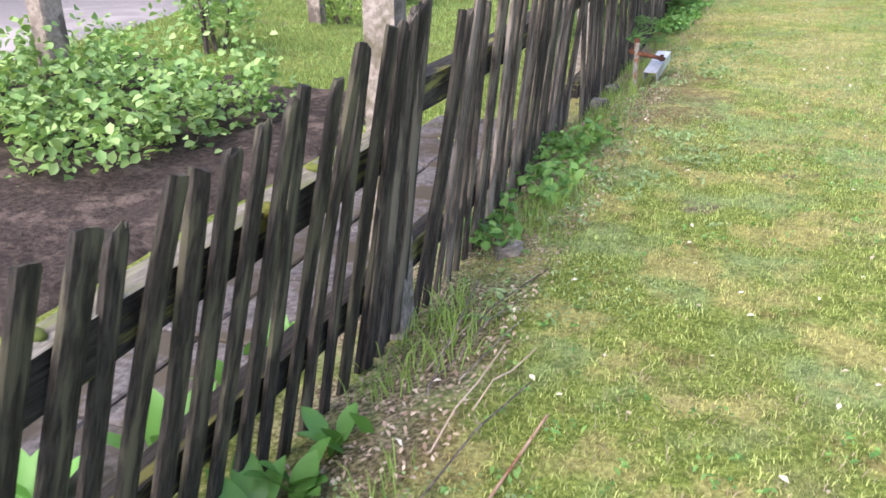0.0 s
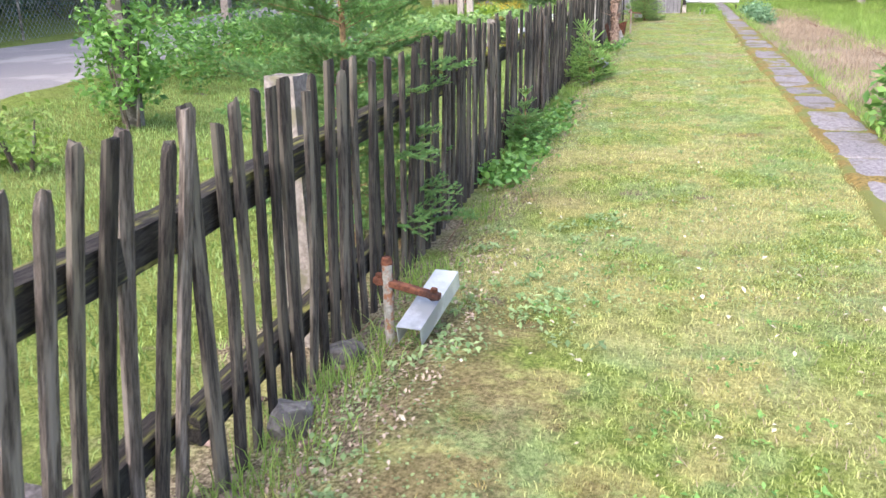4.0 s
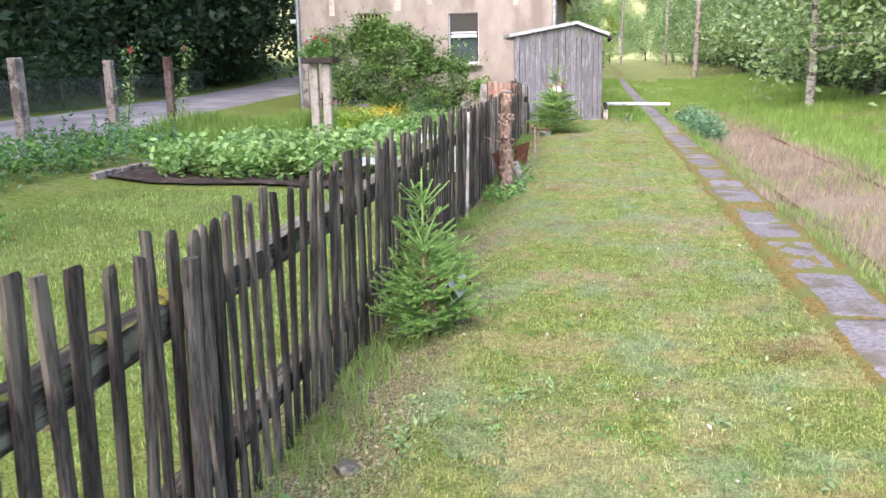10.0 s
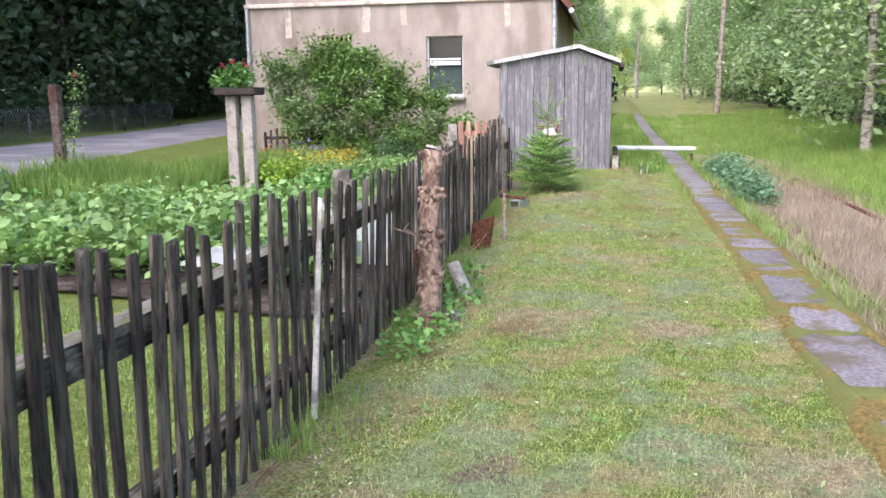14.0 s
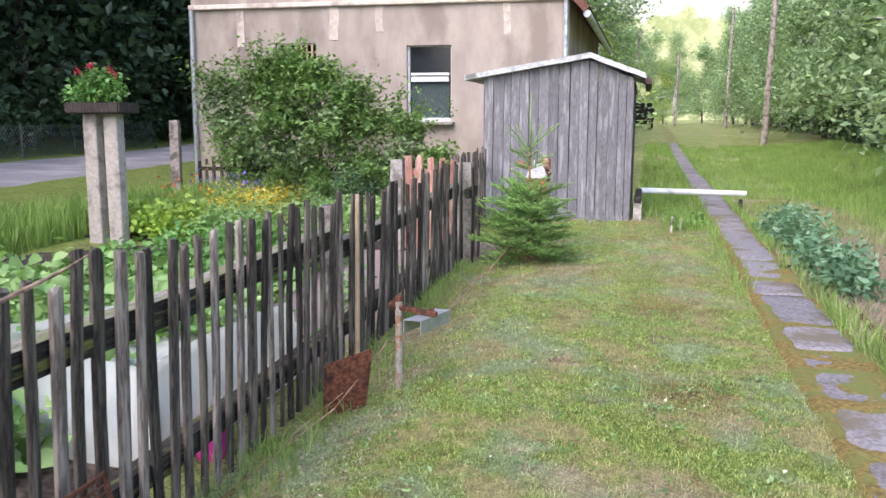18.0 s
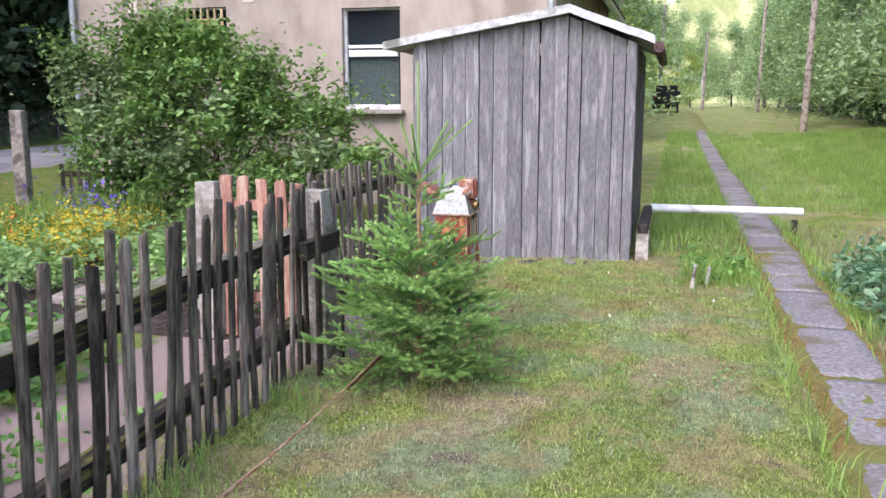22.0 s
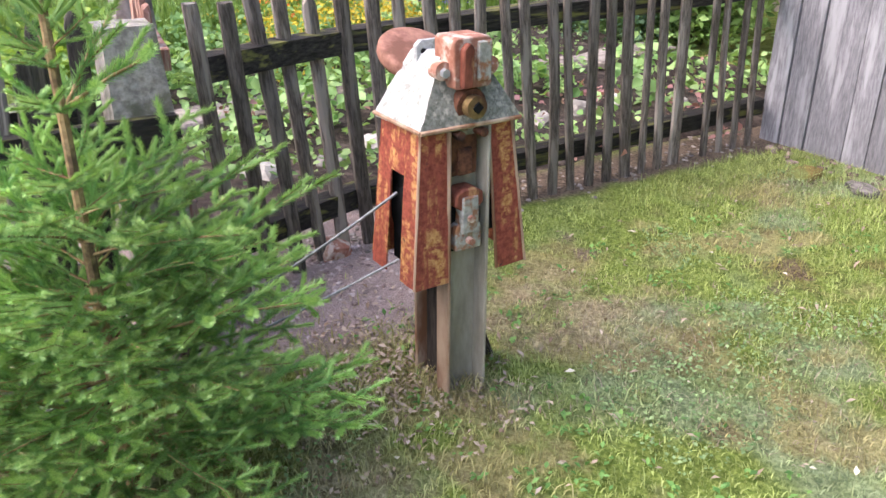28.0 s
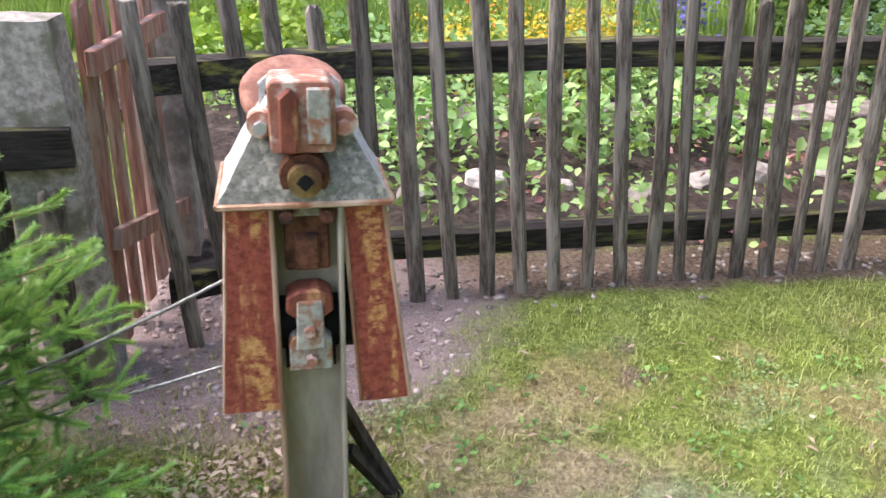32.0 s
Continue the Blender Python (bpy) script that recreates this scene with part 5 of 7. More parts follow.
def wire(points, r, material, label):
    cu = bpy.data.curves.new("wire", "CURVE")
    cu.dimensions, cu.bevel_depth, cu.bevel_resolution = "3D", r, 1
    sp = cu.splines.new("POLY")
    sp.points.add(len(points) - 1)
    for p, q in zip(sp.points, points):
        p.co = (*q, 1)
    cu.materials.append(material)
    return tagged(new("wire", cu), label, "wire", group="signal wires")


def sagging(a, b, sag, n=14):
    a, b = Vector(a), Vector(b)
    out = []
    for i in range(n + 1):
        t = i / n
        p = a.lerp(b, t)
        p.z -= sag * 4 * t * (1 - t)
        p.z = max(p.z, ground_z(p.x, p.y) + 0.012)
        out.append(p)
    return out


def along_fence(y0, y1, off, lift):
    """A slack wire in the grass at the fence's foot."""
    n = int((y0 - y1) / 0.4)
    return [Vector((fence_x(v) + off + 0.05 * math.sin(v * 1.7), v, ground_z(fence_x(v) + off, v) + lift + 0.012 * math.sin(v * 3.1))) for v in (y0 + (y1 - y0) * i / n for i in range(n + 1))]


wire(sagging((-0.90, 29.27, 0.62), (-1.02, 28.3, 0.18), 0.03), 0.0042, M_STEEL, "grey steel signal wire leaving the stand")
wire(sagging((-0.90, 29.27, 0.42), (-1.07, 28.2, 0.12), 0.03), 0.0036, M_STEEL, "grey steel signal wire leaving the stand")
wire(sagging((-1.02, 28.3, 0.18), (-1.08, 26.7, 0.09), 0.02) + sagging((-1.08, 26.7, 0.09), (-1.05, 24.9, 0.14), 0.04)[1:] + [Vector((-1.1, 24.3, 0.2)), Vector((-1.2, 23.7, 0.0))] + along_fence(23.3, 15.6, 0.07, 0.0), 0.004, M_EDGE, "tan rusted signal wire lying along the fence")
wire(sagging((-1.07, 28.2, 0.12), (-1.14, 26.7, 0.05), 0.02) + sagging((-1.14, 26.7, 0.05), (-1.12, 24.6, 0.10), 0.05)[1:] + [Vector((-1.25, 23.8, 0.0))] + along_fence(23.4, 7.0, 0.05, 0.0), 0.0035, M_EDGE, "tan rusted signal wire lying along the fence")
bm = bmesh.new()
tube(bm, (-1.00, 28.72, 0.19), (-1.04, 27.85, 0.12), 0.009, 0.006, 7)
thing("rusty_rod", bm, M_RUST, "rusty rod caught between the signal wires and the spruce", "rod")
wire(sagging((-0.50, 2.0, 0.02), (-0.62, 0.9, 0.02), 0.0), 0.005, M_EDGE, "short end of rusted wire in the grass")


def pulley_guide(x, y, h, yaw, tilt, label, drop=0.0, stake=None, roll=0.0):
    gz = ground_z(x, y)
    ob = base("pulley_guide", x, y, gz, label, "signal device", group="low wire guides")
    bm = bmesh.new()
    tube(bm, (0, 0, -0.06), (0, 0, h), 0.021, 0.021, 10)
    part("stake", bm, stake or M_GREYPAINT, ob, "rusty tube stake" if stake else "grey tube stake")
    bm = bmesh.new()
    tube(bm, (0, 0, h), (0, 0, h + 0.03), 0.026, 0.018, 10)
    part("cap", bm, M_RUST, ob)
    arm = part("arm", (lambda b: (box(b, 0.085, 0, 0, 0.29, 0.035, 0.028), bevel(b, 0.004), b)[2])(bmesh.new()), M_RUST, ob, "rusty flat arm")
    arm.matrix_local = pose(0, 0, h - 0.02 - drop * 0.6, 0, 4 + drop * 60, yaw)
    for dx in (-0.04, 0.2):
        bm = bmesh.new()
        tube(bm, (dx, 0, -0.02), (dx, 0, 0.03), 0.015, None, 6)
        b = part("bolt", bm, M_RUST, arm)
    bm = bmesh.new()
    n = 4
    prof = [(-0.052, -0.075), (-0.052, 0.0), (0.052, 0.0), (0.052, -0.075)]
    t = 0.004
    inner = [(-0.052 + t, -0.075), (-0.052 + t, -t), (0.052 - t, -t), (0.052 - t, -0.075)]
    outline = prof + inner[::-1]
    a = [bm.verts.new((px, -0.22, pz)) for px, pz in outline]
    b = [bm.verts.new((px, 0.22, pz)) for px, pz in outline]
    for i in range(8):
        j = (i + 1) % 8
        bm.faces.new((a[j], a[i], b[i], b[j]))
    for q in ((0, 1, 6, 7), (1, 2, 5, 6), (2, 3, 4, 5)):
        bm.faces.new([a[i] for i in q])
        bm.faces.new([b[i] for i in q[::-1]])
    bmesh.ops.recalc_face_normals(bm, faces=bm.faces[:])
    c = part("cover", bm, M_ZINC, ob, "galvanised inverted channel cover")
    c.matrix_local = pose(0.16, 0.04, h - 0.05 - drop, 0, 0, yaw - 2) @ pose(0, 0, 0, 0, roll, 0) @ pose(0, 0, 0, tilt, 0, 0)
    return ob


pulley_guide(-1.01, 24.24, 0.52, -6, -4, "low grey stake with a rusty arm and galvanised cover", 0.03)
pulley_guide(-1.02, 15.35, 0.36, -6, -8, "galvanised wire guide beside the young spruce", roll=50.0)
pulley_guide(-1.05, 6.80, 0.36, -4, 12, "low grey stake with rusty arm and galvanised cover", 0.10)

# ---- trunk stump with branch stubs ----
stump = base("dead_tree", -1.2, 20.78, ground_z(-1.2, 20.8) - 0.05, "barkless dead spruce trunk with sawn branch stubs", "trunk")
bm = bmesh.new()
axis = [Vector((0.07, 0.1, 0)), Vector((0.055, 0.21, 0.4)), Vector((0.03, 0.33, 0.8)), Vector((0.03, 0.5, 1.30))]
fine_axis = []
for i in range(31):
    t = i / 30 * 3
    k = min(2, int(t))
    fine_axis.append(axis[k].lerp(axis[k + 1], t - k))
rings = []
for i, p in enumerate(fine_axis):
    ring = []
    for j in range(18):
        a = 6.2832 * j / 18
        r = 0.086 - 0.022 * i / 30 + 0.022 * max(0, 1 - i / 3)
        whorl = max(0.0, math.sin(i * 0.95)) ** 3
        r += 0.045 * whorl * max(0, noise.noise((math.cos(a) * 2.2, math.sin(a) * 2.2, i * 0.6)) + 0.25) + 0.006 * noise.noise((math.cos(a) * 4, math.sin(a) * 4, i * 0.5))
        ring.append(bm.verts.new(p + Vector((math.cos(a) * r, math.sin(a) * r, 0.012 * noise.noise((a, i, 0)) if i == 30 else 0))))
    rings.append(ring)
for a, b in zip(rings, rings[1:]):
    for j in range(18):
        bm.faces.new((a[j], a[(j + 1) % 18], b[(j + 1) % 18], b[j]))
bm.faces.new(rings[-1])
part("trunk", bm, M_PEELED, stump, "", True)
bm = bmesh.new()
tube(bm, axis[3] + Vector((0, 0, 0.004)), axis[3] + Vector((0.004, 0.004, 0.022)), 0.062, 0.058, 14)
part("sawn_top", bm, M_PALE, stump, "pale sawn top of the trunk")
for i in range(72):
    k = random.choice([3, 4, 10, 11, 16, 17, 18, 23, 24, 29])
    p = fine_axis[k]
    a = random.uniform(0, 6.28)
    d = Vector((math.cos(a), math.sin(a), random.uniform(-0.1, 0.5))).normalized()
    bm = bmesh.new()
    tube(bm, p + d * 0.05, p + d * random.uniform(0.088, 0.122), random.uniform(0.024, 0.038), random.uniform(0.014, 0.022), 8)
    rough_up(bm, 0.006, 30, i)
    part("branch_stub", bm, M_PEELED, stump)
for a, l in ((1.1, 0.28), (3.6, 0.3), (4.4, 0.35)):
    p = fine_axis[28 if l < 0.3 else 17]
    d = Vector((math.cos(a), math.sin(a), 0.35))
    bm = bmesh.new()
    tube(bm, p, p + d * l, 0.010, 0.004, 6)
    tube(bm, p + d * l, p + d * l + Vector((0.02, 0.08, 0.03)), 0.004, 0.002, 5)
    part("twig", bm, M_PEELED, stump)

# ---- loose things by the fence ----
bm = bmesh.new()
tube(bm, (0, 0, 0), (0, 0, 0.36), 0.057, 0.054, 14)
bevel(bm, 0.015, 2)
rough_up(bm, 0.004, 20)
ob = thing("concrete_stub", bm, M_PALE, "short round-topped concrete stub leaning against the fence", "post")
ob.matrix_world = pose(-0.98, 21.75, -0.13, 0, -24, 0)
grate = base("rusty_grate", -1.36, 21.75, ground_z(-1.4, 21.8), "rusty wire-mesh panel leaning on the fence", "grate")
bm = bmesh.new()
for i in range(22):
    box(bm, 0.0, -0.29 + i * 0.0276, 0.24, 0.004, 0.005, 0.48)
for i in range(20):
    box(bm, 0.004, 0, 0.01 + i * 0.0245, 0.004, 0.6, 0.005)
ob = part("mesh", bm, M_RUST, grate)
bm = bmesh.new()
for yy in (-0.3, 0.3):
    box(bm, 0, yy, 0.24, 0.012, 0.012, 0.5)
for zz in (0.0, 0.48):
    box(bm, 0, 0, zz, 0.012, 0.61, 0.012)
part("frame", bm, M_RUST, grate)
for ob in grate.children:
    ob.matrix_local = pose(0.12, 0, 0, 0, -16, 0)
bm = bmesh.new()
box(bm, 0, 0, 0.2, 0.004, 0.27, 0.42)
for v in bm.verts:
    if v.co.z > 0.3 and v.co.y < 0:
        v.co.z -= 0.07
    v.co.y *= 1 - 0.25 * (0.42 - v.co.z)
ob = thing("rusty_plate", bm, M_RUST, "bent rusty steel plate leaning on the fence", "plate")
ob.matrix_world = pose(-1.24, 23.95, ground_z(-1.3, 24.0) - 0.02, 0, 14, -52)


def stone(x, y, s, material, label, name="stone"):
    bm = bmesh.new()
    bmesh.ops.create_icosphere(bm, subdivisions=2, radius=1)
    for v in bm.verts:
        v.co = Vector([math.copysign(abs(c) ** 0.6, c) for c in v.co])
        v.co *= 1 + 0.25 * noise.noise(v.co * 1.3 + Vector((x * 3, y * 3, 0)))
        v.co = Vector((v.co.x * s, v.co.y * s * 0.8, v.co.z * s * 0.6))
    ob = thing(name, bm, material, label, "stone", group="loose stones")
    ob.matrix_world = pose(x, y, ground_z(x, y) + s * 0.3, random.gauss(0, 9), random.gauss(0, 9), random.uniform(0, 180))
    return ob


stone(-1.90, 29.52, 0.075, M_SALMON, "reddish angular brick fragment by the fence", "brick_fragment")
for sx, sy, ss in ((-1.22, 6.7, 0.09), (-1.2, 6.15, 0.10), (-1.02, 3.3, 0.07), (-0.98, 21.0, 0.08), (-0.55, 1.5, 0.035), (-1.05, 13.6, 0.05)):
    stone(sx, sy, ss, M_POST, "grey stone lying in the grass")


def pebbles(name, spots_, material, label):
    """Many small stones in one mesh: (x, y, size) each."""
    V, F = [], []
    bm = bmesh.new()
    bmesh.ops.create_icosphere(bm, subdivisions=1, radius=1)
    bv = np.array([v.co[:] for v in bm.verts])
    bf = np.array([[v.index for v in f.verts] for f in bm.faces])
    bm.free()
    for i, (x, y, s) in enumerate(spots_):
        v = bv * (1 + 0.28 * rng.normal(size=(len(bv), 1))) * np.array([s, s * rng.uniform(0.6, 1), s * rng.uniform(0.25, 0.5)])
        a = rng.uniform(0, 6.28)
        v = np.stack([v[:, 0] * math.cos(a) - v[:, 1] * math.sin(a), v[:, 0] * math.sin(a) + v[:, 1] * math.cos(a), v[:, 2]], 1)
        V.append(v + np.array([x, y, ground_z(x, y) + s * 0.15]))
        F.append(bf + i * len(bv))
    F = np.concatenate(F)
    return tagged(new(name, raw_mesh(name, np.concatenate(V), F.ravel(), np.full(len(F), 3), material)), label, "stones", kind="stuff")


def grit_mat(name, a, b):
    g = Graph(name, 0.9, 0, 0.2)
    return g.done(g.mix(g.random(True), a, b))


pr = random.Random(77)
grit = [(-1.9 + pr.gauss(0, 0.42), 29.25 + pr.gauss(0, 0.5), pr.uniform(0.006, 0.016)) for _ in range(1300)]
pebbles("gravel", [q for q in grit if ((q[0] + 1.9) ** 2 * 1.2 + (q[1] - 29.25) ** 2 * 0.85) ** 0.5 < 0.75], grit_mat("pinkish_grit", (0.22, 0.16, 0.145), (0.52, 0.43, 0.40)), "pinkish gravel grains trodden into the earth inside the gate")
foot = [(fence_x(v) + pr.gauss(-0.08, 0.10), v, pr.uniform(0.006, 0.02)) for v in [pr.uniform(29.4, 32.3) for _ in range(260)]]
pebbles("gravel", foot, grit_mat("pale_grit", (0.12, 0.10, 0.085), (0.40, 0.35, 0.31)), "pale stones and chips under the fence by the flower bed")
pebbles("gravel", [(-1.2 + pr.gauss(0, 0.12), pr.uniform(5.4, 7.2), pr.uniform(0.012, 0.035)) for _ in range(60)] + [(pr.uniform(-2.0, -0.2), 32.25 + pr.gauss(0, 0.09), pr.uniform(0.015, 0.04)) for _ in range(70)], grit_mat("earthy_grit", (0.10, 0.07, 0.055), (0.36, 0.27, 0.22)), "earthy stones and crumbs along the fence and shed")
for sx, sy, ss in ((-1.5, 32.0, 0.10), (-1.2, 32.05, 0.09), (-0.85, 32.1, 0.08), (-0.45, 32.15, 0.09)):
    ob = stone(sx, sy, ss, M_RUSTMOSS if sx < -1.3 else M_POST, "flat mossy stone at the foot of the shed")
    ob.rotation_euler = (0, 0, sx * 3)
    ob.scale = (1.2, 0.9, 0.4)
    ob.location.z -= ss * 0.2

# long dead sticks lying along the fence
sr = random.Random(12)
for i in range(8):
    x0, y0 = -0.86 + sr.gauss(0, 0.07), 1.2 + sr.uniform(0, 1.5)
    L, a = sr.uniform(0.35, 1.1), sr.gauss(0.06, 0.16)
    pts = [Vector((x0 + math.sin(a) * L * t, y0 + math.cos(a) * L * t, ground_z(x0, y0) + 0.02 + 0.05 * math.sin(3.1 * t) * sr.random())) for t in (0, 0.3, 0.6, 1.0)]
    bm = bmesh.new()
    for q0, q1 in zip(pts, pts[1:]):
        tube(bm, q0, q1, 0.0034, 0.0026, 5)
    thing("dead_stick", bm, M_PALEPICKET if i % 3 else M_LITTER, "thin dry stick lying in the litter by the fence", "stick", group="dead sticks")


def lily(x, y, n, size, seed):
    """A tuft of broad pointed leaves, each a folded blade that arches outward."""
    r = random.Random(seed)
    ob = base("lily", x, y, ground_z(x, y), "tuft of broad glossy lily leaves at the fence", "plant", group="lilies at the fence")
    for i in range(n):
        az, L, w = r.uniform(0, 6.28), size * r.uniform(0.7, 1.15), size * r.uniform(0.13, 0.19)
        tilt = r.uniform(0.25, 0.75)
        bm = bmesh.new()
        rows = []
        for k in range(7):
            t = k / 6
            out = L * (math.sin(tilt) * t + 0.16 * t * t)
            up = L * (math.cos(tilt) * t - 0.20 * t * t)
            hw = w * math.sin(math.pi * min(1, 0.12 + 0.88 * t)) ** 0.8 + 0.002
            rows.append([bm.verts.new((out, s * hw, up + abs(s) * hw * 0.35)) for s in (-1, 0, 1)])
        for ra, rb in zip(rows, rows[1:]):
            for q in range(2):
                bm.faces.new((ra[q], ra[q + 1], rb[q + 1], rb[q]))
        leaf = part("leaf", bm, M_LILY, ob, "", True)
        leaf.matrix_local = pose(r.gauss(0, 0.03), r.gauss(0, 0.03), -0.01, 0, 0, math.degrees(az))
    return ob


for i, (lx, ly, n, s) in enumerate(((-1.16, 1.18, 8, 0.25), (-1.13, 1.36, 9, 0.25), (-1.10, 1.56, 8, 0.23), (-1.07, 1.78, 6, 0.18), (-1.4, 1.0, 9, 0.28), (-1.35, 0.7, 9, 0.28), (-1.62, 0.85, 9, 0.28), (-1.18, 0.95, 8, 0.25), (-1.75, 1.25, 8, 0.27), (-1.45, 1.3, 8, 0.26), (-1.55, 1.6, 8, 0.26), (-1.5, 1.9, 7, 0.24), (-1.6, 2.2, 6, 0.24))):
    lily(lx, ly, n, s, 50 + i)

# ---- spruces ----
def twig_needles(a, b, density, length, width, out_v, out_f, out_m, mat_i):
    """Needles round the twig from a to b, pointing out and forward."""
    a, b = np.array(a), np.array(b)
    d = b - a
    L = np.linalg.norm(d)
    if L < 1e-4:
        return
    d = d / L
    n = int(L * density)
    t = rng.uniform(0, 1, n)
    ang = rng.uniform(0, 2 * math.pi, n)
    u = np.cross(d, [0.0, 0.0, 1.0])
    u /= np.linalg.norm(u) + 1e-9
    v = np.cross(u, d)
    radial = np.cos(ang)[:, None] * u + np.sin(ang)[:, None] * v * 0.8 + 0.15 * np.array([0, 0, 1.0])
    way = radial * 0.85 + d * rng.uniform(0.5, 1.0, n)[:, None]
    way /= np.linalg.norm(way, axis=1)[:, None]
    p = a + d * (t * L)[:, None]
    ln = length * rng.uniform(0.7, 1.15, n)[:, None]
    side = np.cross(way, d)
    side /= np.linalg.norm(side, axis=1)[:, None] + 1e-9
    base_i = sum(len(q) for q in out_v)
    vv = np.stack([p - side * width * 0.5, p + side * width * 0.5, p + way * ln], 1).reshape(-1, 3)
    out_v.append(vv)
    out_f.append((base_i + np.arange(3 * n)).astype(np.int32))
    out_m.append(np.full(n, mat_i))


def spruce_branch(L, seed, needle=0.016, density=900, width=0.0022, tip_new=0.07, green=None, open_=False):
    """A flat spray: a stem and paired side twigs that shorten towards the tip, all needled; the youngest ends are lighter."""
    r = random.Random(seed)
    V, F, Mi = [], [], []
    bm = bmesh.new()
    droop = lambda t: -0.06 * L * t * t + 0.05 * L * t

    def stem(a, b, r0):
        tube(bm, a, b, r0, r0 * 0.6, 5, False)

    def shoot(a, b):
        a, b = np.array(a), np.array(b)
        l = np.linalg.norm(b - a)
        k = max(0.0, 1 - tip_new / max(l, 1e-6))
        m = a + (b - a) * k
        twig_needles(a, m, density, needle, width, V, F, Mi, 0)
        twig_needles(m, b, density * 1.1, needle * 0.9, width, V, F, Mi, 1)
        stem(a, b, 0.0014)

    n = 5
    pts = [(L * i / n, 0.02 * L * math.sin(i * 2.1 + seed), droop(i / n)) for i in range(n + 1)]
    for a, b in zip(pts, pts[1:]):
        stem(a, b, 0.0035 * (1 - 0.7 * a[0] / L) + 0.001)
        if a[0] > L * 0.12:
            twig_needles(a, b, density * 0.8, needle, width, V, F, Mi, 0 if b[0] < L * 0.9 else 1)
    x = L * 0.14
    s = 1
    while x < L * 0.97:
        t = x / L
        l = (0.40 * L) * (1 - t) ** 0.75 * (0.55 + 0.45 * min(1, t / 0.3)) * r.uniform(0.75, 1.2) + (0.045 if open_ else 0.025)
        ang = r.uniform(0.62, 0.9) if open_ else r.uniform(0.75, 1.05)
        a = (x, 0, droop(t))
        up = r.uniform(-0.05, 0.28) if open_ else r.uniform(-0.05, 0.5)
        b = (x + l * math.cos(ang), s * l * math.sin(ang), droop(t) + l * up)
        shoot(a, b)
        if l > (0.13 if open_ else 0.08):
            for q in ((0.5,) if open_ else (0.38, 0.7)):
                for ss in (1, -1):
                    c = tuple(np.array(a) + (np.array(b) - np.array(a)) * q)
                    l2 = l * 0.40 * (1.1 - q) * r.uniform(0.7, 1.2) + 0.03
                    an2 = ang * s + ss * 0.8
                    shoot(c, (c[0] + l2 * math.cos(an2), c[1] + l2 * math.sin(an2), c[2] + l2 * r.uniform(-0.1, 0.4)))
        s = -s
        x += (0.042 + 0.03 * L) if open_ else (0.028 + 0.018 * L)
    bv = len(bm.verts)
    bm.verts.index_update()
    base_i = sum(len(q) for q in V)
    wv = np.array([v.co[:] for v in bm.verts])
    wf = [[v.index + base_i for v in f.verts] for f in bm.faces]
    bm.free()
    faces = np.concatenate(F + [np.array([i for f in wf for i in f], np.int32)])
    sizes = np.concatenate([np.full(sum(len(f) for f in F) // 3, 3), [len(f) for f in wf]]).astype(int)
    mi = np.concatenate(Mi + [np.full(len(wf), 2)])
    return raw_mesh("branch", np.concatenate(V + [wv]), faces, sizes, [green or M_NEEDLE, green or M_TIP, M_TWIG], mi)


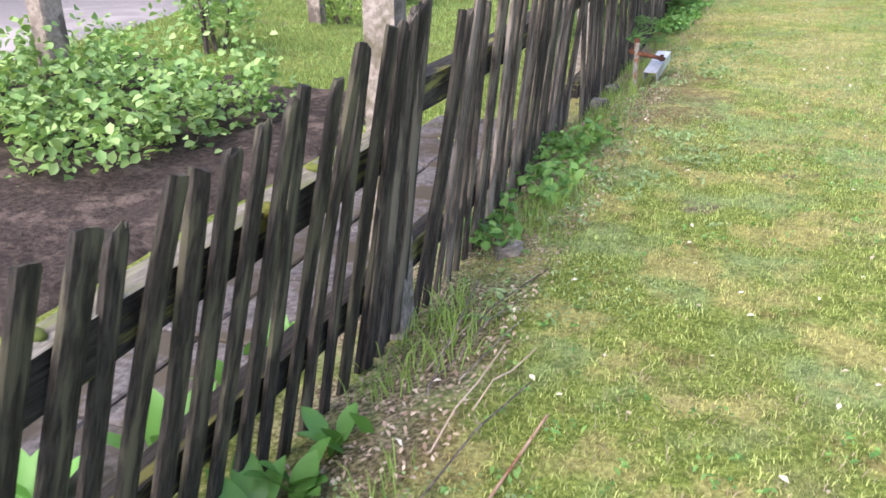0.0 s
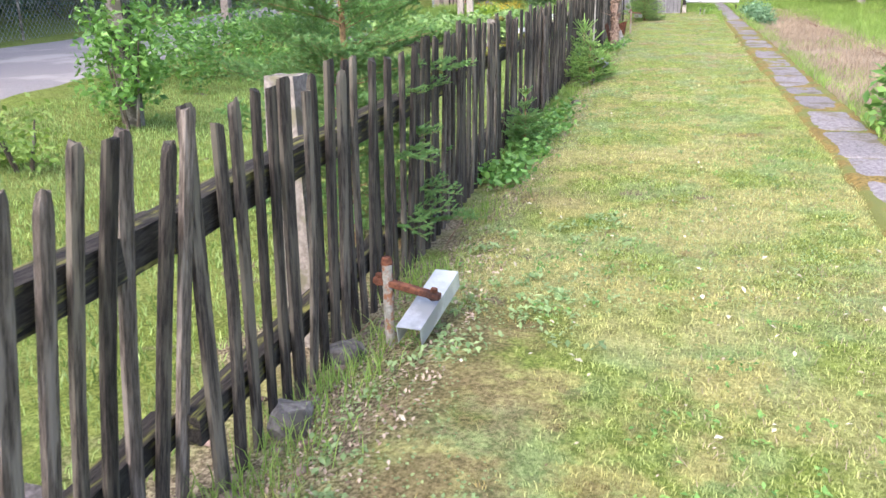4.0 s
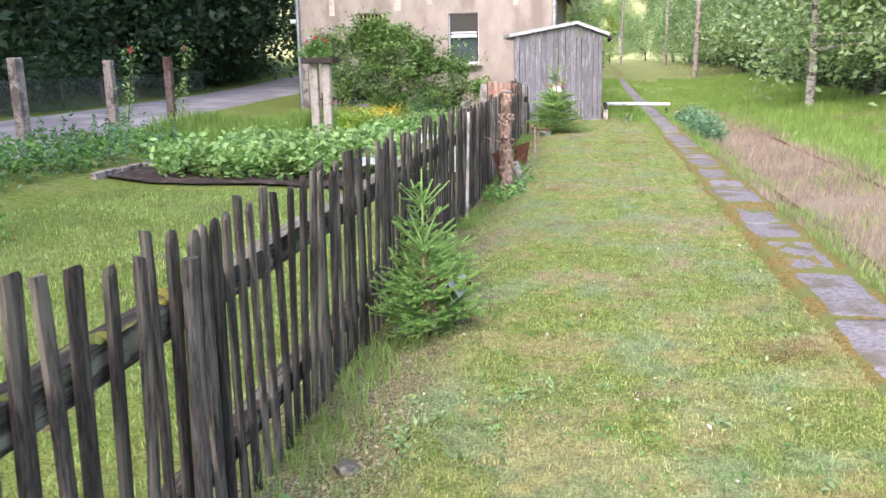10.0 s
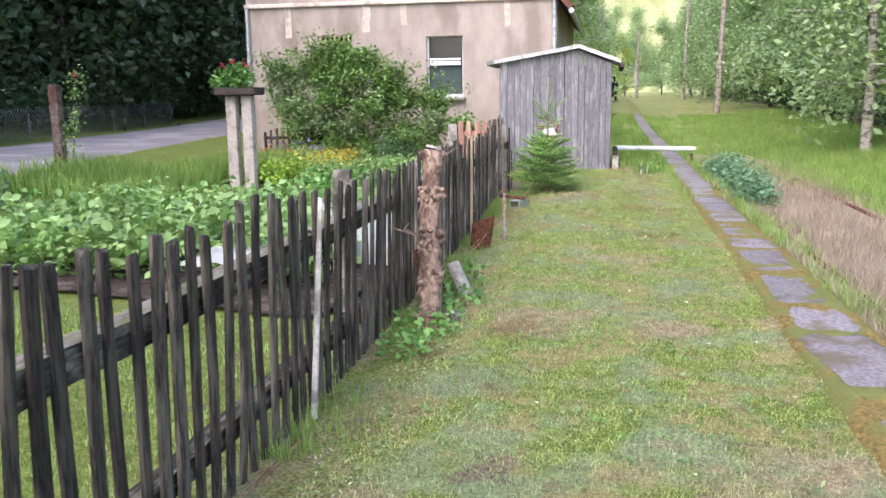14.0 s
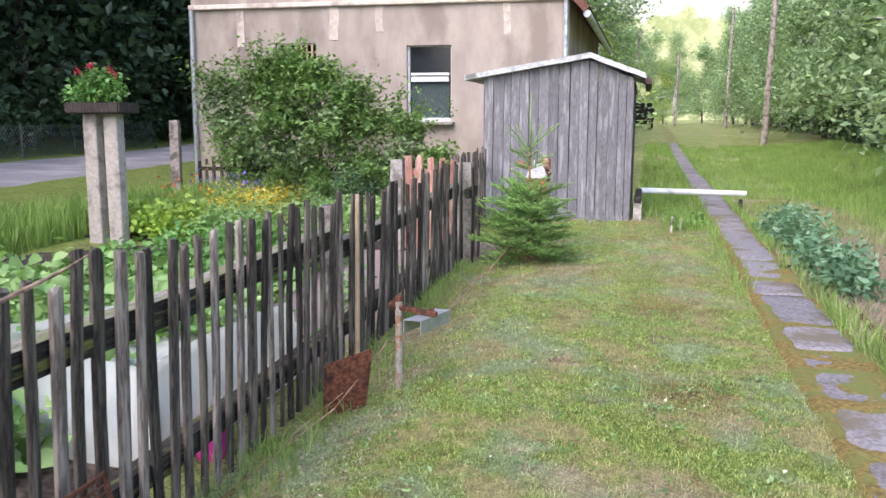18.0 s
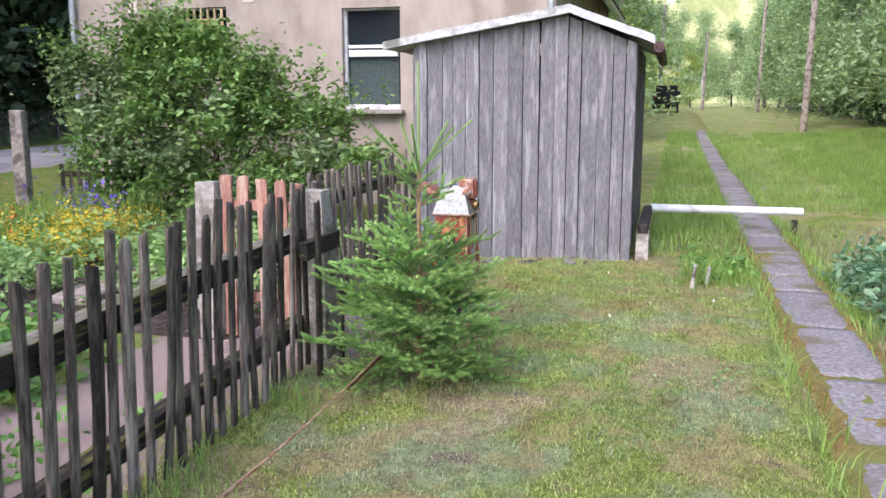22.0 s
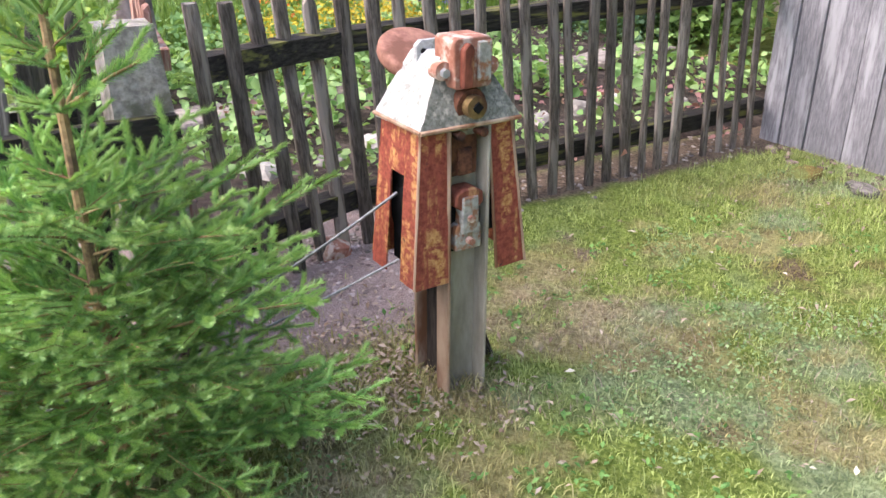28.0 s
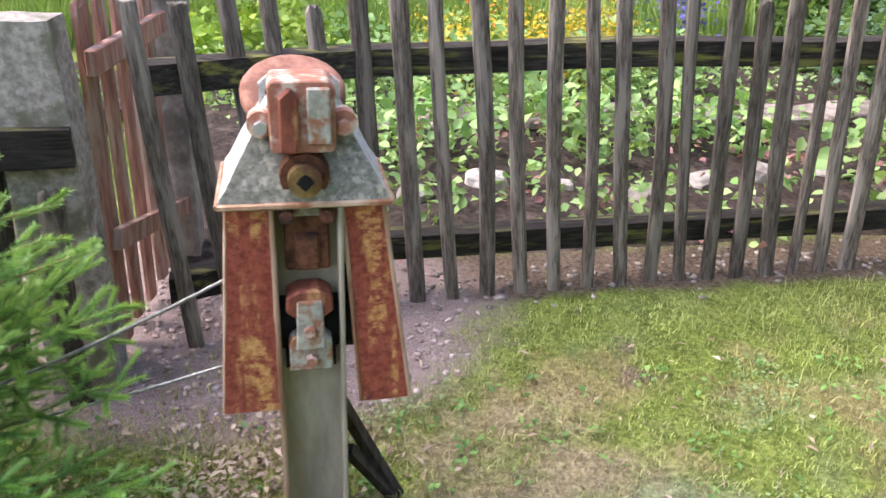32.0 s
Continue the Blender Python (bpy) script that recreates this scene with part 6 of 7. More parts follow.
def spruce(x, y, height, spread, label, seed, whorl=0.14, per=6, density=900, width=0.0022, needle=0.016, leader=0.22, z_off=0.0, low=0.06, green=None, tip_new=0.07, taper=(0.9, 1.0, 0.78, 0.54, 0.37, 0.22), open_=False):
    r = random.Random(seed)
    ob = base("spruce", x, y, ground_z(x, y) + z_off, label, "tree")
    bm = bmesh.new()
    tube(bm, (0, 0, -0.05), (0, 0, height * 0.7), 0.006 + 0.007 * height, 0.004 + 0.003 * height, 8)
    tube(bm, (0, 0, height * 0.7), (0, 0, max(height * 0.71, height - leader)), 0.004 + 0.002 * height, 0.006, 7)
    part("trunk", bm, M_TWIG, ob)
    sizes = [spread, spread * 0.75, spread * 0.5, spread * 0.28]
    kinds = [[spruce_branch(s, seed * 10 + i * 3 + j, needle, density, width, tip_new, green, open_) for j in range(2)] for i, s in enumerate(sizes)]
    z = low
    k = 0
    while z < height - leader * 0.98:
        f = (z - low) / (height - leader * 0.7 - low)
        want = spread * float(np.interp(f, (0, 0.12, 0.4, 0.6, 0.8, 1.0), taper))
        i = min(range(4), key=lambda q: abs(sizes[q] - want))
        n = max(4, int(per * (1.0 if f < 0.55 else 0.65)))
        for j in range(n):
            az = 360 * j / n + k * 47 + r.gauss(0, 12)
            if r.random() < 0.12 * f + 0.04:
                continue
            sc = max(0.35, want / sizes[i]) * r.uniform(0.68, 1.15)
            pitch = -10 - 30 * f ** 1.3 + r.gauss(0, 7)
            piece("branch", r.choice(kinds[i]), ob, pose(0, 0, z + r.gauss(0, 0.02), 0, 0, az) @ pose(0, 0, 0, r.gauss(0, 14), pitch, 0) @ Matrix.Diagonal((sc, sc, sc, 1)))
        z += whorl * r.uniform(0.75, 1.2) * (0.85 if f < 0.5 else 1.35)
        k += 1
    # the leader and its crown of young shoots
    V, F, Mi = [], [], []
    twig_needles((0, 0, height - leader), (0, 0, height + 0.01), density * 0.6, needle * 0.7, width, V, F, Mi, 0)
    bm = bmesh.new()
    tube(bm, (0, 0, height - leader - 0.02), (0, 0, height), 0.0075, 0.005, 7)
    for q in range(7):
        a = 6.2832 * q / 7 + 0.4
        l = min(leader, 0.42) * r.uniform(0.75, 1.0)
        b0 = (0, 0, height - leader + r.uniform(-0.02, 0.02))
        twig_needles(b0, (math.cos(a) * l * 0.75, math.sin(a) * l * 0.75, b0[2] + l * 0.7), density * 1.3, needle * 0.85, width, V, F, Mi, 0)
        tube(bm, b0, (math.cos(a) * l * 0.75, math.sin(a) * l * 0.75, b0[2] + l * 0.7), 0.005, 0.003, 6)
    part("young_stem", bm, M_TIP, ob, "yellow-green young stems")
    me = raw_mesh("leader", np.concatenate(V), np.concatenate(F), np.full(sum(len(f) for f in F) // 3, 3), [M_TIP], np.concatenate(Mi))
    piece("leader", me, ob, Matrix())
    return ob


spruce(-0.85, 28.47, 1.76, 0.65, "young green spruce with pale fresh shoots standing by the fence", 3, whorl=0.085, per=9, density=3300, width=0.0022, needle=0.019, leader=0.60, tip_new=0.06, open_=True, taper=(0.95, 1.0, 0.74, 0.47, 0.29, 0.17))
spruce(-1.07, 15.33, 0.82, 0.37, "small spruce beside the galvanised wire guide", 5, whorl=0.065, per=9, density=3200, needle=0.016, width=0.003, leader=0.26, open_=True, taper=(0.95, 1.0, 0.75, 0.5, 0.36, 0.24))
spruce(-1.25, 16.2, 0.93, 0.44, "small spruce growing close against the fence", 6, whorl=0.075, per=8, density=3200, needle=0.016, width=0.003, leader=0.26, open_=True, taper=(0.95, 1.0, 0.75, 0.52, 0.36, 0.24))
spruce(-1.16, 10.75, 0.60, 0.27, "little dark spruce at the foot of the fence", 8, whorl=0.06, per=9, density=2600, width=0.003, needle=0.014, leader=0.08, green=M_NEEDLEDARK)
spruce(-1.74, 8.2, 2.9, 0.86, "spruce behind the fence with boughs through and over the pales", 11, whorl=0.17, per=7, density=900, width=0.005, needle=0.02, leader=0.5, low=0.2, tip_new=0.02, green=M_NEEDLEDARK)
spruce(-1.46, 8.2, 0.55, 0.5, "low spruce sapling pushing twigs through the pales", 14, whorl=0.2, per=3, density=900, width=0.0045, needle=0.018, leader=0.1, low=0.15, green=M_NEEDLEDARK)


# ---- broad-leaved bushes, trees ----
def clumps(n, shape, k, spread):
    """n clump centres by shape(), each with k leaves round it."""
    c = np.array([shape() for _ in range(n)])
    off = rng.normal(size=(n, k, 3)) * spread
    return (c[:, None] + off).reshape(-1, 3)


def ellipsoid_shell(cx, cy, cz, rx, ry, rz, lo=0.6):
    def f():
        while True:
            d = rng.normal(size=3)
            d /= np.linalg.norm(d)
            if d[2] > -0.75:
                break
        k = rng.uniform(lo, 1.0) * (1 + 0.28 * noise.noise((d[0] * 2.1 + cx, d[1] * 2.1 + cy, d[2] * 2.1)))
        return (cx + d[0] * rx * k, cy + d[1] * ry * k, cz + d[2] * rz * k)
    return f


def bush(x, y, rx, ry, h, n, k, leaf, material, label, name="bush", stems=6, spread=0.09, z=None):
    gz = ground_z(x, y) if z is None else z
    ob = base(name, x, y, gz, label, "bush")
    bm = bmesh.new()
    for i in range(stems):
        a = 6.2832 * i / stems
        tube(bm, (0.06 * math.cos(a), 0.06 * math.sin(a), -0.05), (rx * 0.6 * math.cos(a), ry * 0.6 * math.sin(a), h * random.uniform(0.5, 0.85)), 0.022, 0.006, 6)
    part("stems", bm, M_BARK, ob)
    pts = clumps(n, ellipsoid_shell(0, 0, h * 0.52, rx, ry, h * 0.52, 0.45), k, spread)
    pts[:, 2] = np.maximum(pts[:, 2], 0.03)
    piece("foliage", leaves_mesh("foliage", pts, leaf, material), ob, Matrix())
    return ob


big = bush(-5.75, 34.6, 1.45, 0.8, 1.5, 80, 30, 0.10, M_BUSH, "large loose green shrub in front of the house", stems=9, spread=0.2)
for sx, sy, tx, tz, r0 in ((-1.0, -0.1, -1.4, 1.6, 0.05), (1.35, -0.3, 1.75, 1.1, 0.05), (0.2, -0.2, 0.1, 1.7, 0.05)):
    bm = bmesh.new()
    tube(bm, (sx, sy, -0.1), ((sx + tx) / 2 + 0.05, sy, tz * 0.5), r0, r0 * 0.8, 8)
    tube(bm, ((sx + tx) / 2 + 0.05, sy, tz * 0.5), (tx, sy, tz), r0 * 0.8, r0 * 0.4, 8)
    part("trunk", bm, M_PEELED, big, "brown shrub trunk")


def shrub_top(x):
    return float(np.interp(x, (-2.7, -2.2, -1.5, -0.9, -0.4, 0.0, 0.5, 1.1, 1.8, 2.6), (2.05, 2.3, 2.25, 2.6, 2.75, 2.7, 2.35, 2.15, 1.85, 1.3)))


lr = random.Random(4)
light_pts, dark_pts = [], []
for row, step in ((0.35, 0.62), (0.85, 0.58), (1.4, 0.55), (1.9, 0.5), (2.35, 0.45)):
    lx = -1.7
    while lx < 2.5:
        top = shrub_top(lx)
        if row + 0.1 < top and not (lx < -1.25 and row < 1.0) and not (lx > 2.2 and row < 0.5):
            s = lr.uniform(0.30, 0.46)
            lz = min(row + lr.gauss(0, 0.1), top - s * 0.6)
            ly = -0.35 - 0.45 * (1 - min(1.0, row / 1.6)) + lr.gauss(0, 0.12)
            pts = clumps(24, ellipsoid_shell(lx + lr.gauss(0, 0.1), ly, max(s * 0.6, lz), s * 1.15, 0.45, s * 1.05, 0.3), 34, 0.10)
            pts[:, 2] = np.maximum(pts[:, 2], 0.03)
            # paler grey-green leaves on the upper left, also painting in its lit top
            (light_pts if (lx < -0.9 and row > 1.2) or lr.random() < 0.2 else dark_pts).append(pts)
        lx += step * lr.uniform(0.8, 1.2)
twigs = []
for _ in range(80):
    bx = rng.uniform(-1.9, 2.3)
    tz = shrub_top(bx) - 0.25
    dx = rng.normal() * 0.35 + 0.12 * bx
    for q in range(14):
        twigs.append((bx + dx * q / 14, -0.45 + 0.1 * rng.normal(), tz + rng.uniform(0.25, 0.6) * q / 14))
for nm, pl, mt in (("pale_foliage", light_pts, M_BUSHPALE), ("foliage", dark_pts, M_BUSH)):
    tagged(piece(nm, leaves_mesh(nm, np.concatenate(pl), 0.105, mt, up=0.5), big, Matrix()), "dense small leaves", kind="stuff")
piece("young_growth", leaves_mesh("young_growth", np.repeat(np.array(twigs), 2, 0) + rng.normal(size=(len(twigs) * 2, 3)) * 0.05, 0.085, M_BUSH), big, Matrix())
side = base("side_fence", -7.25, 34.25, ground_z(-7.25, 34.25), "low dark picket fence beside the shrub", "fence")
bm = bmesh.new()
box(bm, 0, 0.03, 0.56, 1.5, 0.05, 0.07)
part("rail", bm, M_RAIL, side)
for i in range(10):
    piece("picket", PICKETS[i % 14], side, pose(-0.70 + 0.15 * i, 0, 0.0, 0, 0, 90) @ Matrix.Diagonal((1, 1.2, 0.70 + 0.04 * ((i * 7) % 3), 1)))
bush(2.35, 11.6, 0.6, 0.7, 0.85, 70, 24, 0.13, M_HERB, "leafy shrub at the track edge", stems=5)
bush(-5.3, 11.2, 0.36, 0.36, 1.25, 60, 22, 0.09, M_HERB, "climbing leaves round the leaning roadside post", name="climber", stems=4)
bush(2.2, 31.6, 0.4, 1.5, 0.36, 60, 22, 0.09, M_BLUEGREEN, "patch of blue-green nettles at the slab edge", name="nettles", stems=5, spread=0.1)
bush(2.15, 28.6, 0.34, 1.4, 0.32, 60, 22, 0.09, M_BLUEGREEN, "patch of blue-green nettles at the slab edge", name="nettles", stems=5, spread=0.1)


def tree_kind(seed, h, crown_w, crown_lo, leaf_n, leaf, bark, leaf_material, clump=26, spread=0.45):
    r = random.Random(seed)
    bm = bmesh.new()
    p = Vector((0, 0, -0.3))
    rad = 0.012 * h + 0.02
    limbs = []
    for i in range(6):
        q = p + Vector((r.gauss(0, 0.012 * h), r.gauss(0, 0.012 * h), h * 0.9 / 6 + (0.3 if i == 0 else 0)))
        tube(bm, p, q, rad * (1 - i / 7), rad * (1 - (i + 1) / 7), 8)
        if q.z > crown_lo:
            limbs.append(q.copy())
        p = q
    tips = []
    for q in limbs:
        for j in range(4):
            a = r.uniform(0, 6.28)
            f = 1 - 0.75 * (q.z - crown_lo) / (h - crown_lo)
            e = q + Vector((math.cos(a) * crown_w * f, math.sin(a) * crown_w * f, r.uniform(0.0, 0.15) * h * 0.5))
            tube(bm, q, e, 0.05, 0.015, 5)
            tips.append((q, e))
    trunk = mesh_of("trunk", bm, bark)

    def shape():
        q, e = r.choice(tips)
        t = r.uniform(0.35, 1.1)
        return tuple(q.lerp(e, t) + Vector((r.gauss(0, 0.3), r.gauss(0, 0.3), r.gauss(0.1, 0.4))))
    pts = clumps(leaf_n, shape, clump, spread)
    return trunk, leaves_mesh("crown", pts, leaf, leaf_material)


def tree(kind, x, y, s, label, group):
    ob = base("tree", x, y, ground_z(x, y), label, "tree", rz=random.uniform(0, 360), group=group)
    ob.scale = (s, s, s * random.uniform(0.9, 1.15))
    for nm, me in zip(("trunk", "crown"), kind):
        piece(nm, me, ob, Matrix())
    return ob


BIRCHES = [tree_kind(s, 11, 2.4, 1.6, 360, 0.20, M_BIRCH, M_FOREST, 28, 0.40) for s in (21, 22, 23)]
LIME = [tree_kind(s, 9, 3.0, 1.0, 420, 0.24, M_BARK, M_FOREST, 26, 0.45) for s in (31, 32)]
SUNNY = [tree_kind(33, 9, 3.0, 1.0, 420, 0.24, M_BARK, M_SUNLEAF, 26, 0.45)]
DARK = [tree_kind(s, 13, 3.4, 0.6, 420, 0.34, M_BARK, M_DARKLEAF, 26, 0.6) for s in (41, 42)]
random.seed(5)
# the wood along the right of the track
y = 30.0
while y < 130:
    # dark leaves in the third row paint in the wood's shaded depth
    for row, (x0, x1) in enumerate(((8.2, 10.0), (11.0, 14.0), (15.0, 20.0))):
        if row == 0 or random.random() < 0.8:
            tree(random.choice(BIRCHES + LIME if row < 2 else DARK), random.uniform(x0, x1) + 0.012 * (y - 30), y + random.uniform(-1.5, 1.5), random.uniform(0.75, 1.2), "light green broad-leaved tree at the track's edge", "wood along the track")
    y += 3.6 + 0.03 * (y - 30)
tree(BIRCHES[0], 6.35, 37.9, 0.95, "birch with a pale trunk in the meadow", "wood along the track")
# left of the far track, behind the house
for tx, ty in ((-3.5, 56), (-5, 64), (-2.6, 72), (-6, 80), (-3, 92), (-4, 108), (-2, 122), (4, 140), (0, 150), (8, 150), (-6, 140)):
    tree(random.choice(BIRCHES + LIME), tx, ty, random.uniform(0.8, 1.25), "light green tree beyond the house", "trees beyond the house")
for tx, ty in ((-12.2, 54), (-13.2, 62), (-14.2, 71), (-12, 80), (-15, 86), (-11, 92), (-16.5, 98), (-18, 90)):
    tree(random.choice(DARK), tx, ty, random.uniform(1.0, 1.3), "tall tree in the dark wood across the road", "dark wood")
for tx, ty, ts in ((-4.4, 60, 0.9), (-3.2, 97, 1.1), (-4.4, 78, 1.1), (-5.2, 66, 1.1), (2.5, 150, 1.0)):
    tree(SUNNY[0], tx, ty, ts, "tree closing the view down the line, sunlight put in its yellow-green leaves", "trees beyond the house")
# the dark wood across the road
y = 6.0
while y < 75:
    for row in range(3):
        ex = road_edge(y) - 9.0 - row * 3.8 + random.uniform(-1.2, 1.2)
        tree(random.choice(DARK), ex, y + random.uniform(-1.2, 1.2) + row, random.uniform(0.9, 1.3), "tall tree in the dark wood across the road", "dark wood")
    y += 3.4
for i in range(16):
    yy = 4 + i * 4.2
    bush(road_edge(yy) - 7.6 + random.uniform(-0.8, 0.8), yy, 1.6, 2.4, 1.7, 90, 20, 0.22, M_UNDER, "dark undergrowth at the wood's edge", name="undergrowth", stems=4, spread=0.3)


# dark-coloured bushes put the under-canopy shade in along the track
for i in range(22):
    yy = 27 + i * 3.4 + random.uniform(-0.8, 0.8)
    bush(9.9 + 0.012 * (yy - 30) + random.uniform(-0.5, 0.9), yy, 1.5, 2.2, random.uniform(1.5, 2.6), 80, 20, 0.2, M_UNDER, "undergrowth along the track with the trees' shade in its dark leaf colour", name="undergrowth", stems=4, spread=0.3)

# sapling stubs by the shed
for sx, sy, h in ((0.67, 31.2, 0.21), (0.79, 31.32, 0.17)):
    bm = bmesh.new()
    tube(bm, (0, 0, -0.03), (0.02, 0.02, h), 0.018, 0.014, 8)
    rough_up(bm, 0.004, 25, sx)
    ob = thing("birch_stub", bm, M_BIRCH, "thin white cut-off birch sapling among weeds", "stump", group="birch stubs")
    ob.matrix_world = pose(sx, sy, ground_z(sx, sy), random.gauss(0, 8), random.gauss(0, 8), 0)

# glowing curtain painted as pale summer haze and sky, far beyond the line's end
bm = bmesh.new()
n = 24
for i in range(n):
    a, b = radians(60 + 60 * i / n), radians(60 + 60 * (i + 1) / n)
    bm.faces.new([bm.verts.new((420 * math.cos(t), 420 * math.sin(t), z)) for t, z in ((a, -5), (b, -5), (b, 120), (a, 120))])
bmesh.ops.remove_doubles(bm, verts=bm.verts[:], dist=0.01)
g = Graph("glowing_hillside_and_sky", 1.0)
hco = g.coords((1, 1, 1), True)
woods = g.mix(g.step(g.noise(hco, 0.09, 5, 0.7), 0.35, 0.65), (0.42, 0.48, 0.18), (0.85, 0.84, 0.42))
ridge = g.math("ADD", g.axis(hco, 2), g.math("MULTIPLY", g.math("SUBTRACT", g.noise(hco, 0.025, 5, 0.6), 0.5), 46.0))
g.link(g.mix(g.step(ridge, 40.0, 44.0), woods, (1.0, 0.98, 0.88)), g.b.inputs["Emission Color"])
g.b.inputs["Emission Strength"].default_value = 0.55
tagged(new("backdrop", mesh_of("backdrop", bm, g.done((0.02, 0.02, 0.02)))), "glowing curtain painted with a hazy sunlit wooded hillside under a pale sky", "backdrop", kind="structure")

# telegraph poles beside the track
for px_, py_, ph in ((5.9, 64, 9.5), (6.4, 92, 9.5), (-0.8, 92, 8.0), (3.2, 118, 8.0)):
    bm = bmesh.new()
    tube(bm, (0, 0, -0.3), (0, 0, ph), 0.16, 0.11, 10)
    ob = thing("telegraph_pole", bm, M_ROADPOST, "brown-grey tall pole beside the disused track", "pole", group="poles along the track")
    ob.matrix_world = pose(px_, py_, ground_z(px_, py_), 0, 1.2, 0)

# a dark car-like vehicle far down the line
wagon = base("far_vehicle", -0.2, 88, rise(88), "dark car-like vehicle standing far down the line", "wagon")
for nm, c, s, mt in (("body", (0, 0, 1.05), (1.9, 4, 0.9), M_BLACK), ("chassis", (0, 0, 0.42), (1.7, 3.8, 0.3), M_BLACK), ("cabin", (0, 0.2, 1.7), (1.5, 2.4, 0.4), M_BLACK), ("tail_lamp", (-0.8, -2.02, 1.2), (0.25, 0.05, 0.3), M_RUST)):
    bm = bmesh.new()
    box(bm, *c, *s)
    bevel(bm, 0.05)
    part(nm, bm, mt, wagon)
for wx in (-0.8, 0.8):
    bm = bmesh.new()
    tube(bm, (wx - 0.07, -2.2, 0.45), (wx + 0.07, -2.2, 0.45), 0.45, None, 16)
    part("wheel", bm, M_BLACK, wagon)

# ---- garden ----
bm = bmesh.new()
ring = [(-7.0, 21.6), (-4.6, 21.5), (-2.0, 21.0), (-1.75, 23.4), (-2.85, 24.8), (-3.0, 28.2), (-5.2, 28.6), (-7.4, 26.5)]
bm.faces.new([bm.verts.new((px_, py_, ground_z(px_, py_) + 0.035)) for px_, py_ in ring])
bmesh.ops.subdivide_edges(bm, edges=bm.edges[:], cuts=4)
bmesh.ops.triangulate(bm, faces=bm.faces[:])
for _ in range(2):
    bmesh.ops.subdivide_edges(bm, edges=bm.edges[:], cuts=1)
for v in bm.verts:
    v.co.z = ground_z(v.co.x, v.co.y) + 0.04 + 0.03 * noise.noise(v.co * 3)
tagged(new("garden_bed", mesh_of("garden_bed", bm, M_SOIL)), "dark soil of the vegetable bed", "soil", kind="structure")


def veg_patch(x0, x1, y0, y1, n, k, size, h, material, label, name):
    xy = scatter(n, x0, x1, y0, y1)
    c = np.array([(px_, py_, ground_z(px_, py_) + rng.uniform(0.3, 1.0) * h) for px_, py_ in xy])
    pts = (c[:, None] + rng.normal(size=(n, k, 3)) * (0.07, 0.07, h * 0.25)).reshape(-1, 3)
    pts[:, 2] = np.maximum(pts[:, 2], -0.12)
    return tagged(new(name, leaves_mesh(name, pts, size, material, up=0.5, aspect=0.72, full=True)), label, "plants", kind="stuff")


def tall_patch(x0, x1, y0, y1, n, h, size, material, label, name):
    """Upright stems, each leafed from the ground to a thin tip."""
    xy = scatter(n, x0, x1, y0, y1)
    pts = []
    for px_, py_ in xy:
        hh = h * rng.uniform(0.6, 1.15)
        lx, ly = rng.normal(0, 0.06, 2)
        for q in range(26):
            t = rng.uniform(0.05, 1.0)
            w = 0.10 * (1.1 - t)
            pts.append((px_ + lx * t + rng.normal(0, w), py_ + ly * t + rng.normal(0, w), ground_z(px_, py_) + hh * t))
    return tagged(new(name, leaves_mesh(name, np.array(pts), size, material, up=0.3, aspect=0.4)), label, "plants", kind="stuff")


veg_patch(-6.6, -2.3, 21.9, 25.6, 560, 22, 0.105, 0.40, M_VEG, "bushy light green potato plants in rows", "potato_plants")
veg_patch(-4.6, -2.75, 25.6, 28.3, 210, 18, 0.075, 0.3, M_HERB, "low leafy garden plants", "garden_plants")
veg_patch(-2.45, -1.72, 25.1, 27.6, 26, 12, 0.05, 0.14, M_HERB, "small leafy plants along the gravel behind the fence", "garden_plants")
veg_patch(-8.2, -6.9, 1.5, 5.2, 10, 10, 0.09, 0.3, M_VEG, "leafy plants by the road", "roadside_plants")
veg_patch(-5.4, -3.35, 3.3, 5.3, 190, 24, 0.066, 0.43, M_VEG, "bushy light green potato plants in a bed", "potato_plants")
veg_patch(-3.9, -2.25, 29.2, 31.6, 60, 16, 0.052, 0.2, M_VEG, "strawberry and bellflower leaves behind the fence", "garden_plants")
veg_patch(-3.6, -2.1, 29.4, 33.0, 22, 12, 0.045, 0.2, M_DULLPINK, "reddish low foliage in the flower bed", "flowers")
veg_patch(-6.1, -4.7, 30.4, 32.0, 150, 22, 0.032, 0.38, M_YELLOW, "cushion of small yellow flowers", "flowers")
veg_patch(-6.6, -3.2, 29.6, 32.2, 200, 16, 0.07, 0.3, M_VEG, "light green perennials in the flower bed", "garden_plants")
veg_patch(-7.2, -5.9, 32.7, 33.4, 24, 14, 0.06, 0.45, M_PURPLE, "violet iris flowers in the border", "flowers")
veg_patch(-9.0, -7.4, 17.5, 25.5, 200, 16, 0.08, 0.3, M_HERB, "tall border plants along the road posts", "border_plants")


veg_patch(-6.2, -5.1, 28.75, 29.7, 60, 26, 0.085, 0.34, M_FERN, "bright yellow-green ferns in the flower bed", "ferns")
veg_patch(-6.5, -4.2, 28.9, 32.8, 260, 16, 0.05, 0.22, M_VEG, "light green perennials in the flower bed", "garden_plants")
veg_patch(-6.7, -6.0, 30.9, 31.6, 7, 10, 0.05, 0.55, M_ORANGE, "orange poppies in the flower bed", "flowers")
veg_patch(-5.0, -4.2, 33.2, 33.9, 40, 24, 0.05, 0.5, M_BLUEGREEN, "grey-green lavender cushion", "garden_plants")
stone(-6.55, 32.0, 0.36, M_ROADPOST, "large pinkish-grey boulder in the flower bed", "boulder")
walkway = base("garden_path", 0, 0, 0, "row of pale stepping slabs through the flower bed", "path", kind="structure")
